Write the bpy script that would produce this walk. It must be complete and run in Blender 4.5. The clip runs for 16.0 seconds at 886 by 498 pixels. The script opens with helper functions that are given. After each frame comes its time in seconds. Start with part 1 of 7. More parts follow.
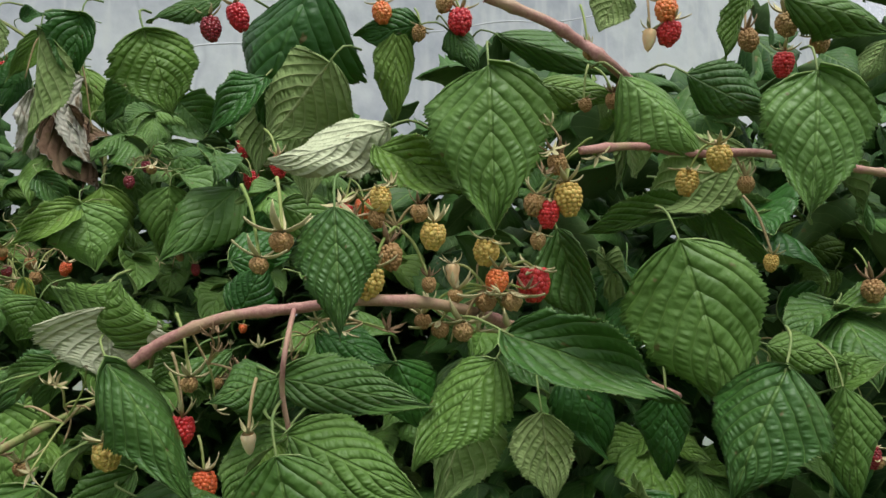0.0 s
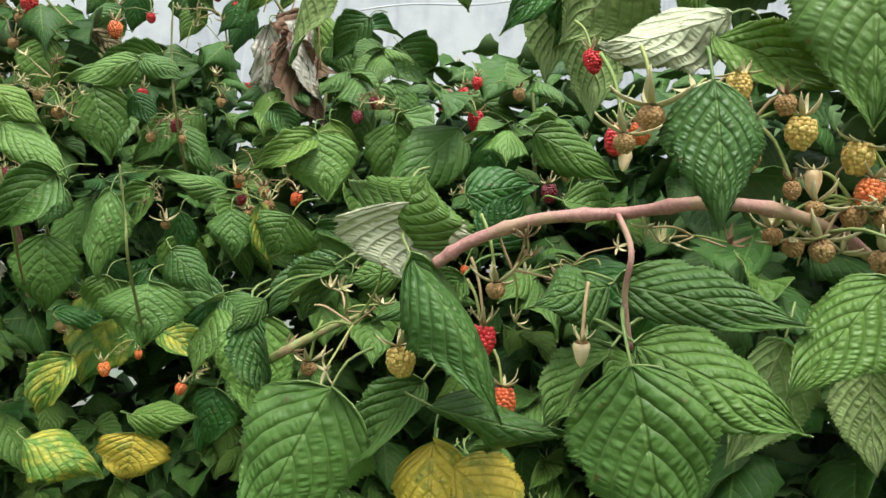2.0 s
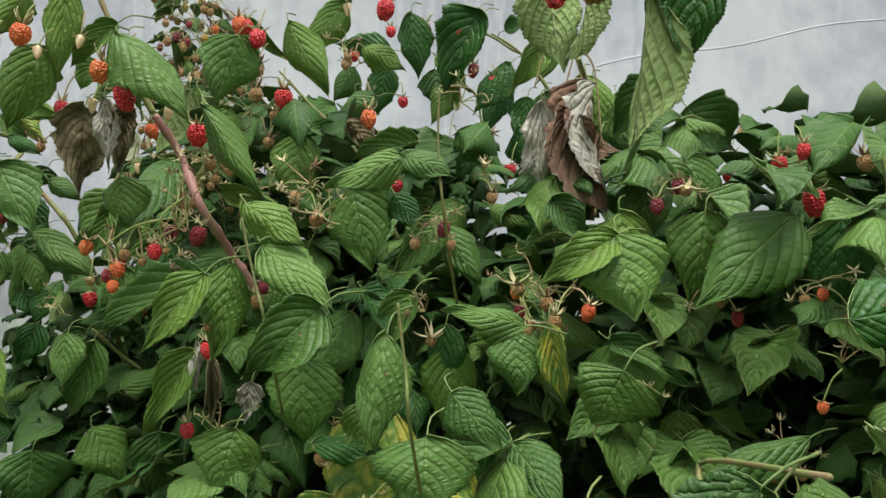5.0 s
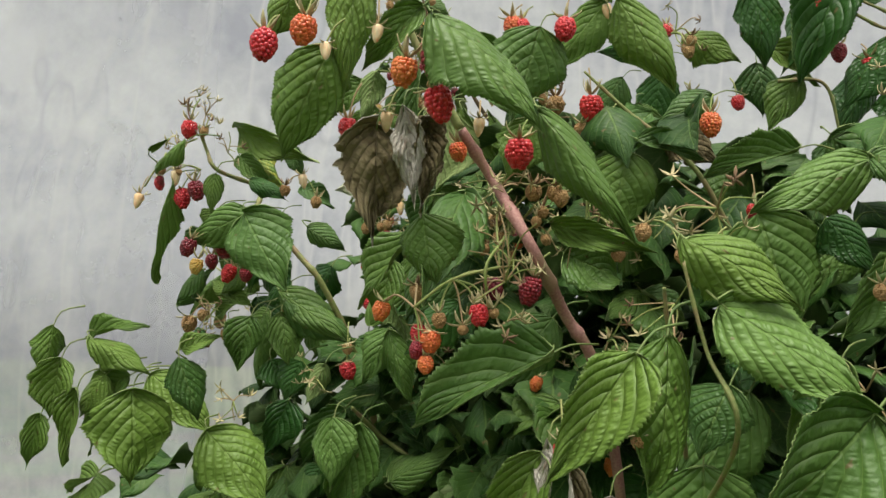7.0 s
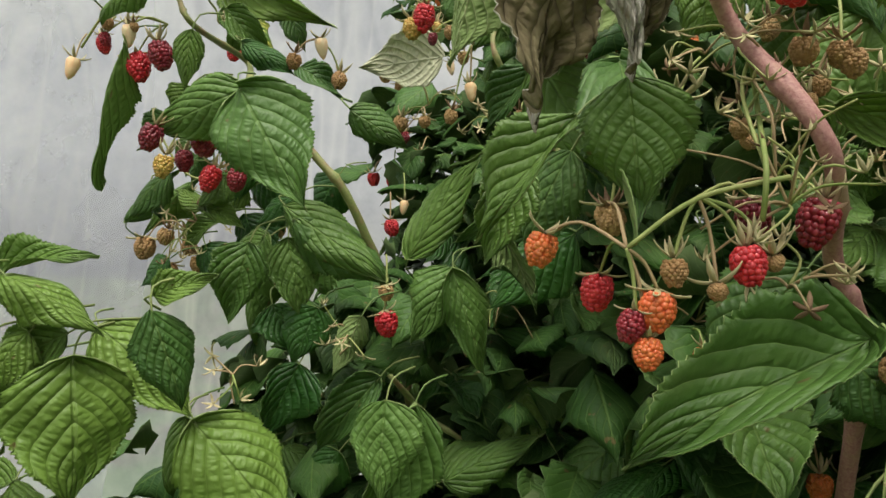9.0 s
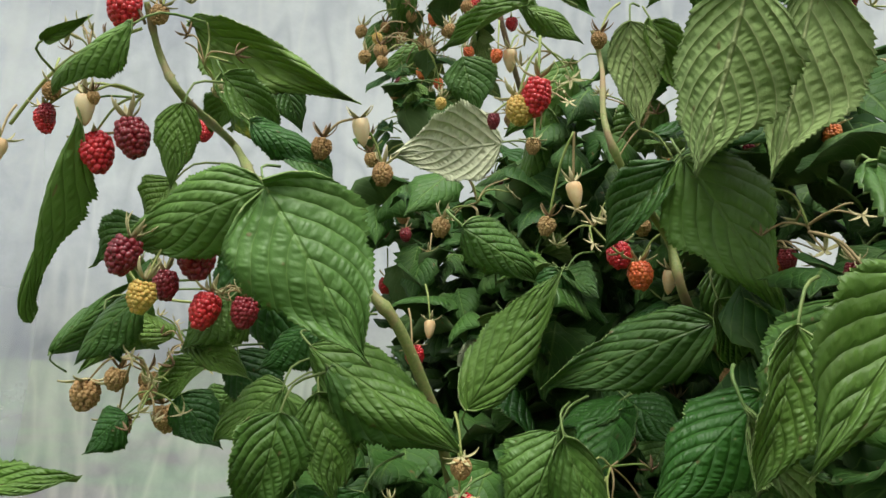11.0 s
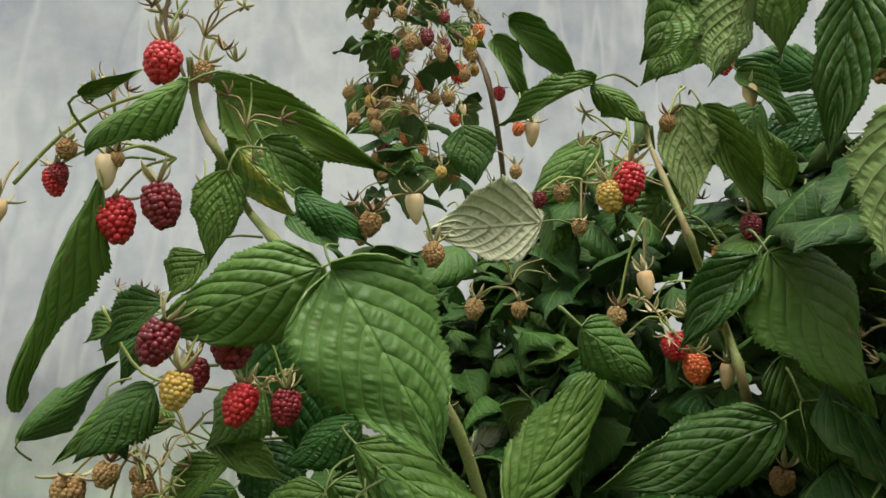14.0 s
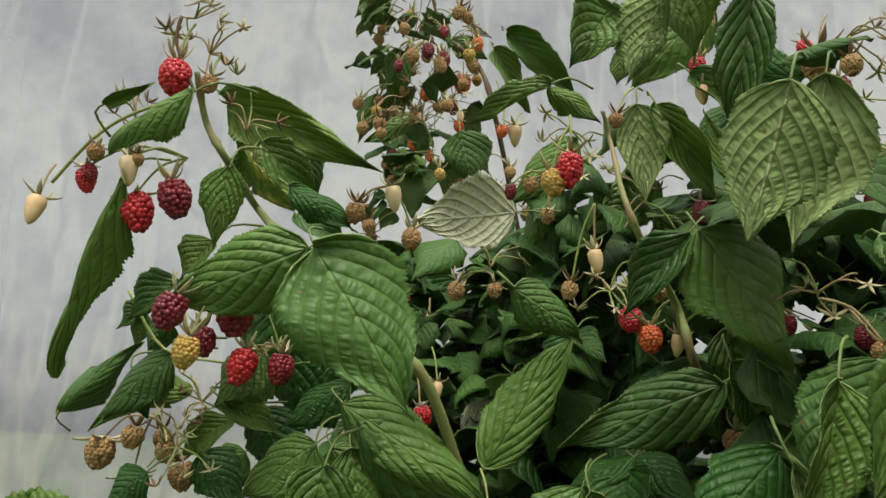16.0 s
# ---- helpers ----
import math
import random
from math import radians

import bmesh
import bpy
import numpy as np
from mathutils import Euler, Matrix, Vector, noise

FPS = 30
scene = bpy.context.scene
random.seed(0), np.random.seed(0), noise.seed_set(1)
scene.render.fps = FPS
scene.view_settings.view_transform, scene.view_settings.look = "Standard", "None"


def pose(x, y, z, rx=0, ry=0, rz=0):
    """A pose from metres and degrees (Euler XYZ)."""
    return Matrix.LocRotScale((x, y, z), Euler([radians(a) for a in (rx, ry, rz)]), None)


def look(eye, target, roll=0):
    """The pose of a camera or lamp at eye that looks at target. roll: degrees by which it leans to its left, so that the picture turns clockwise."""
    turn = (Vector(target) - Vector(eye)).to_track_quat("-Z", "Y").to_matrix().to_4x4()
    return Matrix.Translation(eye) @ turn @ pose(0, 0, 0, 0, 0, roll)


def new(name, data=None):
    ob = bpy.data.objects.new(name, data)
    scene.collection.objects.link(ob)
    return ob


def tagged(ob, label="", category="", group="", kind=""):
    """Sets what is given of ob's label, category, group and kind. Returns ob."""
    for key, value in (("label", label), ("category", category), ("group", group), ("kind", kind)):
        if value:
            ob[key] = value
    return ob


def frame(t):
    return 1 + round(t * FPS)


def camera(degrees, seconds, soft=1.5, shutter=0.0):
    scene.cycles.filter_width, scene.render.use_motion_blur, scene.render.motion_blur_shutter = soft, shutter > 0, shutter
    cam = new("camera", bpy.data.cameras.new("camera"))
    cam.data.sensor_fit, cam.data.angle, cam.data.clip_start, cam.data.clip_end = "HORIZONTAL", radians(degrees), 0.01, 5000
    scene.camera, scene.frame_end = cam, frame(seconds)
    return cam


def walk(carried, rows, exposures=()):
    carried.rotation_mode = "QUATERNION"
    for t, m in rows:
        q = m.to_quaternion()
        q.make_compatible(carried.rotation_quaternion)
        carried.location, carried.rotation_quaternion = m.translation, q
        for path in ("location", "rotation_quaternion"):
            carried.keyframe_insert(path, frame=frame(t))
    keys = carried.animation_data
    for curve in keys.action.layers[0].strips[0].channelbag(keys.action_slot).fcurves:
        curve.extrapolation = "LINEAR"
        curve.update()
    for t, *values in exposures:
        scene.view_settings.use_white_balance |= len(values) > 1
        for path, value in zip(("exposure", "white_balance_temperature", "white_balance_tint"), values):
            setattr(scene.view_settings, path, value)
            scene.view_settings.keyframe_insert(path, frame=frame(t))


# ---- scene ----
cam = camera(57.9, 16.0)
PATH = [
    (0, (-0.005, 0.02, 1.459), (0.057, 2.01, 1.643), -1.0),
    (0.5, (-0.027, 0.029, 1.43), (0.006, 2.016, 1.657), 1.7),
    (1, (-0.066, 0.055, 1.428), (-0.117, 2.05, 1.565), 2.2),
    (1.5, (-0.103, 0.054, 1.409), (-0.269, 2.043, 1.537), 4.5),
    (2, (-0.104, 0.074, 1.419), (-0.43, 2.043, 1.537), 3.3),
    (2.5, (-0.117, 0.065, 1.443), (-0.716, 1.968, 1.577), 1.1),
    (3, (-0.115, 0.066, 1.455), (-0.917, 1.894, 1.58), 0.4),
    (3.2, (-0.123, 0.045, 1.442), (-0.978, 1.844, 1.624), 1.6),
    (5.3, (-0.319, 0.259, 1.513), (-1.164, 2.057, 1.744), 3.3),
    (5.5, (-0.366, 0.26, 1.484), (-1.263, 2.026, 1.762), 3.0),
    (6, (-0.453, 0.318, 1.504), (-1.512, 1.991, 1.787), 3.7),
    (6.5, (-0.542, 0.343, 1.512), (-1.625, 1.987, 1.866), 4.3),
    (7, (-0.606, 0.393, 1.542), (-1.775, 1.987, 1.845), 2.2),
    (7.5, (-0.701, 0.485, 1.55), (-1.928, 2.042, 1.81), 1.4),
    (8, (-0.684, 0.523, 1.605), (-1.942, 2.071, 1.745), -0.4),
    (8.5, (-0.77, 0.551, 1.594), (-1.942, 2.171, 1.631), -0.6),
    (9, (-0.929, 0.584, 1.569), (-1.958, 2.295, 1.687), 3.6),
    (9.3, (-0.978, 0.584, 1.574), (-1.948, 2.33, 1.668), 2.6),
    (9.5, (-1.012, 0.578, 1.558), (-1.95, 2.343, 1.64), 2.3),
    (10, (-1.087, 0.594, 1.562), (-1.929, 2.399, 1.747), 1.9),
    (10.2, (-1.105, 0.632, 1.588), (-1.992, 2.41, 1.815), 2.3),
    (12.3, (-1.244, 0.705, 1.651), (-1.768, 2.599, 2.02), 1.1),
    (12.5, (-1.249, 0.697, 1.649), (-1.809, 2.581, 2.018), 1.8),
    (13, (-1.253, 0.702, 1.646), (-1.814, 2.588, 2.004), 2.2),
    (13.5, (-1.242, 0.711, 1.64), (-1.795, 2.6, 1.993), 2.1),
    (14, (-1.283, 0.692, 1.66), (-1.838, 2.56, 2.11), 2.6),
    (14.5, (-1.294, 0.691, 1.683), (-1.867, 2.537, 2.196), 2.8),
    (15, (-1.29, 0.669, 1.676), (-1.874, 2.503, 2.219), 2.9),
    (15.5, (-1.266, 0.651, 1.647), (-1.909, 2.468, 2.182), 3.2),
    (16, (-1.215, 0.638, 1.622), (-1.859, 2.47, 2.101), 2.5),
]
walk(cam, [(t, look(eye, target, roll)) for t, eye, target, roll in PATH], exposures=[(0, 0.05, 6400, 6), (0.5, -0.1, 6400, 6), (1, 0.6, 6400, 6), (1.5, 0.72, 6400, 6), (2, 0.66, 6400, 6), (2.5, 0.5, 6400, 7), (3, 0.46, 6400, 7), (5.5, 0.28, 6550, 9), (7, 0.28, 6850, 10), (8, 0.48, 6850, 10), (9, 0.3, 6850, 10), (10, 0.52, 6450, 4), (12.5, 0.2, 6900, 4), (13.5, 0.34, 6900, 4), (14.5, 0.05, 6850, 7), (16, 0.14, 6850, 8)])

# ---- world and light ----
world = bpy.data.worlds.new("overcast_sky")
scene.world = world
world.use_nodes = True
wn, wl = world.node_tree.nodes, world.node_tree.links
sky = wn.new("ShaderNodeTexSky")
sky.sky_type, sky.sun_disc = "NISHITA", False
sky.sun_elevation, sky.sun_rotation = radians(72), radians(154)
sky.dust_density, sky.air_density = 4.0, 1.0
pale = wn.new("ShaderNodeHueSaturation")
pale.inputs["Saturation"].default_value = 0.2
wl.new(sky.outputs[0], pale.inputs["Color"])
wl.new(pale.outputs[0], wn["Background"].inputs["Color"])
wn["Background"].inputs["Strength"].default_value = 0.15

sun_data = bpy.data.lights.new("sun", "SUN")
sun_data.energy, sun_data.angle, sun_data.color = 5.0, radians(35), (1.0, 0.97, 0.93)
sun_lamp = new("sun", sun_data)
sun_lamp.matrix_world = look((0.8, -1.9, 11.4), (-0.6, 1.0, 1.4))


# ---- materials ----
def material(name, rough=0.6, spec=0.4):
    m = bpy.data.materials.new(name)
    m.use_nodes = True
    n, l = m.node_tree.nodes, m.node_tree.links
    b = n["Principled BSDF"]
    b.inputs["Roughness"].default_value = rough
    b.inputs["Specular IOR Level"].default_value = spec
    return m, n, l, b


def maths(n, l, op, a, b=None):
    k = n.new("ShaderNodeMath")
    k.operation = op
    for i, v in enumerate((a, b)):
        if v is None:
            continue
        if isinstance(v, (int, float)):
            k.inputs[i].default_value = v
        else:
            l.new(v, k.inputs[i])
    return k.outputs[0]


def blend(n, l, fac, a, b, mode="MIX"):
    k = n.new("ShaderNodeMix")
    k.data_type, k.blend_type = "RGBA", mode
    for sock, v in ((k.inputs[0], fac), (k.inputs[6], a), (k.inputs[7], b)):
        if isinstance(v, (int, float)):
            sock.default_value = v
        elif isinstance(v, tuple):
            sock.default_value = (*v, 1)
        else:
            l.new(v, sock)
    return k.outputs[2]


def span(n, l, v, a, b, c=0.0, d=1.0):
    k = n.new("ShaderNodeMapRange")
    for i, x in enumerate((a, b, c, d)):
        k.inputs[i + 1].default_value = x
    l.new(v, k.inputs[0])
    return k.outputs[0]


def noise_tex(n, l, scale, detail=3.0, rough=0.55, coord=None):
    k = n.new("ShaderNodeTexNoise")
    k.inputs["Scale"].default_value, k.inputs["Detail"].default_value, k.inputs["Roughness"].default_value = scale, detail, rough
    if coord is None:
        c = n.new("ShaderNodeTexCoord")
        coord = c.outputs["Object"]
    l.new(coord, k.inputs["Vector"])
    return k.outputs["Fac"]


def leaf_material(name, dark, light, vein, islands=False, rough=0.47, spec=0.34, thin=0.2, glow=(0.16, 0.32, 0.04), blotch=None, blotch_at=(0.5, 0.62), vein_mix=0.4, relief=0.00027, sunk=1.0):
    """A leaf's skin: tissue between sunk veins, fine wrinkles, and some light let through."""
    m, n, l, b = material(name, rough, spec)
    uv = n.new("ShaderNodeUVMap")
    uv.uv_map = "UVMap"
    sep = n.new("ShaderNodeSeparateXYZ")
    l.new(uv.outputs[0], sep.inputs[0])
    side = maths(n, l, "ABSOLUTE", maths(n, l, "SUBTRACT", maths(n, l, "MULTIPLY", sep.outputs[0], 2.0), 1.0))
    size = 1.0 if islands else 0.09
    stray = maths(n, l, "MULTIPLY", maths(n, l, "SUBTRACT", noise_tex(n, l, 40.0 * size, 2.0), 0.5), 0.5)
    raw = maths(n, l, "ADD", maths(n, l, "MULTIPLY", maths(n, l, "SUBTRACT", sep.outputs[1], maths(n, l, "MULTIPLY", maths(n, l, "POWER", side, 1.15), 0.46)), 7.0), stray)
    phase = maths(n, l, "FRACT", raw)
    off = maths(n, l, "ABSOLUTE", maths(n, l, "SUBTRACT", phase, 0.5))
    lateral = span(n, l, off, 0.445, 0.495)
    midrib = span(n, l, side, 0.05, 0.015)
    veins = maths(n, l, "MAXIMUM", lateral, midrib)
    if islands:
        rnd = n.new("ShaderNodeNewGeometry").outputs["Random Per Island"]
    else:
        rnd = n.new("ShaderNodeObjectInfo").outputs["Random"]
    coarse = noise_tex(n, l, 34.0 * size, 3.0)
    col = blend(n, l, span(n, l, maths(n, l, "ADD", maths(n, l, "MULTIPLY", rnd, 0.65), maths(n, l, "MULTIPLY", coarse, 0.5)), 0.2, 0.95), dark, light)
    if blotch:
        spots = span(n, l, noise_tex(n, l, 40.0 * size, 4.0, 0.65), blotch_at[0], blotch_at[1])
        edge = maths(n, l, "MULTIPLY", spots, span(n, l, off, 0.5, 0.3, 0.45, 1.0))
        col = blend(n, l, edge, col, blotch)
    col = blend(n, l, maths(n, l, "MULTIPLY", veins, vein_mix), col, vein)
    specks = span(n, l, noise_tex(n, l, 95.0 * size, 2.0, 0.5), 0.70, 0.74, 0.0, 0.8)
    col = blend(n, l, specks, col, (0.14, 0.10, 0.04))
    dust = span(n, l, noise_tex(n, l, 12.0 * size, 5.0, 0.7), 0.52, 0.72, 0.0, 0.22)
    col = blend(n, l, dust, col, (0.25, 0.30, 0.13))
    l.new(col, b.inputs["Base Color"])
    l.new(span(n, l, coarse, 0.3, 0.75, rough - 0.08, rough + 0.14), b.inputs["Roughness"])
    grow = n.new("ShaderNodeCombineXYZ")
    l.new(maths(n, l, "ADD", maths(n, l, "MULTIPLY", side, 6.5), maths(n, l, "MULTIPLY", sep.outputs[1], 24.0)), grow.inputs[0])
    l.new(maths(n, l, "MULTIPLY", raw, 1.1), grow.inputs[1])
    wrinkle = n.new("ShaderNodeTexVoronoi")
    wrinkle.feature = "SMOOTH_F1"
    wrinkle.inputs["Scale"].default_value, wrinkle.inputs["Smoothness"].default_value = 1.0, 0.5
    l.new(grow.outputs[0], wrinkle.inputs["Vector"])
    crinkle = noise_tex(n, l, 260.0 * size, 3.0)
    strip = maths(n, l, "SUBTRACT", 1.0, maths(n, l, "POWER", maths(n, l, "MULTIPLY", off, 2.0), 3.0))
    rungs = maths(n, l, "SUBTRACT", 0.75, maths(n, l, "MULTIPLY", wrinkle.outputs["Distance"], 1.1))
    h = maths(n, l, "MULTIPLY", maths(n, l, "MULTIPLY", strip, maths(n, l, "ADD", 0.5, maths(n, l, "MULTIPLY", rungs, 0.5))), sunk)
    h = maths(n, l, "SUBTRACT", h, maths(n, l, "MULTIPLY", midrib, 0.5 * sunk))
    h = maths(n, l, "ADD", h, maths(n, l, "MULTIPLY", crinkle, 0.22))
    bump = n.new("ShaderNodeBump")
    bump.inputs["Strength"].default_value, bump.inputs["Distance"].default_value = 0.8, relief / size
    l.new(h, bump.inputs["Height"])
    l.new(bump.outputs[0], b.inputs["Normal"])
    through_leaf = n.new("ShaderNodeBsdfTranslucent")
    l.new(blend(n, l, 0.65, col, glow), through_leaf.inputs["Color"])
    mix = n.new("ShaderNodeMixShader")
    mix.inputs[0].default_value = thin
    l.new(b.outputs[0], mix.inputs[1])
    l.new(through_leaf.outputs[0], mix.inputs[2])
    l.new(mix.outputs[0], n["Material Output"].inputs["Surface"])
    return m


def plain_material(name, a, b_col, scale=60.0, rough=0.6, spec=0.35, bump=0.3, depth=0.001, subsurface=0.0):
    m, n, l, b = material(name, rough, spec)
    t = noise_tex(n, l, scale, 4.0)
    rnd = n.new("ShaderNodeObjectInfo").outputs["Random"]
    f = span(n, l, maths(n, l, "ADD", t, maths(n, l, "MULTIPLY", maths(n, l, "SUBTRACT", rnd, 0.5), 0.35)), 0.3, 0.72)
    l.new(blend(n, l, f, a, b_col), b.inputs["Base Color"])
    k = n.new("ShaderNodeBump")
    k.inputs["Strength"].default_value, k.inputs["Distance"].default_value = bump, depth
    l.new(noise_tex(n, l, scale * 3.5, 3.0), k.inputs["Height"])
    l.new(k.outputs[0], b.inputs["Normal"])
    if subsurface:
        b.inputs["Subsurface Weight"].default_value = subsurface
        b.inputs["Subsurface Radius"].default_value = (0.004, 0.0015, 0.001)
        b.inputs["Subsurface Scale"].default_value = 0.5
    return m


GREEN_D, GREEN_L, VEIN = (0.038, 0.105, 0.020), (0.115, 0.215, 0.036), (0.165, 0.27, 0.062)
TOP = leaf_material("leaf_green", GREEN_D, GREEN_L, VEIN)
# Darkened copy of the leaf green: the row's inner shade is in the colour.
TOP_SHADED = leaf_material("leaf_green_shaded", (0.014, 0.050, 0.009), (0.050, 0.124, 0.021), VEIN, islands=True, thin=0.06, relief=0.0012, spec=0.2, rough=0.55)
FRESH = leaf_material("leaf_fresh_green", (0.085, 0.175, 0.024), (0.15, 0.255, 0.042), (0.20, 0.31, 0.075), glow=(0.22, 0.36, 0.06), thin=0.24, relief=0.00032)
# Dark green of deep-toned leaflets, also painted shade on leaflets further back.
DEEP_AND_SHADED = leaf_material("leaf_deep_and_shaded_green", (0.016, 0.070, 0.010), (0.036, 0.125, 0.017), (0.07, 0.18, 0.03), rough=0.42)
DUSTY = leaf_material("leaf_dusty_green", (0.066, 0.150, 0.028), (0.135, 0.250, 0.050), (0.18, 0.30, 0.075))
UNDER = leaf_material("leaf_underside", (0.20, 0.30, 0.10), (0.30, 0.39, 0.15), (0.44, 0.50, 0.24), rough=0.75, spec=0.15, glow=(0.28, 0.42, 0.12), vein_mix=0.8, relief=0.0004, sunk=-0.9)
# Underside darkened likewise, paler in truth, to keep the gaps dark.
UNDER_SHADED = leaf_material("leaf_underside_shaded", (0.055, 0.105, 0.035), (0.11, 0.17, 0.065), (0.15, 0.21, 0.09), islands=True, rough=0.75, spec=0.15, vein_mix=0.7, thin=0.08)
PALE = leaf_material("leaf_silver_underside", (0.50, 0.54, 0.35), (0.62, 0.64, 0.44), (0.74, 0.75, 0.55), rough=0.8, spec=0.1, glow=(0.5, 0.55, 0.3), relief=0.0004, sunk=-0.9)
YELLOWED = leaf_material("leaf_yellowed", (0.075, 0.19, 0.03), (0.14, 0.26, 0.04), (0.07, 0.18, 0.035), blotch=(0.5, 0.45, 0.06), blotch_at=(0.44, 0.62), glow=(0.4, 0.4, 0.05))
GOLD = leaf_material("leaf_autumn_yellow", (0.5, 0.38, 0.04), (0.62, 0.5, 0.08), (0.3, 0.32, 0.06), blotch=(0.12, 0.2, 0.03), blotch_at=(0.5, 0.66), glow=(0.6, 0.5, 0.06))
WITHERED = leaf_material("leaf_withered_brown", (0.13, 0.108, 0.055), (0.23, 0.195, 0.11), (0.06, 0.045, 0.03), rough=0.85, spec=0.1, thin=0.06, glow=(0.2, 0.15, 0.08), vein_mix=0.35, sunk=0.8, relief=0.0007)
RUSTY = leaf_material("leaf_rust_brown", (0.17, 0.10, 0.065), (0.30, 0.19, 0.13), (0.09, 0.05, 0.035), rough=0.85, spec=0.1, thin=0.06, glow=(0.2, 0.12, 0.06), vein_mix=0.35, sunk=0.8, relief=0.0007)
ASHEN = leaf_material("leaf_dry_grey", (0.50, 0.48, 0.40), (0.66, 0.63, 0.54), (0.54, 0.50, 0.41), rough=0.9, spec=0.08, thin=0.15, blotch=(0.22, 0.16, 0.10), blotch_at=(0.5, 0.66), glow=(0.5, 0.45, 0.35), vein_mix=0.35, sunk=0.8, relief=0.0007)


def cane_material(name, a, b_col, patch):
    """The skin of a cane: blotched, streaked along, with a dull bloom."""
    m, n, l, b = material(name, 0.58, 0.3)
    big, fine = noise_tex(n, l, 28.0, 4.0, 0.6), noise_tex(n, l, 420.0, 3.0, 0.6)
    col = blend(n, l, span(n, l, fine, 0.35, 0.68), a, b_col)
    col = blend(n, l, span(n, l, big, 0.48, 0.62, 0.0, 0.8), col, patch)
    l.new(col, b.inputs["Base Color"])
    k = n.new("ShaderNodeBump")
    k.inputs["Strength"].default_value, k.inputs["Distance"].default_value = 0.5, 0.0008
    l.new(fine, k.inputs["Height"])
    l.new(k.outputs[0], b.inputs["Normal"])
    return m


CANE_RED = cane_material("cane_skin_reddish", (0.29, 0.135, 0.12), (0.42, 0.235, 0.195), (0.33, 0.24, 0.14))
CANE_GREEN = cane_material("cane_skin_green", (0.15, 0.20, 0.06), (0.24, 0.25, 0.09), (0.25, 0.16, 0.09))
CANE_BROWN = cane_material("cane_bark_brown", (0.15, 0.09, 0.055), (0.26, 0.17, 0.11), (0.12, 0.10, 0.07))
PETIOLE = plain_material("petiole_green", (0.09, 0.16, 0.04), (0.2, 0.24, 0.08), 80.0, 0.6)
STALK = plain_material("stalk_green", (0.18, 0.25, 0.06), (0.30, 0.32, 0.11), 80.0, 0.6)
STALK_TAN = plain_material("stalk_tan", (0.26, 0.20, 0.09), (0.36, 0.26, 0.14), 80.0, 0.65)
RED = plain_material("drupelet_red", (0.42, 0.012, 0.022), (0.56, 0.03, 0.03), 3.0, 0.34, 0.5, 0.15, 0.0004, 0.25)
CRIMSON = plain_material("drupelet_dark_red", (0.13, 0.006, 0.014), (0.24, 0.012, 0.02), 3.0, 0.36, 0.5, 0.15, 0.0004, 0.15)
ORANGE = plain_material("drupelet_orange", (0.58, 0.10, 0.03), (0.62, 0.2, 0.05), 3.0, 0.38, 0.45, 0.15, 0.0004, 0.25)
STRAW = plain_material("drupelet_straw_yellow", (0.42, 0.27, 0.06), (0.52, 0.38, 0.11), 3.0, 0.5, 0.35, 0.2, 0.0004, 0.2)
TAN = plain_material("drupelet_dull_tan", (0.28, 0.16, 0.065), (0.38, 0.25, 0.11), 3.0, 0.65, 0.25, 0.3, 0.0005)
CORE = plain_material("receptacle_cream", (0.62, 0.42, 0.22), (0.72, 0.58, 0.36), 3.0, 0.6, 0.3, 0.2, 0.0005, 0.2)
SEPAL = plain_material("sepal_dry_green", (0.36, 0.34, 0.17), (0.50, 0.43, 0.25), 120.0, 0.75, 0.2)
SEPAL_BROWN = plain_material("sepal_brown", (0.16, 0.10, 0.06), (0.28, 0.19, 0.11), 120.0, 0.8, 0.15)


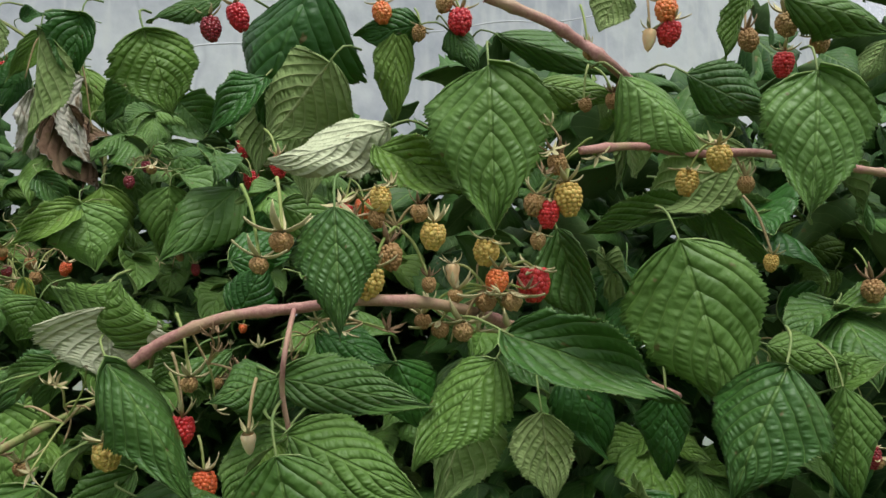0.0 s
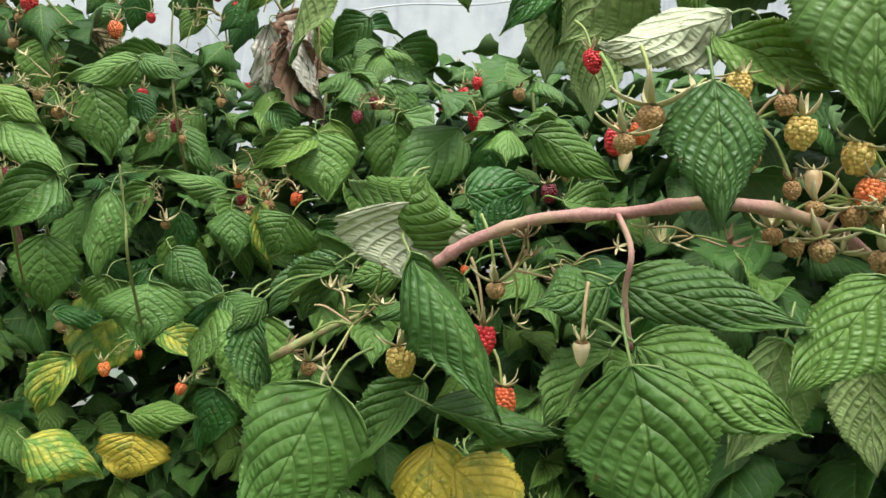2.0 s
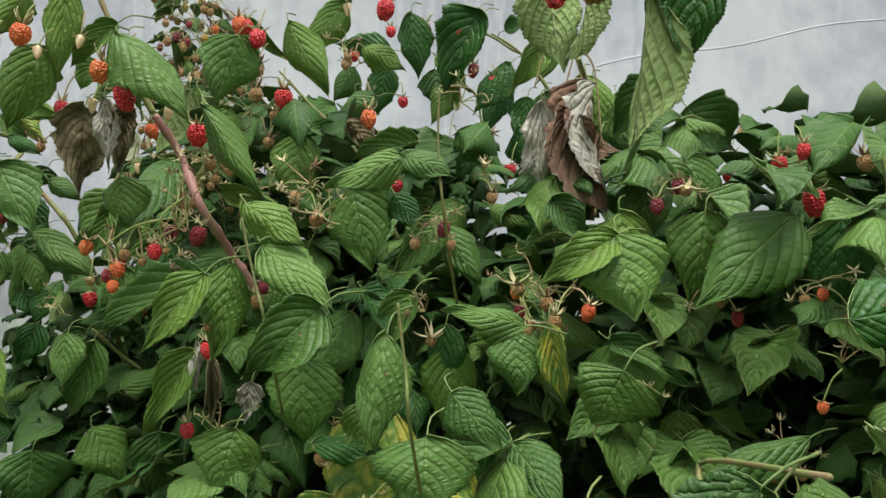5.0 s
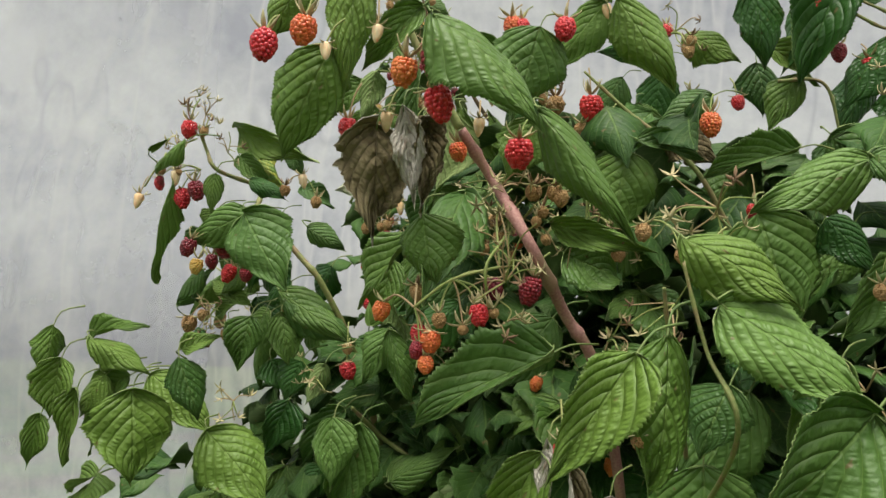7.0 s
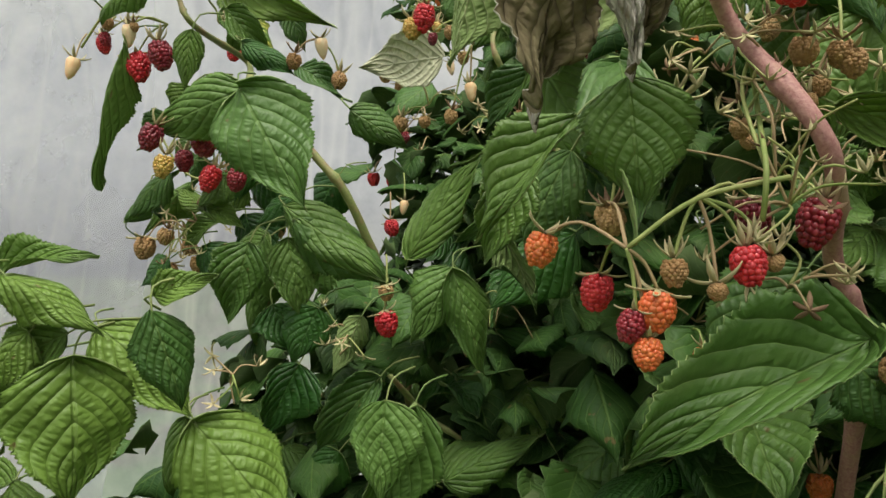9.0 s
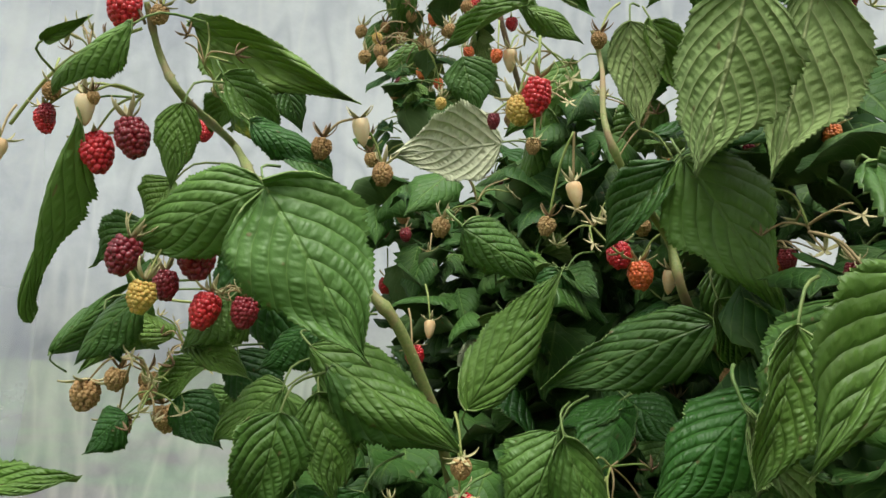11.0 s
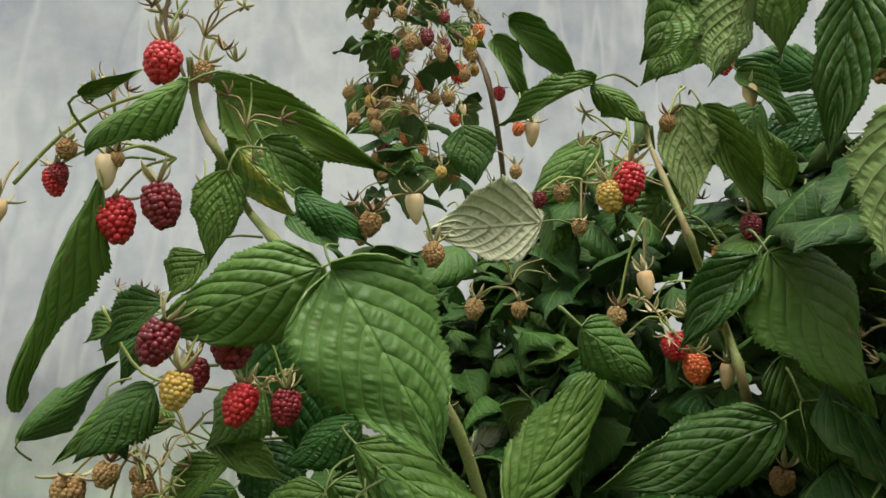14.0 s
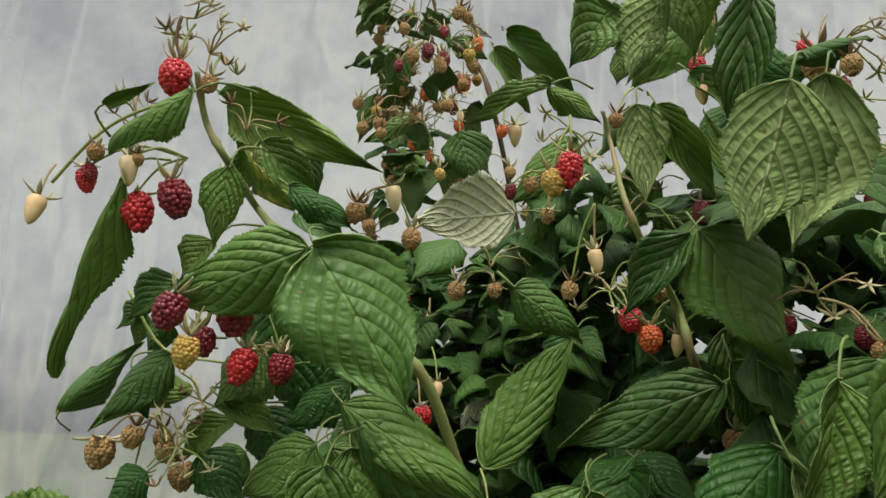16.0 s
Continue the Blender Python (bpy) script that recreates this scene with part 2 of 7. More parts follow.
def film_material(name, clear_most=0.36, clear_least=0.28):
    """White polythene film: it scatters the daylight, lets part straight through, and has dust and damp; the gleam and
    shade of its creases are painted into the tone.
    """
    m, n, l, b = material(name, 0.35, 0.4)
    tc = n.new("ShaderNodeTexCoord")
    cloud = noise_tex(n, l, 0.9, 4.0, 0.55, tc.outputs["Object"])
    damp = noise_tex(n, l, 7.0, 5.0, 0.6, tc.outputs["Object"])
    stretch = n.new("ShaderNodeMapping")
    stretch.inputs["Rotation"].default_value = (0.0, 0.5, 0.4)
    stretch.inputs["Scale"].default_value = (1.5, 1.5, 0.6)
    l.new(tc.outputs["Object"], stretch.inputs["Vector"])
    folds = noise_tex(n, l, 1.3, 3.0, 0.5, stretch.outputs[0])
    f = maths(n, l, "ADD", maths(n, l, "MULTIPLY", cloud, 0.72), maths(n, l, "MULTIPLY", damp, 0.28))
    streak_map = n.new("ShaderNodeMapping")
    streak_map.inputs["Rotation"].default_value = (0.5, 0.35, 0.3)
    streak_map.inputs["Scale"].default_value = (3.2, 3.2, 0.5)
    l.new(tc.outputs["Object"], streak_map.inputs["Vector"])
    # thin light lines painted as the gleam along creases
    crease_gleam = span(n, l, maths(n, l, "ABSOLUTE", maths(n, l, "SUBTRACT", noise_tex(n, l, 1.1, 3.0, 0.6, streak_map.outputs[0]), 0.5)), 0.0, 0.035, 1.0, 0.0)
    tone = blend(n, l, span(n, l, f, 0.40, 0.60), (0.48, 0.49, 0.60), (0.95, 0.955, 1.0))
    tone = blend(n, l, maths(n, l, "MULTIPLY", crease_gleam, 0.55), tone, (0.96, 0.95, 0.97))
    # thin dark lines painted as the shade in the folds
    fold_shade = span(n, l, maths(n, l, "ABSOLUTE", maths(n, l, "SUBTRACT", folds, 0.42)), 0.0, 0.02, 1.0, 0.0)
    tone = blend(n, l, maths(n, l, "MULTIPLY", fold_shade, 0.42), tone, (0.42, 0.43, 0.52))
    l.new(tone, b.inputs["Base Color"])
    bump = n.new("ShaderNodeBump")
    bump.inputs["Strength"].default_value, bump.inputs["Distance"].default_value = 0.7, 0.05
    l.new(maths(n, l, "ADD", folds, maths(n, l, "MULTIPLY", damp, 0.1)), bump.inputs["Height"])
    l.new(bump.outputs[0], b.inputs["Normal"])
    diffuse_through = n.new("ShaderNodeBsdfTranslucent")
    l.new(tone, diffuse_through.inputs["Color"])
    l.new(bump.outputs[0], diffuse_through.inputs["Normal"])
    skin = n.new("ShaderNodeMixShader")
    skin.inputs[0].default_value = 0.68
    l.new(b.outputs[0], skin.inputs[1])
    l.new(diffuse_through.outputs[0], skin.inputs[2])
    clear = n.new("ShaderNodeBsdfTransparent")
    mix = n.new("ShaderNodeMixShader")
    l.new(span(n, l, f, 0.3, 0.7, clear_most, clear_least), mix.inputs[0])
    l.new(skin.outputs[0], mix.inputs[1])
    l.new(clear.outputs[0], mix.inputs[2])
    l.new(mix.outputs[0], n["Material Output"].inputs["Surface"])
    return m


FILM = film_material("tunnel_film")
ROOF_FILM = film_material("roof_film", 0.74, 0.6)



# ---- the tunnel and the ground ----
def mesh_from(name, verts, faces, mats, slots=None, uvs=None, smooth=True):
    me = bpy.data.meshes.new(name)
    me.from_pydata([tuple(v) for v in verts], [], [tuple(f) for f in faces])
    for mt in mats:
        me.materials.append(mt)
    if slots is not None:
        me.polygons.foreach_set("material_index", slots)
    if uvs is not None:
        lay = me.uv_layers.new(name="UVMap")
        loops = np.zeros(len(me.loops), dtype=np.int32)
        me.loops.foreach_get("vertex_index", loops)
        lay.data.foreach_set("uv", np.asarray(uvs, dtype=np.float32)[loops].ravel())
    if smooth:
        me.polygons.foreach_set("use_smooth", [True] * len(me.polygons))
    me.update()
    return me


AXIS = Vector((-0.42, 0.9075, 0)).normalized()
ACROSS = Vector((AXIS.y, -AXIS.x, 0))
TUNNEL_END, TUNNEL_BACK, CENTRE, HALF, RISE = 3.6, -6.5, 0.0, 7.0, 4.6


def tunnel_point(s, d, z):
    p = ACROSS * (s + CENTRE) + AXIS * d
    return Vector((p.x, p.y, z))


def rise_at(s):
    return RISE * math.sqrt(max(0.0, 1 - (s / HALF) ** 2))


def roof_film():
    nu, nv = 60, 40
    verts = []
    for i in range(nu + 1):
        a = math.pi * i / nu
        for j in range(nv + 1):
            d = TUNNEL_BACK + (TUNNEL_END - TUNNEL_BACK) * j / nv
            sag = 0.02 * math.sin(j * 1.57) + 0.02 * noise.noise((i * 0.3, j * 0.4, 2))
            verts.append(tunnel_point(-HALF * math.cos(a) * (1 + sag * 0.4), d, RISE * math.sin(a) * (1 - sag)))
    w = nv + 1
    faces = [(i * w + j, i * w + j + 1, (i + 1) * w + j + 1, (i + 1) * w + j) for i in range(nu) for j in range(nv)]
    return mesh_from("ceiling", verts, faces, [ROOF_FILM])


def end_film(name, d, out, mat=None):
    """A hanging sheet that closes the tunnel, with soft folds that run down it and a few slanting creases."""
    nu, nv = 150, 70
    verts = []
    for i in range(nu + 1):
        s = -HALF + 2 * HALF * i / nu
        top = rise_at(s) - 0.03
        for j in range(nv + 1):
            z = top * j / nv
            fold = 0.055 * noise.noise((s * 1.6, z * 0.25, 7.0)) + 0.022 * noise.noise((s * 4.5 + z * 0.5, z * 0.5, 3.0))
            crease = 0.012 * (1 - abs(noise.noise((s * 1.3 + z * 0.9, z * 0.8 - s * 0.5, 11.0)))) ** 6
            verts.append(tunnel_point(s, d + out * (fold + crease - 0.06), max(z, 0.0)))
    w = nv + 1
    faces = [(i * w + j, (i + 1) * w + j, (i + 1) * w + j + 1, i * w + j + 1) for i in range(nu) for j in range(nv)]
    return mesh_from(name, verts, faces, [mat or FILM])


tagged(new("ceiling", roof_film()), "arched white polythene roof of the tunnel", "ceiling", kind="structure")
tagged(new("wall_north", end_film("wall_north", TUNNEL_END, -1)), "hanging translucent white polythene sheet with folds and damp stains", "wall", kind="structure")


def dimming_film():
    """A second length of the same film, added to dim one side of the tunnel; it hangs in front of the end sheet there.
    """
    nu, nv = 70, 50
    verts = []
    for i in range(nu + 1):
        for j in range(nv + 1):
            q = j / nv
            edge = -1.80 + 0.10 * math.sin(q * 5.0) + 0.05 * noise.noise((q * 4, 2, 0)) - 0.25 * (1 - q)
            s = -HALF + 0.5 + (edge + HALF - 0.5) * i / nu
            z = (rise_at(s) - 0.12) * q
            fold = 0.05 * noise.noise((s * 1.3 + z * 0.6, z * 0.4, 17.0)) + 0.02 * noise.noise((s * 3.0 - z, z * 0.9, 5.0))
            verts.append(tunnel_point(s, TUNNEL_END - 0.16 + fold, z))
    w = nv + 1
    faces = [(i * w + j, (i + 1) * w + j, (i + 1) * w + j + 1, i * w + j + 1) for i in range(nu) for j in range(nv)]
    return mesh_from("wall_lap", verts, faces, [ROOF_FILM])


# Extra layer, added only to darken this side of the end wall.
tagged(new("wall_lap", dimming_film()), "second hanging length of thin polythene film with soft folds, added to dim the end sheet", "wall", kind="structure")
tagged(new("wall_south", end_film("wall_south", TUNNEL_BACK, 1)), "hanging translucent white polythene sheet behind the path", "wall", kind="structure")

ground_v, ground_f = [], []
for i in range(61):
    for j in range(61):
        gx, gy = ((i - 30) / 30), ((j - 30) / 30)
        x, y = 300 * gx * abs(gx) ** 1.6, 300 * gy * abs(gy) ** 1.6
        ground_v.append((x, y, 0.03 * noise.noise((x * 0.8, y * 0.8, 0)) - 0.01))
for i in range(60):
    for j in range(60):
        ground_f.append((i * 61 + j, (i + 1) * 61 + j, (i + 1) * 61 + j + 1, i * 61 + j + 1))
GROUND, _n, _l, _b = material("earth_and_grass", 0.95, 0.1)
_c = _n.new("ShaderNodeTexCoord")
_big, _small = noise_tex(_n, _l, 0.7, 5.0, 0.6, _c.outputs["Object"]), noise_tex(_n, _l, 14.0, 5.0, 0.65, _c.outputs["Object"])
_earth = blend(_n, _l, span(_n, _l, _small, 0.3, 0.7), (0.045, 0.032, 0.022), (0.12, 0.088, 0.06))
_turf = blend(_n, _l, span(_n, _l, _small, 0.3, 0.7), (0.04, 0.09, 0.02), (0.11, 0.19, 0.05))
_l.new(blend(_n, _l, span(_n, _l, _big, 0.42, 0.56), _earth, _turf), _b.inputs["Base Color"])
_k = _n.new("ShaderNodeBump")
_k.inputs["Strength"].default_value, _k.inputs["Distance"].default_value = 0.8, 0.03
_l.new(_small, _k.inputs["Height"])
_l.new(_k.outputs[0], _b.inputs["Normal"])
tagged(new("ground", mesh_from("ground", ground_v, ground_f, [GROUND])), "bare earth with patches of short grass", "ground", kind="structure")


# ---- leaves ----
def leaf_mesh(name, seed, top, under, nu=54, nv=4, droop=0.5, cup=0.1, twist=0.0, pleat=1.0, fold=0.0, teeth=0.030, wave=0.5, hook=0.0, ragged=0.09, crumple=0.0):
    """A leaflet of length 1 and width 1 from its stalk at the origin along +y, its upper side to +z: toothed edge,
    tissue raised between the side veins, a bend along and across it; two skins joined round the rim."""
    rnd = random.Random(seed)
    skew, ph = rnd.uniform(-0.14, 0.14), rnd.uniform(0, 9)
    broad, point = rnd.uniform(0.52, 0.66), rnd.uniform(1.12, 1.42)
    peak = broad / (broad + point)
    norm = 0.5 / (peak ** broad * (1 - peak) ** point)
    spine, y, z, ang = [], 0.0, 0.0, droop * 0.35
    for i in range(nu + 1):
        u = i / nu
        spine.append((y, z, ang))
        y, z = y + math.cos(ang) / nu, z + math.sin(ang) / nu
        ang -= (droop * (0.6 + 1.1 * u) * 1.3 + hook * max(0.0, u - 0.7) * 9) / nu
    grid, uvs = [], []
    for i in range(nu + 1):
        u = i / nu
        w = norm * max(u, 0.0) ** broad * max(1 - u, 0.0) ** point
        w *= 1 - 0.25 * max(0.0, (u - 0.68) / 0.32) ** 1.3
        sy, sz, sa = spine[i]
        for j in range(-nv, nv + 1):
            v = j / nv
            av = abs(v)
            ww, along = w, 0.0
            if abs(j) == nv and 0 < i < nu:
                lobe = 0.04 * math.sin(u * 21 + ph + v) + 0.05 * noise.noise((u * 6, v, ph))
                ww = w * (1 + (teeth * (1.4 if i % 4 == 1 else 0.7) if i % 2 else -teeth * 0.8) + lobe + ragged * noise.noise((u * 13, v * 2, ph)))
                along = 0.006 if i % 2 else 0.0
            x = ww * v * (1 + skew * v)
            phase = (u - 0.46 * av ** 1.15) * 7.0
            bulge = 0.0
            if nv >= 8:
                ridge = abs(math.sin(math.pi * phase)) ** 0.8 - 0.5
                bulge = pleat * 0.007 * ridge * min(1, av * 3.0) * min(1, (1 - u) * 5) + pleat * 0.008 * noise.noise((u * 20, v * 8, ph))
            lift = cup * (x * x) * 2.0 + fold * abs(x) + bulge
            lift += wave * 0.075 * noise.noise((u * 2.4 + ph, v * 1.5, ph)) * (0.3 + av) + wave * 0.045 * av * math.sin(u * 9 + ph + 2.4 * v)
            lift += crumple * (0.09 * noise.noise((u * 5.5, v * 2.6, ph + 4)) + 0.06 * abs(noise.noise((u * 12 + v * 3, v * 5, ph + 8))))
            t = twist * (u - 0.3)
            x, lift = x * math.cos(t) - lift * math.sin(t), x * math.sin(t) + lift * math.cos(t)
            grid.append((x, sy + along - math.sin(sa) * lift, sz + math.cos(sa) * lift))
            uvs.append((v * 0.5 + 0.5, u))
    w = 2 * nv + 1
    g = np.array(grid).reshape(nu + 1, w, 3)
    normal = np.cross(np.gradient(g, axis=1), np.gradient(g, axis=0))
    normal /= np.maximum(np.linalg.norm(normal, axis=2, keepdims=True), 1e-9)
    low = (g - normal * 0.009).reshape(-1, 3)
    quads = [(i * w + j, i * w + j + 1, (i + 1) * w + j + 1, (i + 1) * w + j) for i in range(nu) for j in range(2 * nv)]
    k = len(grid)
    back = [(k + f[0], k + f[3], k + f[2], k + f[1]) for f in quads]
    rim = []
    for i in range(nu):
        a, b = i * w, (i + 1) * w
        rim.append((a, b, k + b, k + a))
        a, b = i * w + w - 1, (i + 1) * w + w - 1
        rim.append((b, a, k + a, k + b))
    return mesh_from(name, np.concatenate((g.reshape(-1, 3), low)), quads + back + rim, [top, under], [0] * len(quads) + [1] * (len(back) + len(rim)), uvs + uvs)


SHAPES = [
    dict(droop=0.4, cup=-0.25, twist=0.12, wave=0.8, hook=0.2),
    dict(droop=0.8, cup=-0.5, twist=-0.25, wave=1.0, hook=0.3),
    dict(droop=0.5, cup=0.4, twist=0.4, wave=1.3, fold=0.15),
    dict(droop=1.05, cup=-0.7, twist=0.2, wave=0.9, fold=-0.15),
    dict(droop=0.25, cup=0.1, twist=-0.4, wave=1.3, fold=0.35, hook=0.4),
    dict(droop=0.6, cup=-0.3, twist=0.05, wave=0.6, pleat=1.3),
]
CURLED = [
    dict(droop=1.5, cup=-0.9, twist=0.6, wave=1.6, fold=-0.4),
    dict(droop=0.8, cup=0.6, twist=-0.7, wave=1.6, fold=0.6, hook=0.8),
    dict(droop=0.4, cup=0.0, twist=1.6, wave=1.4, fold=1.5),
    dict(droop=0.5, cup=-1.0, twist=-1.1, wave=1.6, fold=-1.3),
]
SKINS = {
    "g": (TOP, UNDER), "l": (DUSTY, UNDER), "f": (FRESH, UNDER), "k": (DEEP_AND_SHADED, UNDER), "y": (YELLOWED, UNDER), "o": (GOLD, YELLOWED),
    "p": (TOP, PALE), "d": (WITHERED, ASHEN), "r": (RUSTY, ASHEN), "a": (ASHEN, ASHEN),
}
LEAF_WORDS = {"g": "", "l": "", "f": "fresh light green leaflet", "k": "", "y": "green leaflet mottled with yellow", "o": "autumn yellow leaflet with green veins",
              "p": "leaflet turned to show its silvery underside", "d": "withered dark brown leaflet", "r": "shrivelled rust-brown leaflet", "a": "dried grey-white leaflet"}
_leaf_cache = {}


def leaf_data(skin, shape, variant=0, large=False):
    key = (skin, shape, variant, large)
    if key not in _leaf_cache:
        kw = CURLED[shape - 10] if shape >= 10 else SHAPES[shape]
        if large:
            kw = dict(kw, nu=72, nv=9, teeth=0.028)
        if skin in "dra":
            kw = dict(kw, wave=2.6, pleat=1.2, teeth=0.03, ragged=0.28, crumple=1.2, nu=48, nv=9)
        a, b = SKINS[skin]
        _leaf_cache[key] = leaf_mesh("leaf", shape + 100 * variant + 11 * "gfkyopdral".index(skin), a, b, **kw)
    return _leaf_cache[key]


def stand(base, tip, up):
    """A frame at base: y runs to the tip, z as near to up as it can."""
    y = Vector(tip) - Vector(base)
    n = y.length
    y.normalize()
    z = Vector(up) - y * y.dot(Vector(up))
    z.normalize()
    x = y.cross(z)
    m = Matrix((x, y, z)).transposed().to_4x4()
    m.translation = Vector(base)
    return m, n


def leaf(plant, base, tip, width, up, skin="g", shape=0):
    m, n = stand(base, tip, up)
    reach = (0.93, 0.86, 0.91, 0.78, 0.95, 0.9)[shape] if shape < 10 else (0.7, 0.7, 0.92, 0.88)[shape - 10]
    ob = new("leaf", leaf_data(skin, shape, int(abs(base[0] * 7000 + base[2] * 3000)) % 4, n > 0.072))
    ob.parent = plant
    ob.matrix_local = plant.matrix_basis.inverted() @ m @ Matrix.Diagonal((width / 0.97, n / reach, (width + n) * 0.5, 1))
    if LEAF_WORDS[skin]:
        ob["label"] = LEAF_WORDS[skin]
    y = (Vector(tip) - Vector(base)).normalized()
    b = Vector(base)
    stem(plant, "petiole", [b + y * 0.006, b - y * 0.014 + Vector((0, 0.008, 0.003)), b - y * 0.026 + Vector((0.004, 0.034, 0.0))], 0.0007, 0.0011, PETIOLE, sides=5, steps=3)
    return ob


def compound_leaf(plant, at, heading, size, rnd, skin="g"):
    """A hanging leaf of three leaflets on one stalk: the end leaflet the largest, the pair beside it spread."""
    face = Vector((math.sin(radians(heading)), -math.cos(radians(heading)), 0))
    side = Vector((face.y, -face.x, 0))
    fall = rnd.uniform(0.35, 1.1)
    axis = (face * math.cos(fall) + Vector((0, 0, -math.sin(fall)))).normalized()
    up = face * math.sin(fall) + Vector((0, 0, math.cos(fall))) + side * rnd.uniform(-0.3, 0.3)
    b = Vector(at)
    leaf(plant, tuple(b + axis * size * 0.18), tuple(b + axis * size * 1.15), size * rnd.uniform(0.72, 0.85), tuple(up), skin, rnd.randrange(6))
    for k in (-1, 1):
        d = (axis * 0.55 + side * k * 0.85 + Vector((0, 0, rnd.uniform(-0.25, 0.1)))).normalized()
        leaf(plant, tuple(b), tuple(b + d * size * rnd.uniform(0.72, 0.88)), size * rnd.uniform(0.5, 0.62), tuple(up + side * k * 0.25), skin, rnd.randrange(6))


# ---- stems ----
def tube(points, radii, sides=7, steps=5, knobs=0.0):
    """A tapered round stem through a few points."""
    pts = [Vector(p) for p in points]
    path, rad = [], []
    n = len(pts)
    for i in range(n - 1):
        p0, p1, p2, p3 = pts[max(i - 1, 0)], pts[i], pts[i + 1], pts[min(i + 2, n - 1)]
        for k in range(steps if i < n - 2 else steps + 1):
            t = k / steps
            path.append(0.5 * (2 * p1 + (p2 - p0) * t + (2 * p0 - 5 * p1 + 4 * p2 - p3) * t * t + (3 * p1 - p0 - 3 * p2 + p3) * t ** 3))
            f = (i + t) / (n - 1)
            rad.append((radii[0] + (radii[1] - radii[0]) * f) * (1 + knobs * (0.32 * math.exp(-((t - 0.5) / 0.09) ** 2) + 0.10 * noise.noise((i * 3.1 + t * 4, radii[0] * 900, 0)))))
            path[-1] = path[-1] + Vector((noise.noise((i + t, 1, radii[1] * 800)), noise.noise((i + t, 5, radii[1] * 800)), 0)) * radii[1] * 0.5 * knobs
    verts, faces = [], []
    side = Vector((1, 0, 0))
    for i, p in enumerate(path):
        d = (path[min(i + 1, len(path) - 1)] - path[max(i - 1, 0)]).normalized()
        side = side - d * side.dot(d)
        if side.length < 1e-4:
            side = d.orthogonal()
        side.normalize()
        other = d.cross(side)
        for k in range(sides):
            a = 2 * math.pi * k / sides
            verts.append(p + (side * math.cos(a) + other * math.sin(a)) * rad[i])
    for i in range(len(path) - 1):
        for k in range(sides):
            q = (k + 1) % sides
            faces.append((i * sides + k, i * sides + q, (i + 1) * sides + q, (i + 1) * sides + k))
    faces.append(tuple(range(sides))[::-1])
    faces.append(tuple((len(path) - 1) * sides + k for k in range(sides)))
    return verts, faces


def stem(plant, name, points, r0, r1, mat, label="", sides=7, steps=5):
    big = name == "cane"
    v, f = tube([Vector(p) - plant.location for p in points], (r0, r1), 10 if big else sides, 10 if big else steps, 1.0 if big else 0.0)
    if big:
        rnd = random.Random(int(abs(points[0][0] * 9973)))
        for _ in range(14 * len(points)):
            k = rnd.randrange(len(v) - 20)
            ring = k // 10 * 10
            mid = sum((Vector(q) for q in v[ring:ring + 10]), Vector()) / 10
            out = (Vector(v[k]) - mid).normalized()
            side = out.cross(Vector((0.3, 0.2, 1))).normalized() * r1 * 0.16
            up = out.cross(side).normalized() * r1 * 0.16
            root = Vector(v[k]) - out * r1 * 0.05
            k0 = len(v)
            v += [root + side, root - side * 0.5 + up, root - side * 0.5 - up, root + out * rnd.uniform(0.0008, 0.0018)]
            f += [(k0, k0 + 1, k0 + 3), (k0 + 1, k0 + 2, k0 + 3), (k0 + 2, k0, k0 + 3)]
    ob = new(name, mesh_from(name, v, f, [mat]))
    ob.parent = plant
    if label:
        ob["label"] = label
    return ob


# ---- fruit ----
def ball(r, c, level):
    bm = bmesh.new()
    bmesh.ops.create_icosphere(bm, subdivisions=level, radius=1.0)
    bm.verts.ensure_lookup_table()
    v = [(Vector(c) + Vector((p.co.x * r, p.co.y * r, p.co.z * r))) for p in bm.verts]
    f = [tuple(q.index for q in g.verts) for g in bm.faces]
    bm.free()
    return v, f


def berry_mesh(mat, seed, level=2, long=1.15, grain=1.0):
    """A berry of many round drupelets in staggered rings, 1 across, hanging down from the origin."""
    rnd = random.Random(seed)
    verts, faces = [], []
    tmpl_v, tmpl_f = ball(1.0, (0, 0, 0), level)
    rings = 8
    for i in range(rings):
        t = (i + 0.5) / rings
        z = -long * (0.06 + 0.90 * t)
        r = 0.39 * math.sin(math.pi * (0.20 + 0.74 * t)) ** 0.75 * (1.0 if t < 0.5 else 1.0 - 0.12 * (t - 0.5))
        count = max(1, int(round(2 * math.pi * r / 0.160)))
        for k in range(count):
            a = 2 * math.pi * (k + 0.5 * (i % 2)) / count + rnd.uniform(-0.12, 0.12)
            s = 0.112 * rnd.uniform(0.82, 1.14)
            o = Vector((r * math.cos(a), r * math.sin(a), z + rnd.uniform(-0.025, 0.025)))
            k0 = len(verts)
            verts += [o + p * s for p in tmpl_v]
            faces += [tuple(k0 + q for q in f) for f in tmpl_f]
    return mesh_from("berry", verts, faces, [mat])


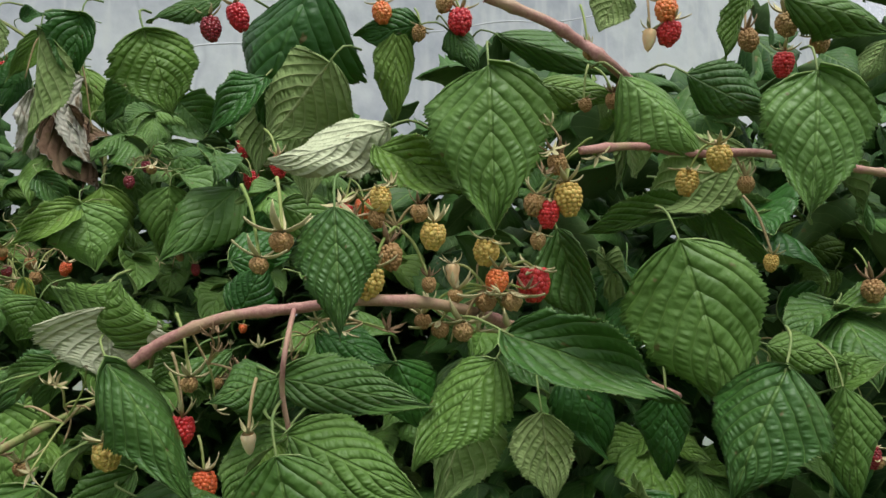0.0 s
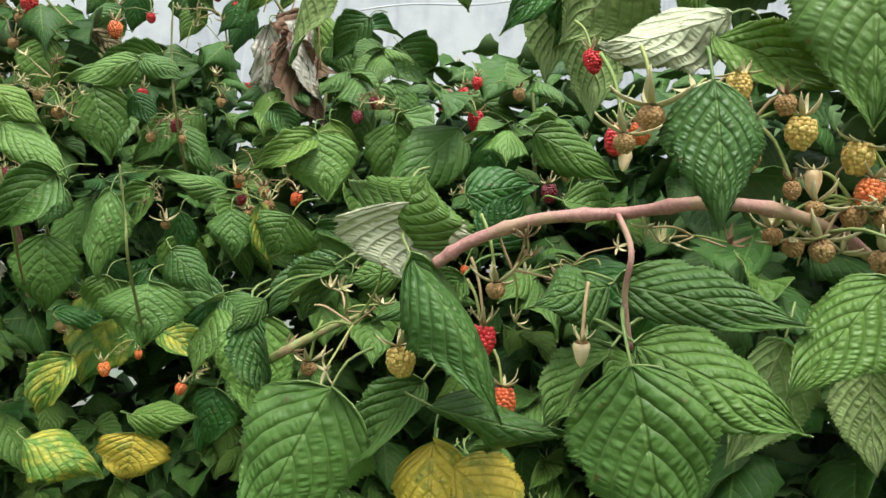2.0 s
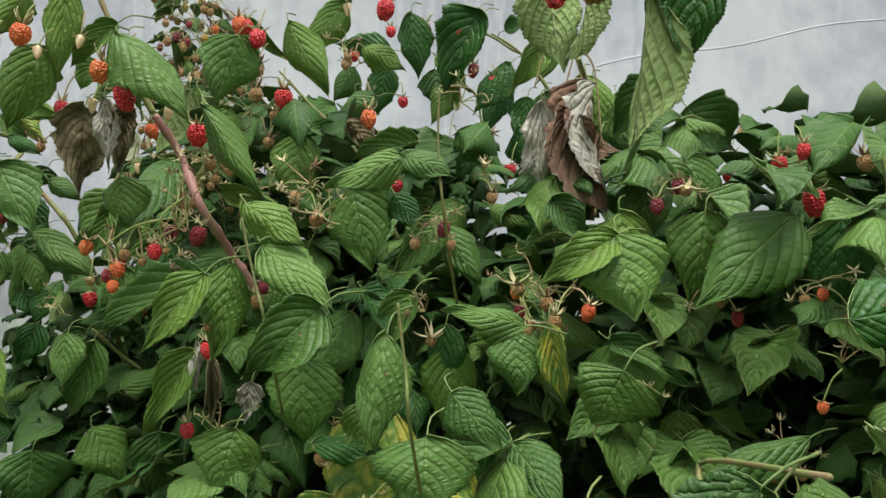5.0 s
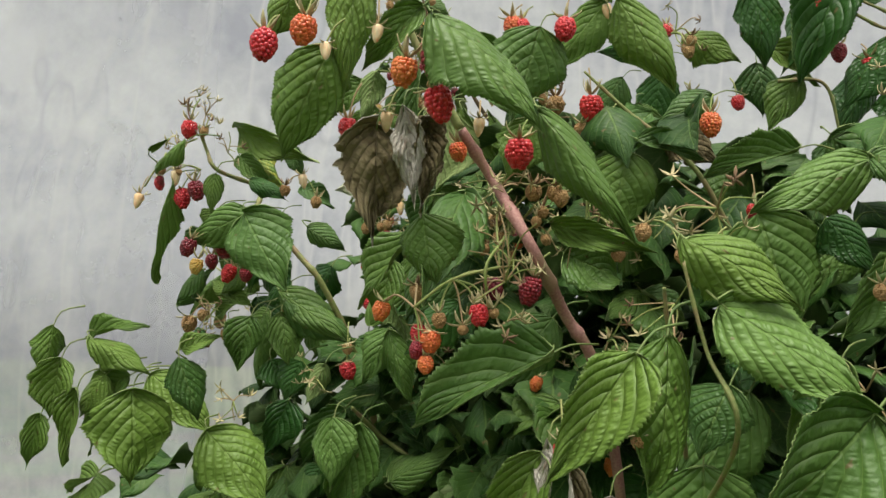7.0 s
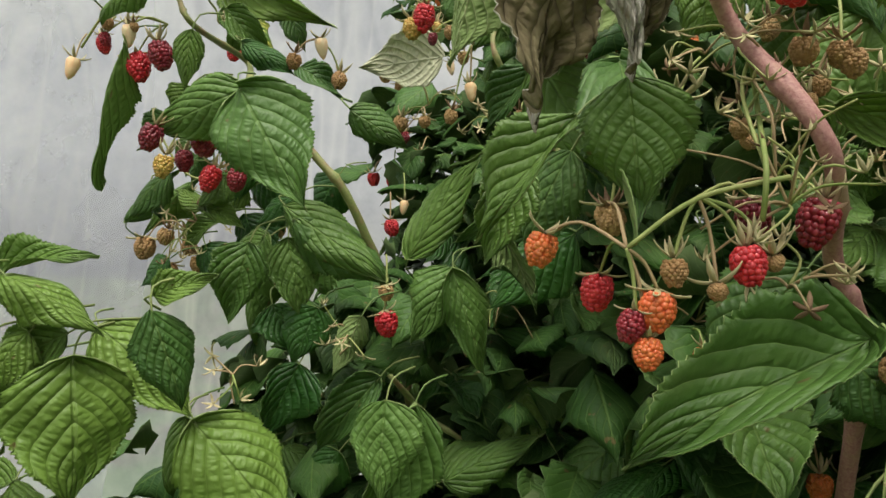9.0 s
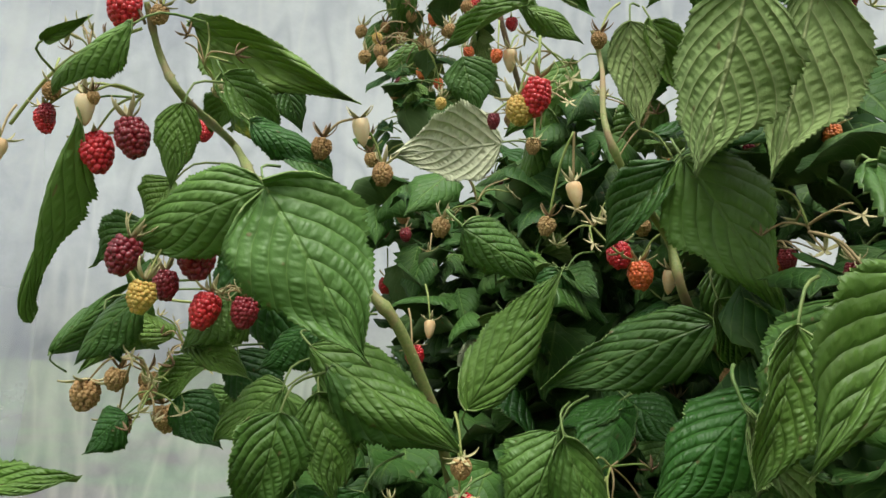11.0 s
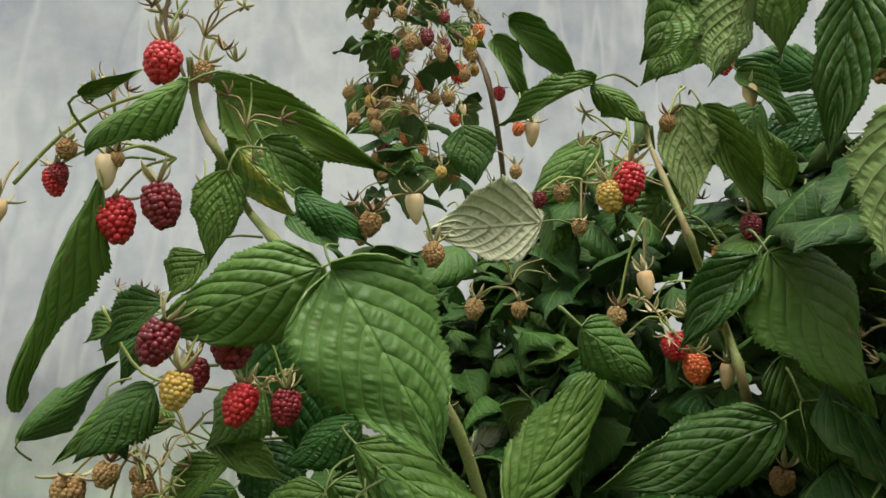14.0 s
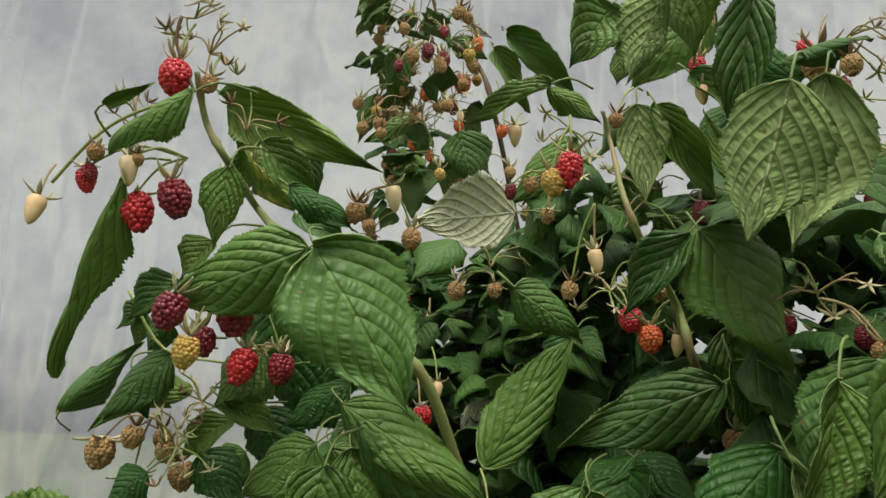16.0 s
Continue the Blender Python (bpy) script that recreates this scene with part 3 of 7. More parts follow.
def core_mesh():
    """The bare cone that is left when a berry has been picked."""
    verts, faces = [], []
    nr, ns = 9, 12
    for i in range(nr):
        t = i / (nr - 1)
        r = 0.30 * math.cos(t * math.pi / 2) ** 0.62 * (0.8 + 0.2 * min(1, t * 6)) + 0.012
        for k in range(ns):
            a = 2 * math.pi * k / ns
            q = r * (1 + 0.05 * math.sin(a * 6 + i * 1.3))
            verts.append((q * math.cos(a), q * math.sin(a), -0.95 * t))
    for i in range(nr - 1):
        for k in range(ns):
            faces.append((i * ns + k, i * ns + (k + 1) % ns, (i + 1) * ns + (k + 1) % ns, (i + 1) * ns + k))
    faces.append(tuple((nr - 1) * ns + k for k in range(ns)))
    return mesh_from("berry", verts, faces, [CORE])


def calyx_mesh(mat, seed, open_up=0.2):
    """Five narrow pointed sepals that spread from the stalk and curl."""
    rnd = random.Random(seed)
    verts, faces = [], []
    for k in range(5):
        a = 2 * math.pi * k / 5 + rnd.uniform(-0.2, 0.2)
        lift, curl = open_up + rnd.uniform(-0.25, 0.3), rnd.uniform(0.4, 1.5)
        d, s = Vector((math.cos(a), math.sin(a), 0)), Vector((-math.sin(a), math.cos(a), 0))
        k0 = len(verts)
        p, ang = d * 0.06, lift
        for i in range(7):
            t = i / 6
            w = 0.085 * (math.sin(math.pi * min(1, 0.25 + t * 0.5)) if t < 0.5 else (1 - t) * 1.9) + 0.008
            for side in (-1, 0, 1):
                verts.append(p + s * (side * w) + Vector((0, 0, 0.05 * abs(side))))
            p = p + (d * math.cos(ang) + Vector((0, 0, math.sin(ang)))) * 0.125
            ang += curl * 0.18
        for i in range(6):
            for j in range(2):
                faces.append((k0 + i * 3 + j, k0 + i * 3 + j + 1, k0 + i * 3 + j + 4, k0 + i * 3 + j + 3))
    hub = len(verts)
    verts.append(Vector((0, 0, 0.07)))
    for k in range(5):
        a, b = k * 21, ((k + 1) % 5) * 21
        faces += [(hub, a, a + 1), (hub, a + 1, a + 2), (hub, a + 2, b)]
    bm = bmesh.new()
    vs = [bm.verts.new(v) for v in verts]
    for f in faces:
        bm.faces.new([vs[q] for q in f])
    bmesh.ops.recalc_face_normals(bm, faces=bm.faces[:])
    bmesh.ops.solidify(bm, geom=bm.faces[:], thickness=0.02)
    me = bpy.data.meshes.new("calyx")
    bm.to_mesh(me)
    bm.free()
    me.materials.append(mat)
    me.polygons.foreach_set("use_smooth", [True] * len(me.polygons))
    return me


BERRIES = {
    "r": [berry_mesh(RED, s, 2, g) for s, g in ((1, 1.1), (2, 1.22), (3, 1.0))],
    "k": [berry_mesh(CRIMSON, s, 2, g) for s, g in ((4, 1.15), (5, 1.25))],
    "o": [berry_mesh(ORANGE, s, 2, g) for s, g in ((6, 1.05), (7, 1.15))],
    "y": [berry_mesh(STRAW, s, 2, g) for s, g in ((8, 1.0), (9, 1.15))],
    "n": [berry_mesh(TAN, s, 1, g) for s, g in ((10, 0.9), (11, 1.0))],
    "w": [core_mesh()],
    "c": [berry_mesh(TAN, 12, 1, 0.75)],
}
CALYX = [calyx_mesh(SEPAL, 1, 0.1), calyx_mesh(SEPAL, 2, 0.5), calyx_mesh(SEPAL_BROWN, 3, 0.3), calyx_mesh(SEPAL, 4, -0.3)]
FRUIT_WORDS = {"r": "ripe red raspberry", "k": "overripe dark red raspberry", "o": "orange half-ripe raspberry", "y": "unripe straw-yellow raspberry",
               "n": "small dull tan unripe raspberry", "w": "cream receptacle left after picking", "c": "green fruit bud"}


def berry(plant, at, size, kind="r", to=None, lean=(0, 0), thick=0.0009):
    """A fruit hanging from at, with its calyx and, where to is given, the stalk that leads to it."""
    rnd = random.Random(int(abs(at[0] * 7919 + at[1] * 104729 + at[2] * 1299709)))
    ob = new("berry", rnd.choice(BERRIES[kind]))
    ob["label"] = FRUIT_WORDS[kind]
    ob.parent = plant
    ob.matrix_local = Matrix.Translation(-plant.location) @ pose(*at, lean[0] + rnd.uniform(-14, 14), lean[1] + rnd.uniform(-14, 14), rnd.uniform(0, 360)) @ Matrix.Scale(size, 4)
    cal = new("calyx", CALYX[2] if kind == "n" and rnd.random() < 0.5 else rnd.choice((CALYX[0], CALYX[1], CALYX[3])))
    cal.parent = ob
    g = {"r": 1.0, "k": 1.0, "o": 1.1, "c": 2.0, "y": 1.15, "n": 1.2, "w": 0.85}[kind]
    cal.matrix_local = pose(0, 0, 0.01, 0, 0, rnd.uniform(0, 70)) @ Matrix.Scale(g, 4)
    if to is not None:
        a, b = Vector(at), Vector(to)
        mid = a * 0.55 + b * 0.45 + Vector((0, 0, 0.35 * (b - a).length * 0.5))
        stem(plant, "stalk", [b, mid, a], thick * 1.2, thick, STALK_TAN if rnd.random() < 0.35 else STALK, sides=5, steps=4)
    return ob


def spray(plant, at, count, reach, seed):
    """A tangle of thin bare stalks, most with the dry calyx that a picked or fallen fruit has left."""
    rnd = random.Random(100 + seed)
    root = Vector(at) + Vector((0, 0.012, 0.006))
    for k in range(count):
        d = Vector((rnd.gauss(0, 1), rnd.gauss(-0.3, 0.6), rnd.gauss(-0.1, 0.9))).normalized() * reach * rnd.uniform(0.5, 1.15)
        end = root + d
        mid = root + d * 0.5 + Vector((rnd.uniform(-1, 1), rnd.uniform(-1, 1), rnd.uniform(0.2, 1.4))) * reach * 0.18
        stem(plant, "stalk", [root, mid, end], 0.0009, 0.0006, STALK_TAN if rnd.random() < 0.5 else STALK, sides=5, steps=4)
        if rnd.random() < 0.75:
            cal = new("calyx", rnd.choice((CALYX[0], CALYX[1], CALYX[2], CALYX[3])))
            cal.parent = plant
            cal.matrix_local = Matrix.Translation(end - plant.location) @ pose(0, 0, 0, rnd.uniform(-60, 60), rnd.uniform(-60, 60), rnd.uniform(0, 90)) @ Matrix.Scale(rnd.uniform(0.010, 0.016), 4)


def plant_at(x, y, label):
    """The base of one plant; all that grows on it is its part."""
    ob = new("raspberry_cane")
    ob.location = (x, y, 0)
    ob.empty_display_size = 0.1
    return tagged(ob, label, "raspberry plant", "raspberry row")


# ---- the canes of the row, each with its leaves and fruit ----

cane_0 = plant_at(0.35, 0.95, "raspberry cane with broad dark green leaves and unripe fruit")
leaf(cane_0, (0.258, 0.625, 1.438), (0.317, 0.615, 1.425), 0.034, (-0.12, -0.96, 0.27), "g", 1)
leaf(cane_0, (0.310, 0.627, 1.403), (0.346, 0.614, 1.427), 0.038, (-0.59, -0.50, 0.63), "g", 2)
leaf(cane_0, (0.248, 0.541, 1.676), (0.319, 0.541, 1.656), 0.038, (-0.04, -0.99, -0.13), "g", 3)
leaf(cane_0, (0.319, 0.542, 1.646), (0.297, 0.545, 1.620), 0.020, (0.18, 0.98, -0.03), "g", 2)
leaf(cane_0, (0.375, 0.862, 1.460), (0.450, 0.858, 1.483), 0.057, (-0.12, -0.97, 0.21), "k", 2)
leaf(cane_0, (0.431, 0.953, 1.547), (0.517, 0.952, 1.525), 0.056, (0.01, -1.00, 0.09), "f", 1)
leaf(cane_0, (0.465, 0.899, 1.579), (0.521, 0.898, 1.565), 0.047, (0.03, -0.99, 0.15), "g", 2)
leaf(cane_0, (0.427, 0.901, 1.567), (0.401, 0.906, 1.517), 0.040, (-0.36, -0.93, 0.08), "f", 4)
leaf(cane_0, (0.438, 0.856, 1.507), (0.402, 0.860, 1.471), 0.044, (-0.58, -0.63, 0.52), "f", 2)
berry(cane_0, (0.269, 0.587, 1.683), 0.0177, "n", (0.281, 0.599, 1.718))
berry(cane_0, (0.269, 0.590, 1.655), 0.0160, "r", (0.281, 0.602, 1.675))
berry(cane_0, (0.294, 0.588, 1.667), 0.0151, "n", (0.282, 0.600, 1.695))
berry(cane_0, (0.392, 0.709, 1.489), 0.0209, "n", (0.384, 0.721, 1.519))

cane_1 = plant_at(0.10, 0.85, "arching reddish raspberry cane with straw-yellow unripe fruit")
leaf(cane_1, (0.147, 0.479, 1.505), (0.170, 0.467, 1.408), 0.078, (-0.26, -0.96, 0.06), "g", 0)
leaf(cane_1, (0.193, 0.449, 1.432), (0.155, 0.436, 1.372), 0.062, (-0.41, -0.80, 0.43), "g", 1)
leaf(cane_1, (0.041, 0.508, 1.620), (0.041, 0.497, 1.520), 0.079, (-0.12, -0.99, 0.11), "g", 0)
leaf(cane_1, (-0.023, 0.543, 1.589), (-0.097, 0.518, 1.559), 0.045, (-0.15, 0.91, -0.39), "p", 4)
leaf(cane_1, (-0.031, 0.541, 1.575), (0.031, 0.522, 1.543), 0.033, (-0.24, -0.96, 0.11), "f", 4)
leaf(cane_1, (-0.048, 0.432, 1.520), (-0.044, 0.417, 1.457), 0.042, (0.14, -0.96, 0.23), "g", 5)
leaf(cane_1, (0.251, 0.509, 1.616), (0.237, 0.498, 1.523), 0.068, (-0.19, -0.97, 0.14), "l", 0)
leaf(cane_1, (0.138, 0.557, 1.627), (0.184, 0.541, 1.574), 0.053, (0.00, -0.95, 0.30), "l", 3)
leaf(cane_1, (0.183, 0.556, 1.628), (0.231, 0.537, 1.593), 0.039, (-0.51, -0.82, -0.27), "g", 1)
leaf(cane_1, (0.041, 0.460, 1.453), (0.128, 0.440, 1.419), 0.039, (-0.09, -0.95, 0.31), "g", 2)
leaf(cane_1, (-0.083, 0.474, 1.430), (-0.003, 0.452, 1.416), 0.033, (-0.23, -0.96, 0.14), "g", 0)
leaf(cane_1, (-0.075, 0.450, 1.402), (-0.008, 0.431, 1.374), 0.047, (-0.11, -0.92, 0.38), "g", 5)
leaf(cane_1, (-0.078, 0.432, 1.394), (-0.058, 0.428, 1.316), 0.063, (-0.11, -0.99, 0.01), "g", 0)
leaf(cane_1, (0.037, 0.460, 1.438), (-0.008, 0.446, 1.387), 0.042, (-0.25, -0.85, 0.46), "g", 0)
leaf(cane_1, (0.087, 0.634, 1.391), (0.094, 0.640, 1.324), 0.047, (0.08, 0.99, 0.10), "g", 0)
leaf(cane_1, (0.034, 0.626, 1.405), (0.007, 0.656, 1.316), 0.048, (0.52, 0.84, 0.12), "g", 4)
leaf(cane_1, (0.136, 0.480, 1.419), (0.135, 0.485, 1.371), 0.032, (-0.28, -0.96, -0.08), "k", 3)
leaf(cane_1, (0.259, 0.517, 1.415), (0.262, 0.513, 1.349), 0.044, (-0.31, -0.95, 0.05), "g", 3)
leaf(cane_1, (0.087, 0.544, 1.520), (0.109, 0.550, 1.451), 0.034, (-0.37, -0.91, -0.20), "g", 4)
leaf(cane_1, (0.068, 0.711, 1.714), (0.171, 0.711, 1.680), 0.035, (-0.08, -0.97, -0.23), "g", 3)
leaf(cane_1, (0.090, 0.619, 1.640), (0.146, 0.618, 1.630), 0.030, (-0.00, -1.00, 0.07), "f", 1)
leaf(cane_1, (0.026, 0.712, 1.720), (0.050, 0.714, 1.684), 0.033, (0.24, -0.97, 0.09), "g", 1)
leaf(cane_1, (-0.021, 0.698, 1.716), (-0.023, 0.706, 1.636), 0.035, (0.15, -0.98, -0.10), "f", 0)
leaf(cane_1, (0.209, 0.613, 1.541), (0.123, 0.607, 1.527), 0.024, (0.00, -0.93, 0.36), "g", 2)
leaf(cane_1, (0.211, 0.609, 1.539), (0.261, 0.611, 1.496), 0.026, (-0.36, -0.81, -0.46), "g", 4)
leaf(cane_1, (0.188, 0.609, 1.550), (0.207, 0.611, 1.522), 0.022, (-0.43, -0.84, -0.35), "g", 1)
leaf(cane_1, (0.147, 0.597, 1.606), (0.146, 0.601, 1.562), 0.015, (0.64, 0.77, 0.06), "g", 10)
leaf(cane_1, (0.241, 0.589, 1.577), (0.164, 0.615, 1.540), 0.057, (0.35, 0.93, -0.08), "g", 0)
leaf(cane_1, (0.136, 0.544, 1.686), (0.121, 0.547, 1.656), 0.034, (-0.03, 0.99, 0.12), "g", 0)
leaf(cane_1, (0.223, 0.542, 1.677), (0.206, 0.546, 1.637), 0.019, (-0.66, -0.72, 0.20), "f", 4)
leaf(cane_1, (0.000, 0.697, 1.718), (-0.053, 0.700, 1.710), 0.037, (0.00, -0.95, -0.32), "k", 1)
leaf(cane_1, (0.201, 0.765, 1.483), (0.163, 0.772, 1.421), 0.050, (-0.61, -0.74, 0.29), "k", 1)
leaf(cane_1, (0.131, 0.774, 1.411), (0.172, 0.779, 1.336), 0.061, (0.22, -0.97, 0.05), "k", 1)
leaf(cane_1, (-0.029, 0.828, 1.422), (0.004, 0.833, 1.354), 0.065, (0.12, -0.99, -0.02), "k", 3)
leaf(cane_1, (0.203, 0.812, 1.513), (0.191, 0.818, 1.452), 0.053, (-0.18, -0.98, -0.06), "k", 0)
berry(cane_1, (0.068, 0.525, 1.493), 0.0220, "r", (0.053, 0.514, 1.494))
berry(cane_1, (0.074, 0.496, 1.532), 0.0144, "r", (0.087, 0.497, 1.551))
berry(cane_1, (0.038, 0.510, 1.510), 0.0166, "y", (0.053, 0.514, 1.494))
berry(cane_1, (0.005, 0.491, 1.518), 0.0159, "y", (-0.018, 0.495, 1.517))
berry(cane_1, (-0.031, 0.484, 1.492), 0.0173, "y", (-0.018, 0.495, 1.517))
berry(cane_1, (-0.023, 0.493, 1.506), 0.0159, "n", (-0.018, 0.495, 1.517))
berry(cane_1, (-0.027, 0.490, 1.540), 0.0135, "y", (-0.018, 0.495, 1.517))
berry(cane_1, (-0.030, 0.491, 1.526), 0.0106, "n", (-0.018, 0.495, 1.517))
berry(cane_1, (-0.045, 0.492, 1.521), 0.0106, "n", (-0.018, 0.495, 1.517))
berry(cane_1, (0.085, 0.495, 1.542), 0.0180, "y", (0.087, 0.497, 1.551))
berry(cane_1, (0.067, 0.496, 1.535), 0.0144, "n", (0.087, 0.497, 1.551))
berry(cane_1, (0.079, 0.493, 1.559), 0.0123, "n", (0.087, 0.497, 1.551))
berry(cane_1, (0.068, 0.498, 1.512), 0.0101, "n", (0.087, 0.497, 1.551))
berry(cane_1, (-0.004, 0.490, 1.529), 0.0113, "n", (-0.018, 0.495, 1.517))
berry(cane_1, (0.045, 0.511, 1.491), 0.0147, "o", (0.053, 0.514, 1.494))
berry(cane_1, (0.036, 0.513, 1.476), 0.0136, "c", (0.037, 0.516, 1.480))
berry(cane_1, (0.052, 0.512, 1.476), 0.0136, "c", (0.037, 0.516, 1.480))
berry(cane_1, (0.022, 0.515, 1.458), 0.0136, "c", (0.037, 0.516, 1.480))
berry(cane_1, (0.052, 0.515, 1.454), 0.0136, "c", (0.037, 0.516, 1.480))
berry(cane_1, (0.007, 0.515, 1.459), 0.0120, "c", (0.037, 0.516, 1.480))
berry(cane_1, (-0.003, 0.515, 1.464), 0.0112, "c", (0.037, 0.516, 1.480))
berry(cane_1, (0.016, 0.512, 1.495), 0.0146, "w", (0.037, 0.516, 1.480))
berry(cane_1, (0.018, 0.513, 1.479), 0.0104, "c", (0.037, 0.516, 1.480))
berry(cane_1, (0.180, 0.551, 1.560), 0.0162, "y", (0.194, 0.540, 1.577))
berry(cane_1, (0.195, 0.537, 1.573), 0.0175, "y", (0.194, 0.540, 1.577))
berry(cane_1, (0.218, 0.550, 1.554), 0.0122, "n", (0.194, 0.540, 1.577))
berry(cane_1, (0.036, 0.711, 1.736), 0.0224, "r", (0.024, 0.723, 1.760))
berry(cane_1, (0.023, 0.710, 1.749), 0.0160, "n", (0.011, 0.722, 1.770))
berry(cane_1, (-0.034, 0.697, 1.737), 0.0178, "o", (-0.029, 0.709, 1.777))
berry(cane_1, (0.000, 0.698, 1.717), 0.0136, "n", (-0.005, 0.710, 1.738))
berry(cane_1, (0.001, 0.494, 1.486), 0.0092, "n", (-0.018, 0.495, 1.517))
berry(cane_1, (0.185, 0.590, 1.679), 0.0186, "r", (0.193, 0.602, 1.711))
berry(cane_1, (0.181, 0.589, 1.694), 0.0177, "o", (0.170, 0.601, 1.714))
berry(cane_1, (0.240, 0.589, 1.670), 0.0160, "n", (0.246, 0.601, 1.709))
berry(cane_1, (0.169, 0.591, 1.672), 0.0176, "w", (0.171, 0.603, 1.711))
berry(cane_1, (0.141, 0.596, 1.626), 0.0115, "n", (0.130, 0.608, 1.650))
berry(cane_1, (0.119, 0.597, 1.622), 0.0106, "n", (0.126, 0.609, 1.652))
berry(cane_1, (0.123, 0.594, 1.661), 0.0106, "n", (0.121, 0.606, 1.698))
berry(cane_1, (0.221, 0.523, 1.499), 0.0099, "y", (0.209, 0.535, 1.539))
berry(cane_1, (-0.074, 0.427, 1.506), 0.0132, "c", (-0.079, 0.439, 1.537))
berry(cane_1, (-0.085, 0.425, 1.493), 0.0103, "c", (-0.097, 0.437, 1.533))
stem(cane_1, "cane", [(-0.183, 0.522, 1.437), (-0.159, 0.520, 1.452), (-0.124, 0.519, 1.465), (-0.077, 0.517, 1.470), (-0.035, 0.485, 1.473), (0.019, 0.514, 1.468), (0.081, 0.581, 1.447), (0.220, 0.722, 1.392)], .0034, .0034, CANE_RED)
stem(cane_1, "petiole", [(-0.082, 0.518, 1.469), (-0.078, 0.461, 1.446), (-0.080, 0.463, 1.424), (-0.076, 0.465, 1.399)], .0016, .0014, CANE_RED)
stem(cane_1, "cane", [(0.048, 0.592, 1.699), (0.089, 0.592, 1.681), (0.118, 0.593, 1.664), (0.145, 0.594, 1.643), (0.219, 0.748, 1.657), (0.296, 0.852, 1.599)], .004, .0042, CANE_RED)
stem(cane_1, "cane", [(0.094, 0.492, 1.561), (0.145, 0.550, 1.576), (0.187, 0.549, 1.570), (0.229, 0.548, 1.570), (0.322, 0.602, 1.569), (0.355, 0.602, 1.564)], .0026, .003, CANE_RED)
spray(cane_1, (0.033, 0.513, 1.468), 9, .03, 0)
spray(cane_1, (0.084, 0.493, 1.550), 6, .03, 1)
spray(cane_1, (-0.038, 0.491, 1.527), 5, .025, 2)
spray(cane_1, (-0.041, 0.518, 1.454), 5, .03, 3)

cane_2 = plant_at(-0.20, 0.95, "raspberry cane with drooping leaves and a few yellowed ones")
leaf(cane_2, (-0.083, 0.621, 1.723), (-0.126, 0.632, 1.621), 0.099, (-0.13, -0.99, -0.05), "k", 3)
leaf(cane_2, (-0.206, 0.541, 1.451), (-0.197, 0.520, 1.482), 0.090, (-0.31, -0.84, -0.45), "g", 1)
leaf(cane_2, (-0.200, 0.528, 1.473), (-0.202, 0.543, 1.430), 0.078, (-0.05, 0.94, 0.33), "p", 0)
leaf(cane_2, (-0.086, 0.493, 1.429), (-0.120, 0.475, 1.420), 0.038, (0.32, -0.84, 0.45), "g", 1)
leaf(cane_2, (-0.083, 0.496, 1.397), (-0.116, 0.480, 1.362), 0.025, (-0.50, -0.53, 0.68), "g", 2)
leaf(cane_2, (-0.194, 0.514, 1.438), (-0.140, 0.499, 1.368), 0.045, (0.36, -0.81, 0.47), "g", 3)
leaf(cane_2, (-0.068, 0.602, 1.654), (-0.119, 0.629, 1.601), 0.067, (0.13, 0.93, 0.34), "g", 4)
leaf(cane_2, (-0.154, 0.625, 1.713), (-0.210, 0.627, 1.701), 0.028, (-0.14, -0.89, 0.43), "g", 1)
leaf(cane_2, (-0.180, 0.631, 1.434), (-0.201, 0.633, 1.413), 0.027, (-0.01, -0.99, -0.12), "g", 2)
leaf(cane_2, (-0.218, 0.633, 1.426), (-0.171, 0.632, 1.417), 0.022, (0.10, -0.82, 0.56), "g", 1)
leaf(cane_2, (-0.268, 0.613, 1.436), (-0.313, 0.617, 1.412), 0.021, (-0.29, -0.85, 0.43), "g", 4)
leaf(cane_2, (-0.101, 0.777, 1.452), (-0.028, 0.778, 1.424), 0.050, (0.15, -0.91, 0.39), "k", 0)
leaf(cane_2, (-0.187, 0.829, 1.469), (-0.158, 0.823, 1.519), 0.053, (0.02, -0.99, -0.12), "k", 0)
leaf(cane_2, (-0.245, 0.544, 1.360), (-0.286, 0.526, 1.271), 0.078, (0.14, -0.98, 0.13), "l", 0)
leaf(cane_2, (-0.181, 0.547, 1.333), (-0.179, 0.530, 1.282), 0.054, (-0.03, -0.95, 0.31), "o", 3)
leaf(cane_2, (-0.169, 0.546, 1.320), (-0.124, 0.531, 1.290), 0.046, (0.00, -0.90, 0.44), "o", 5)
leaf(cane_2, (-0.183, 0.529, 1.356), (-0.115, 0.515, 1.348), 0.037, (-0.19, -0.98, 0.09), "g", 10)
leaf(cane_2, (-0.191, 0.556, 1.367), (-0.234, 0.546, 1.312), 0.035, (-0.27, -0.89, 0.37), "g", 4)
leaf(cane_2, (-0.283, 0.679, 1.441), (-0.337, 0.667, 1.400), 0.026, (-0.29, -0.75, 0.60), "g", 2)
leaf(cane_2, (-0.305, 0.558, 1.399), (-0.291, 0.552, 1.352), 0.026, (-0.03, -0.99, 0.11), "g", 2)
leaf(cane_2, (-0.296, 0.558, 1.411), (-0.315, 0.547, 1.390), 0.019, (0.30, -0.93, 0.19), "g", 1)
leaf(cane_2, (-0.238, 0.683, 1.437), (-0.277, 0.671, 1.429), 0.031, (0.27, -0.94, 0.20), "g", 1)
leaf(cane_2, (-0.394, 0.778, 1.391), (-0.378, 0.769, 1.299), 0.075, (0.58, -0.80, 0.17), "l", 5)
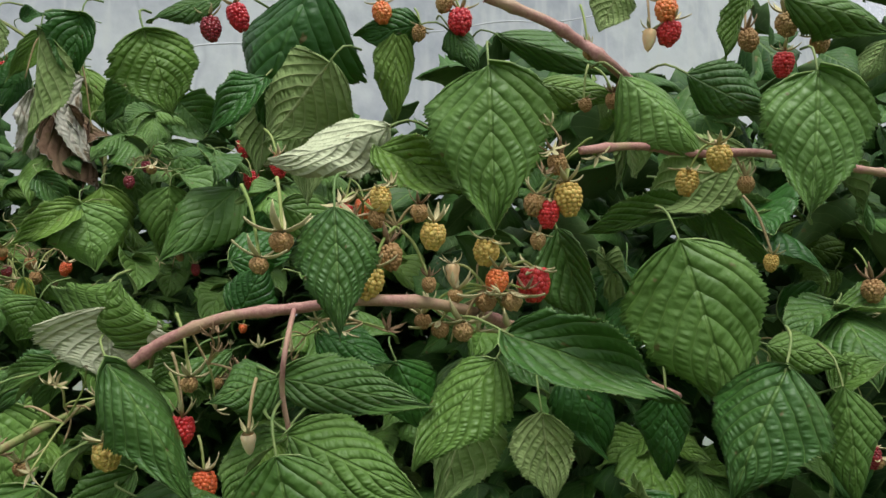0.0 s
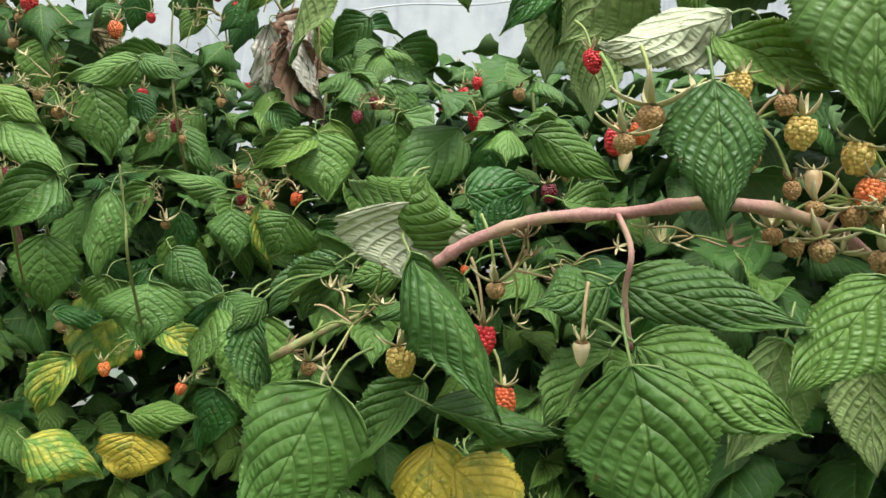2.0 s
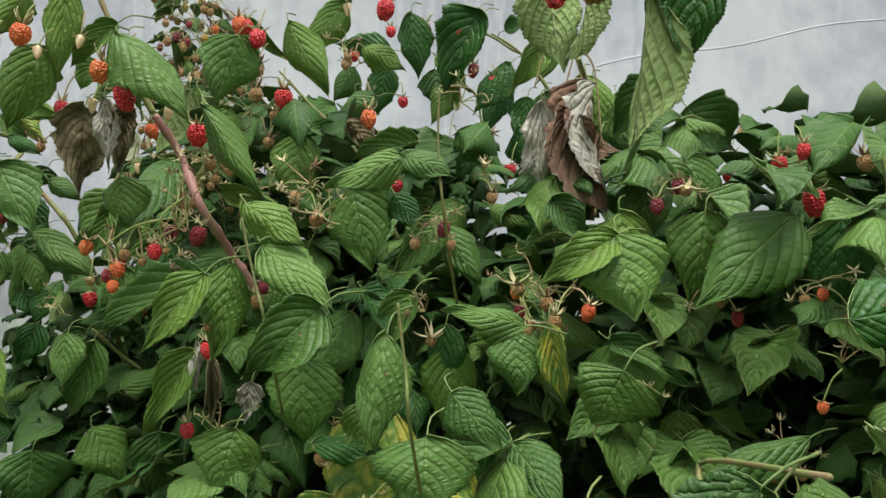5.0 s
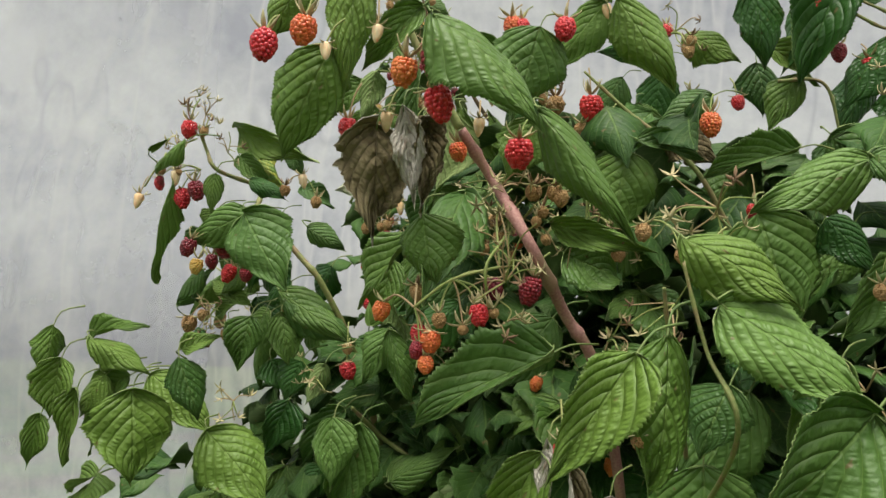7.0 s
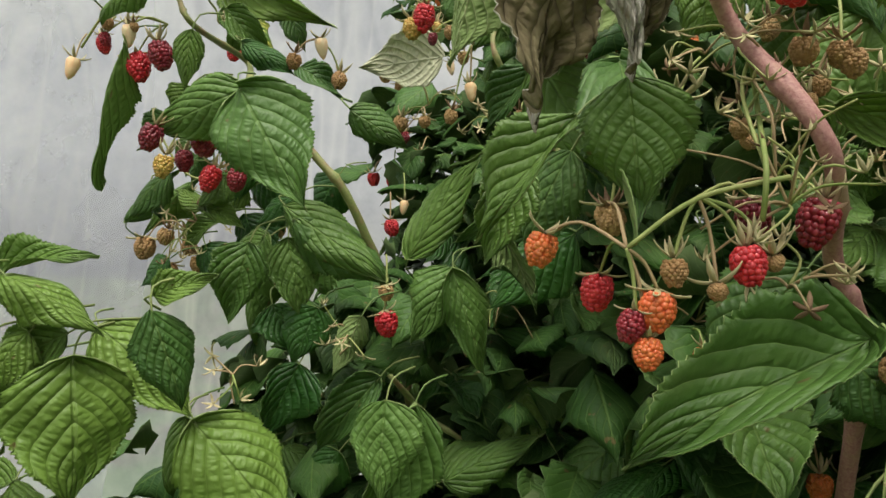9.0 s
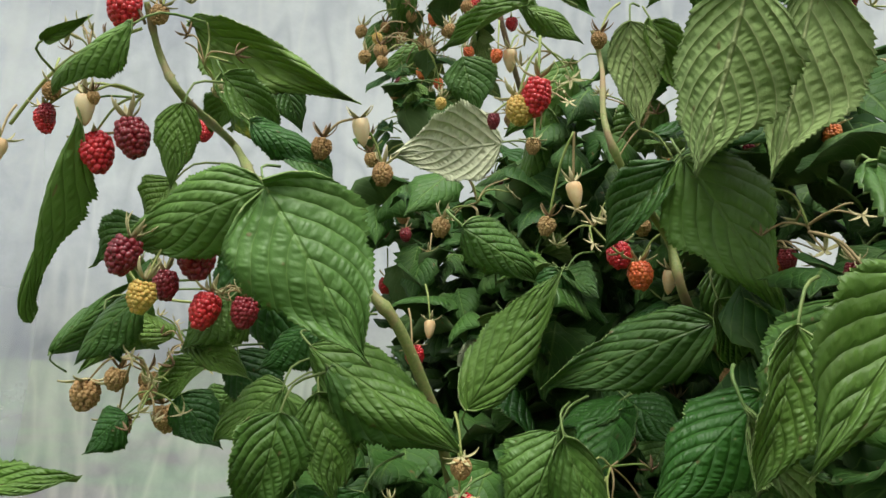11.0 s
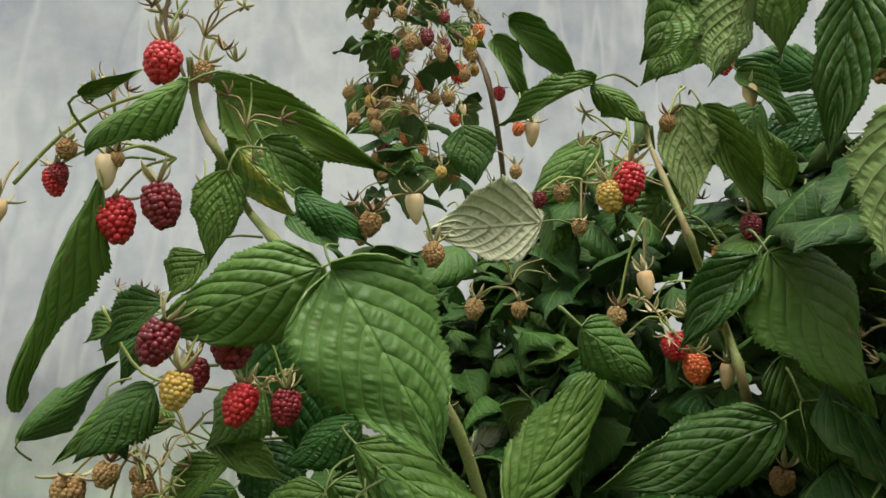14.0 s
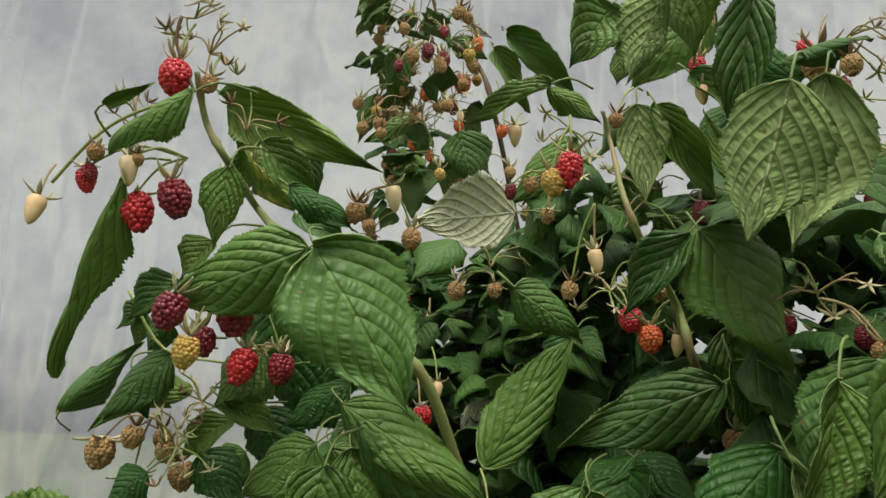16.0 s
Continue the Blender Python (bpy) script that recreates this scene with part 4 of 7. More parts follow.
leaf(cane_2, (-0.150, 0.867, 1.587), (-0.066, 0.895, 1.549), 0.048, (0.30, -0.95, -0.04), "g", 0)
leaf(cane_2, (-0.117, 0.773, 1.507), (-0.062, 0.797, 1.498), 0.039, (0.42, -0.76, 0.50), "g", 2)
leaf(cane_2, (-0.233, 0.993, 1.539), (-0.157, 1.025, 1.559), 0.060, (0.36, -0.93, 0.11), "k", 1)
leaf(cane_2, (-0.277, 0.687, 1.438), (-0.311, 0.675, 1.398), 0.027, (-0.07, -0.94, 0.33), "g", 2)
leaf(cane_2, (-0.423, 0.735, 1.756), (-0.414, 0.748, 1.693), 0.043, (-0.31, 0.94, 0.14), "g", 4)
leaf(cane_2, (-0.359, 0.766, 1.746), (-0.370, 0.776, 1.628), 0.033, (0.47, 0.88, 0.03), "g", 4)
leaf(cane_2, (-0.327, 0.779, 1.762), (-0.337, 0.783, 1.701), 0.043, (0.13, -0.99, -0.08), "k", 2)
leaf(cane_2, (-0.395, 0.750, 1.748), (-0.407, 0.750, 1.698), 0.017, (0.53, 0.84, -0.13), "g", 2)
leaf(cane_2, (-0.200, 0.583, 1.672), (-0.181, 0.595, 1.615), 0.064, (0.45, -0.89, -0.04), "f", 0)
leaf(cane_2, (-0.124, 0.651, 1.646), (-0.130, 0.653, 1.581), 0.037, (0.18, 0.98, 0.02), "g", 0)
leaf(cane_2, (-0.095, 0.685, 1.647), (-0.097, 0.690, 1.563), 0.047, (0.04, 1.00, 0.06), "g", 4)
leaf(cane_2, (-0.119, 0.620, 1.649), (-0.159, 0.606, 1.604), 0.033, (0.07, -0.96, 0.26), "k", 2)
leaf(cane_2, (-0.480, 0.885, 1.520), (-0.526, 0.840, 1.531), 0.030, (0.69, -0.60, 0.40), "l", 1)
leaf(cane_2, (-0.384, 0.833, 1.490), (-0.407, 0.837, 1.451), 0.065, (0.24, -0.94, -0.25), "g", 0)
berry(cane_2, (-0.204, 0.538, 1.388), 0.0180, "y", (-0.196, 0.550, 1.410))
berry(cane_2, (-0.154, 0.535, 1.404), 0.0165, "r", (-0.165, 0.547, 1.443))
berry(cane_2, (-0.142, 0.540, 1.369), 0.0166, "o", (-0.149, 0.552, 1.389))
berry(cane_2, (-0.099, 0.466, 1.401), 0.0138, "w", (-0.097, 0.478, 1.430))
berry(cane_2, (-0.145, 0.626, 1.708), 0.0176, "r", (-0.141, 0.638, 1.728))
berry(cane_2, (-0.164, 0.627, 1.698), 0.0167, "k", (-0.172, 0.639, 1.738))
berry(cane_2, (-0.115, 0.801, 1.751), 0.0144, "r", (-0.119, 0.813, 1.787))
berry(cane_2, (-0.100, 0.561, 1.574), 0.0123, "r", (-0.111, 0.573, 1.596))
berry(cane_2, (-0.155, 0.537, 1.401), 0.0130, "r", (-0.167, 0.549, 1.430))
berry(cane_2, (-0.147, 0.523, 1.428), 0.0115, "c", (-0.159, 0.535, 1.468))
berry(cane_2, (-0.265, 0.559, 1.373), 0.0108, "c", (-0.262, 0.571, 1.399))
berry(cane_2, (-0.329, 0.507, 1.643), 0.0165, "n", (-0.330, 0.519, 1.677))
berry(cane_2, (-0.340, 0.502, 1.636), 0.0097, "r", (-0.333, 0.514, 1.667))
berry(cane_2, (-0.072, 0.756, 1.570), 0.0204, "r", (-0.061, 0.768, 1.609))
berry(cane_2, (-0.055, 0.763, 1.576), 0.0185, "o", (-0.067, 0.775, 1.596))
berry(cane_2, (-0.066, 0.760, 1.550), 0.0197, "w", (-0.078, 0.772, 1.588))
berry(cane_2, (-0.135, 0.927, 1.545), 0.0179, "k", (-0.123, 0.939, 1.584))
stem(cane_2, "petiole", [(-0.251, 0.771, 1.439), (-0.361, 1.072, 1.397), (-0.263, 0.558, 1.390), (-0.290, 0.557, 1.373)], .0024, .003, CANE_GREEN)
spray(cane_2, (-0.255, 0.586, 1.399), 5, .03, 4)
spray(cane_2, (-0.238, 0.547, 1.392), 5, .04, 5)
spray(cane_2, (-0.139, 0.523, 1.430), 6, .03, 6)
spray(cane_2, (-0.106, 0.727, 1.444), 6, .04, 29)

cane_3 = plant_at(-0.50, 1.45, "raspberry cane with a shrivelled grey and brown leaf")
leaf(cane_3, (-0.572, 0.887, 1.271), (-0.506, 0.905, 1.274), 0.039, (0.21, -0.84, 0.50), "f", 1)
leaf(cane_3, (-0.515, 1.341, 1.846), (-0.498, 1.353, 1.770), 0.060, (0.24, -0.96, -0.10), "g", 1)
leaf(cane_3, (-0.430, 1.432, 1.861), (-0.368, 1.463, 1.802), 0.093, (0.15, -0.93, -0.33), "g", 2)
leaf(cane_3, (-0.476, 1.311, 1.731), (-0.453, 1.326, 1.658), 0.087, (0.54, -0.84, -0.00), "g", 0)
leaf(cane_3, (-0.299, 1.387, 1.759), (-0.208, 1.429, 1.723), 0.067, (0.41, -0.91, -0.03), "g", 1)
leaf(cane_3, (-0.523, 0.992, 1.293), (-0.537, 0.991, 1.222), 0.059, (0.03, -1.00, 0.01), "k", 1)
leaf(cane_3, (-0.551, 1.059, 1.517), (-0.540, 1.049, 1.459), 0.067, (0.44, -0.87, 0.23), "l", 1)
leaf(cane_3, (-0.572, 0.949, 1.455), (-0.522, 0.956, 1.411), 0.049, (0.37, -0.88, 0.29), "g", 5)
leaf(cane_3, (-0.483, 1.219, 1.509), (-0.454, 1.226, 1.389), 0.101, (0.03, -1.00, -0.05), "l", 0)
leaf(cane_3, (-0.485, 1.213, 1.513), (-0.400, 1.247, 1.469), 0.036, (0.51, -0.77, 0.39), "g", 2)
leaf(cane_3, (-0.514, 1.066, 1.527), (-0.501, 1.083, 1.444), 0.033, (0.04, -0.98, -0.19), "y", 4)
leaf(cane_3, (-0.449, 1.077, 1.625), (-0.424, 1.072, 1.541), 0.104, (0.51, -0.84, 0.20), "l", 0)
leaf(cane_3, (-0.449, 1.078, 1.621), (-0.514, 1.031, 1.569), 0.043, (0.44, -0.87, 0.24), "f", 2)
leaf(cane_3, (-0.278, 1.228, 1.666), (-0.371, 1.172, 1.563), 0.096, (0.26, -0.93, 0.27), "l", 0)
leaf(cane_3, (-0.231, 1.240, 1.665), (-0.244, 1.242, 1.557), 0.080, (-0.13, -0.99, -0.00), "k", 5)
leaf(cane_3, (-0.550, 1.172, 1.682), (-0.512, 1.195, 1.635), 0.044, (0.51, -0.86, -0.03), "g", 2)
leaf(cane_3, (-0.559, 1.504, 1.768), (-0.489, 1.546, 1.694), 0.069, (0.45, -0.89, -0.08), "g", 0)
leaf(cane_3, (-0.656, 1.311, 1.612), (-0.603, 1.342, 1.564), 0.061, (0.67, -0.68, 0.30), "k", 0)
leaf(cane_3, (-0.597, 1.272, 1.929), (-0.642, 1.261, 1.851), 0.036, (0.53, -0.83, -0.18), "f", 2)
leaf(cane_3, (-0.585, 1.221, 1.819), (-0.572, 1.245, 1.661), 0.046, (0.520, -0.850, -0.120), "a", 0)
leaf(cane_3, (-0.569, 1.233, 1.808), (-0.599, 1.215, 1.733), 0.030, (0.400, -0.900, 0.000), "a", 13)
leaf(cane_3, (-0.547, 1.236, 1.803), (-0.572, 1.220, 1.735), 0.021, (0.200, -0.980, 0.000), "r", 12)
leaf(cane_3, (-0.537, 1.242, 1.807), (-0.540, 1.243, 1.717), 0.024, (-0.300, -0.920, -0.100), "r", 13)
leaf(cane_3, (-0.526, 1.253, 1.851), (-0.514, 1.276, 1.689), 0.021, (-0.500, -0.860, -0.100), "r", 12)
leaf(cane_3, (-0.557, 1.253, 1.803), (-0.531, 1.268, 1.741), 0.020, (0.500, -0.800, 0.100), "r", 12)
leaf(cane_3, (-0.514, 1.261, 1.782), (-0.523, 1.261, 1.677), 0.015, (0.300, -0.900, 0.000), "r", 13)
stem(cane_3, "stalk", [(-0.592, 1.214, 1.837), (-0.575, 1.214, 1.898), (-0.551, 1.230, 1.894), (-0.537, 1.247, 1.850), (-0.535, 1.255, 1.808)], .0011, .0016, STALK_TAN)
stem(cane_3, "stalk", [(-0.515, 1.274, 1.767), (-0.521, 1.256, 1.851), (-0.528, 1.247, 1.881), (-0.541, 1.237, 1.891)], .0011, .0016, STALK_TAN)
stem(cane_3, "stalk", [(-0.546, 1.234, 1.885), (-0.557, 1.235, 1.842), (-0.569, 1.234, 1.805)], .0011, .0016, STALK_TAN)
leaf(cane_3, (-0.593, 1.684, 1.972), (-0.535, 1.728, 1.843), 0.091, (0.27, -0.94, -0.20), "g", 0)
leaf(cane_3, (-0.567, 1.694, 1.987), (-0.482, 1.737, 1.972), 0.049, (0.45, -0.71, 0.54), "k", 2)
leaf(cane_3, (-0.471, 1.706, 1.813), (-0.417, 1.741, 1.741), 0.066, (0.36, -0.92, -0.17), "g", 0)
leaf(cane_3, (-0.343, 1.766, 1.814), (-0.230, 1.817, 1.831), 0.066, (0.26, -0.77, 0.58), "g", 1)
leaf(cane_3, (-0.291, 1.835, 1.905), (-0.194, 1.877, 1.931), 0.064, (0.35, -0.92, 0.18), "g", 2)
leaf(cane_3, (-0.413, 1.295, 1.430), (-0.413, 1.304, 1.358), 0.053, (0.05, -0.99, -0.13), "f", 5)
leaf(cane_3, (-0.384, 1.309, 1.428), (-0.324, 1.340, 1.404), 0.030, (0.54, -0.56, 0.63), "f", 4)
leaf(cane_3, (-0.313, 1.592, 1.552), (-0.331, 1.597, 1.444), 0.075, (0.03, -1.00, -0.05), "g", 0)
leaf(cane_3, (-0.321, 1.585, 1.579), (-0.441, 1.533, 1.538), 0.057, (0.22, -0.87, 0.44), "k", 1)
leaf(cane_3, (-0.262, 1.140, 1.426), (-0.354, 1.079, 1.392), 0.042, (0.16, -0.66, 0.74), "g", 1)
leaf(cane_3, (-0.377, 1.745, 1.856), (-0.323, 1.776, 1.811), 0.062, (0.42, -0.90, -0.12), "g", 1)
leaf(cane_3, (-0.450, 1.303, 1.862), (-0.506, 1.310, 1.799), 0.058, (0.21, -0.93, -0.30), "g", 2)
leaf(cane_3, (-0.562, 1.353, 1.898), (-0.535, 1.361, 1.803), 0.070, (0.39, -0.92, 0.03), "f", 1)
leaf(cane_3, (-0.421, 1.360, 1.772), (-0.384, 1.366, 1.696), 0.080, (0.59, -0.78, 0.22), "g", 0)
leaf(cane_3, (-0.478, 1.221, 1.672), (-0.462, 1.230, 1.570), 0.098, (0.48, -0.88, -0.00), "f", 3)
leaf(cane_3, (-0.376, 1.218, 1.670), (-0.386, 1.227, 1.569), 0.089, (0.41, -0.90, -0.13), "g", 1)
leaf(cane_3, (-0.495, 1.407, 1.834), (-0.466, 1.411, 1.784), 0.062, (0.49, -0.84, 0.22), "g", 1)
berry(cane_3, (-0.260, 1.245, 1.697), 0.0258, "r", (-0.271, 1.257, 1.719))
berry(cane_3, (-0.663, 1.496, 2.028), 0.0179, "o", (-0.674, 1.508, 2.057))
berry(cane_3, (-0.271, 1.324, 1.772), 0.0175, "r", (-0.283, 1.336, 1.800))
berry(cane_3, (-0.204, 1.320, 1.752), 0.0215, "n", (-0.205, 1.332, 1.791))
berry(cane_3, (-0.304, 1.385, 1.770), 0.0214, "r", (-0.303, 1.397, 1.805))
berry(cane_3, (-0.397, 1.772, 1.867), 0.0230, "r", (-0.393, 1.784, 1.907))
berry(cane_3, (-0.346, 1.797, 1.866), 0.0188, "r", (-0.338, 1.809, 1.895))
berry(cane_3, (-0.402, 1.773, 1.837), 0.0209, "r", (-0.396, 1.785, 1.865))
berry(cane_3, (-0.376, 1.775, 1.914), 0.0272, "n", (-0.380, 1.787, 1.947))
berry(cane_3, (-0.446, 1.653, 1.738), 0.0175, "o", (-0.436, 1.665, 1.778))
stem(cane_3, "cane", [(-0.746, 1.434, 2.011), (-0.696, 1.463, 1.973), (-0.639, 1.508, 1.879), (-0.599, 1.602, 1.726)], .0015, .004, CANE_GREEN)
stem(cane_3, "cane", [(-0.188, 1.326, 1.771), (-0.177, 1.335, 1.703), (-0.175, 1.401, 1.555)], .0024, .003, CANE_GREEN)
stem(cane_3, "cane", [(-0.568, 1.452, 1.702), (-0.561, 1.440, 1.829), (-0.536, 1.219, 1.872)], .0024, .003, CANE_GREEN)
spray(cane_3, (-0.260, 1.349, 1.757), 9, .05, 28)

cane_4 = plant_at(-0.75, 1.35, "leafy green raspberry cane with light green shoots")
leaf(cane_4, (-0.751, 1.166, 1.411), (-0.799, 1.133, 1.272), 0.134, (0.08, -0.97, 0.21), "y", 0)
leaf(cane_4, (-0.692, 1.160, 1.346), (-0.627, 1.180, 1.307), 0.056, (0.52, -0.71, 0.48), "y", 2)
leaf(cane_4, (-0.708, 1.141, 1.200), (-0.712, 1.132, 1.139), 0.102, (0.52, -0.85, 0.08), "o", 1)
leaf(cane_4, (-0.799, 1.115, 1.304), (-0.833, 1.095, 1.227), 0.059, (0.09, -0.97, 0.21), "y", 2)
leaf(cane_4, (-0.717, 0.916, 1.227), (-0.638, 0.942, 1.195), 0.067, (0.46, -0.64, 0.61), "y", 1)
leaf(cane_4, (-0.638, 1.206, 1.428), (-0.656, 1.206, 1.322), 0.074, (0.48, -0.87, -0.08), "k", 0)
leaf(cane_4, (-0.777, 0.879, 1.630), (-0.715, 0.891, 1.592), 0.042, (0.32, -0.92, 0.24), "f", 1)
leaf(cane_4, (-0.756, 0.882, 1.589), (-0.675, 0.894, 1.531), 0.052, (0.41, -0.82, 0.40), "l", 0)
leaf(cane_4, (-0.787, 0.878, 1.569), (-0.787, 0.866, 1.484), 0.054, (0.78, -0.62, 0.08), "f", 1)
leaf(cane_4, (-0.795, 0.850, 1.557), (-0.834, 0.819, 1.485), 0.042, (0.48, -0.87, 0.11), "f", 2)
leaf(cane_4, (-0.788, 1.097, 1.687), (-0.763, 1.110, 1.590), 0.087, (0.33, -0.94, -0.04), "g", 0)
leaf(cane_4, (-0.693, 1.054, 1.713), (-0.759, 1.006, 1.675), 0.043, (0.51, -0.84, 0.19), "l", 1)
leaf(cane_4, (-0.695, 1.054, 1.715), (-0.638, 1.060, 1.695), 0.042, (0.23, -0.92, 0.33), "l", 1)
leaf(cane_4, (-0.738, 1.116, 1.682), (-0.702, 1.139, 1.637), 0.037, (0.54, -0.84, 0.01), "k", 0)
leaf(cane_4, (-0.680, 1.129, 1.647), (-0.722, 1.106, 1.586), 0.046, (0.44, -0.90, 0.04), "l", 2)
leaf(cane_4, (-0.681, 1.134, 1.645), (-0.629, 1.144, 1.578), 0.049, (0.36, -0.92, 0.13), "g", 1)
leaf(cane_4, (-0.672, 0.870, 1.529), (-0.723, 0.832, 1.466), 0.057, (0.52, -0.85, 0.09), "g", 2)
leaf(cane_4, (-0.832, 1.080, 1.473), (-0.833, 1.093, 1.370), 0.091, (0.44, -0.89, -0.11), "l", 5)
leaf(cane_4, (-0.577, 0.824, 1.508), (-0.573, 0.803, 1.427), 0.050, (0.21, -0.94, 0.26), "l", 3)
leaf(cane_4, (-0.693, 1.194, 1.524), (-0.700, 1.203, 1.432), 0.058, (0.05, -0.99, -0.09), "k", 1)
leaf(cane_4, (-0.585, 0.927, 1.415), (-0.574, 0.907, 1.353), 0.097, (0.44, -0.83, 0.35), "l", 1)
leaf(cane_4, (-0.678, 1.291, 1.695), (-0.625, 1.318, 1.672), 0.037, (0.56, -0.72, 0.41), "g", 1)
leaf(cane_4, (-0.852, 1.345, 2.026), (-0.844, 1.362, 1.929), 0.056, (0.37, -0.92, -0.12), "k", 1)
leaf(cane_4, (-0.764, 1.412, 2.042), (-0.813, 1.405, 1.913), 0.076, (0.26, -0.96, -0.05), "k", 2)
leaf(cane_4, (-0.714, 1.446, 1.961), (-0.772, 1.428, 1.886), 0.061, (-0.03, -0.97, 0.24), "k", 1)
leaf(cane_4, (-0.820, 1.099, 1.366), (-0.743, 1.135, 1.369), 0.044, (0.28, -0.68, 0.68), "k", 1)
leaf(cane_4, (-0.759, 1.121, 1.422), (-0.771, 1.124, 1.354), 0.056, (0.23, -0.97, -0.08), "g", 4)
leaf(cane_4, (-0.780, 1.391, 1.835), (-0.724, 1.424, 1.784), 0.059, (0.37, -0.91, -0.18), "g", 0)
leaf(cane_4, (-0.792, 1.280, 1.791), (-0.876, 1.244, 1.767), 0.031, (0.27, -0.88, 0.40), "g", 2)
leaf(cane_4, (-0.941, 1.353, 1.980), (-0.882, 1.384, 1.950), 0.048, (0.49, -0.87, 0.05), "f", 1)
leaf(cane_4, (-0.899, 1.537, 1.998), (-0.890, 1.550, 1.928), 0.064, (0.64, -0.77, -0.06), "g", 1)
leaf(cane_4, (-0.909, 1.425, 1.746), (-0.866, 1.466, 1.686), 0.107, (0.29, -0.88, -0.38), "g", 0)
leaf(cane_4, (-0.886, 1.436, 1.836), (-0.927, 1.409, 1.770), 0.082, (0.27, -0.94, 0.22), "g", 3)
leaf(cane_4, (-0.807, 1.074, 1.540), (-0.829, 1.062, 1.484), 0.059, (0.09, -0.98, 0.19), "g", 5)
leaf(cane_4, (-0.628, 1.328, 1.646), (-0.665, 1.335, 1.583), 0.067, (0.17, -0.96, -0.21), "f", 1)
berry(cane_4, (-0.900, 1.350, 2.053), 0.0306, "r", (-0.889, 1.362, 2.073))
berry(cane_4, (-0.800, 1.405, 2.021), 0.0268, "r", (-0.789, 1.417, 2.058))
berry(cane_4, (-0.846, 1.382, 2.019), 0.0249, "k", (-0.837, 1.394, 2.040))
berry(cane_4, (-0.743, 1.447, 1.941), 0.0268, "r", (-0.753, 1.459, 1.966))
berry(cane_4, (-0.773, 1.428, 1.958), 0.0191, "k", (-0.785, 1.440, 1.984))
berry(cane_4, (-0.889, 1.402, 1.904), 0.0175, "r", (-0.901, 1.414, 1.935))
berry(cane_4, (-0.891, 1.298, 1.851), 0.0252, "o", (-0.891, 1.310, 1.878))
berry(cane_4, (-0.710, 1.454, 1.792), 0.0224, "r", (-0.705, 1.466, 1.832))
berry(cane_4, (-0.851, 1.333, 1.747), 0.0179, "r", (-0.858, 1.345, 1.785))
berry(cane_4, (-0.802, 0.870, 1.510), 0.0121, "n", (-0.793, 0.882, 1.548))
berry(cane_4, (-0.824, 1.079, 1.651), 0.0200, "c", (-0.813, 1.091, 1.676))
stem(cane_4, "cane", [(-0.652, 1.055, 1.793), (-0.654, 1.063, 1.718), (-0.647, 1.076, 1.644), (-0.680, 1.197, 1.549)], .001, .002, CANE_GREEN)
stem(cane_4, "cane", [(-0.774, 0.874, 1.614), (-0.765, 0.884, 1.561), (-0.750, 0.894, 1.506), (-0.856, 1.078, 1.402)], .001, .002, CANE_GREEN)
stem(cane_4, "cane", [(-0.562, 0.814, 1.533), (-0.558, 0.823, 1.483), (-0.554, 0.831, 1.436), (-0.592, 0.945, 1.343)], .001, .0017, CANE_GREEN)
stem(cane_4, "cane", [(-0.847, 1.035, 1.618), (-0.853, 1.060, 1.574), (-0.858, 1.100, 1.518), (-0.872, 1.159, 1.451)], .0016, .002, CANE_GREEN)
spray(cane_4, (-0.815, 1.081, 1.655), 6, .035, 9)
spray(cane_4, (-0.681, 1.166, 1.808), 8, .05, 27)
spray(cane_4, (-0.799, 1.009, 1.672), 7, .04, 30)

cane_5 = plant_at(-1.05, 1.30, "thick reddish raspberry cane laden with orange and red fruit")
leaf(cane_5, (-1.105, 0.889, 1.831), (-1.151, 0.880, 1.735), 0.068, (0.57, -0.80, -0.20), "f", 5)
leaf(cane_5, (-0.994, 0.895, 1.837), (-0.906, 0.924, 1.752), 0.074, (0.68, -0.52, 0.52), "g", 1)
leaf(cane_5, (-1.035, 1.148, 1.934), (-1.066, 1.146, 1.831), 0.087, (0.72, -0.66, -0.21), "l", 0)
leaf(cane_5, (-0.937, 1.138, 1.939), (-0.891, 1.170, 1.851), 0.056, (0.45, -0.89, -0.10), "f", 1)
leaf(cane_5, (-0.949, 0.996, 1.776), (-0.879, 1.020, 1.676), 0.047, (0.47, -0.87, 0.13), "g", 3)
leaf(cane_5, (-1.122, 1.136, 1.747), (-1.050, 0.974, 1.619), 0.068, (0.49, -0.87, 0.05), "g", 0)
leaf(cane_5, (-1.091, 0.941, 1.771), (-1.098, 0.952, 1.670), 0.072, (0.74, -0.66, -0.11), "d", 5)
leaf(cane_5, (-1.058, 0.939, 1.782), (-1.049, 0.948, 1.695), 0.030, (0.55, -0.80, -0.20), "a", 0)
leaf(cane_5, (-1.053, 0.970, 1.775), (-1.055, 0.969, 1.692), 0.030, (0.75, -0.60, -0.20), "d", 2)
leaf(cane_5, (-0.962, 1.228, 1.798), (-0.983, 1.230, 1.703), 0.084, (0.30, -0.95, -0.09), "g", 0)
leaf(cane_5, (-0.954, 1.229, 1.812), (-0.890, 1.262, 1.790), 0.030, (0.52, -0.79, 0.32), "g", 4)
leaf(cane_5, (-0.914, 1.062, 1.381), (-0.922, 1.046, 1.304), 0.088, (0.72, -0.69, 0.07), "g", 1)
leaf(cane_5, (-1.027, 0.922, 1.865), (-1.078, 0.905, 1.814), 0.031, (0.42, -0.90, -0.12), "g", 2)
leaf(cane_5, (-1.081, 0.891, 1.903), (-1.095, 0.899, 1.791), 0.044, (0.74, -0.66, -0.14), "f", 0)
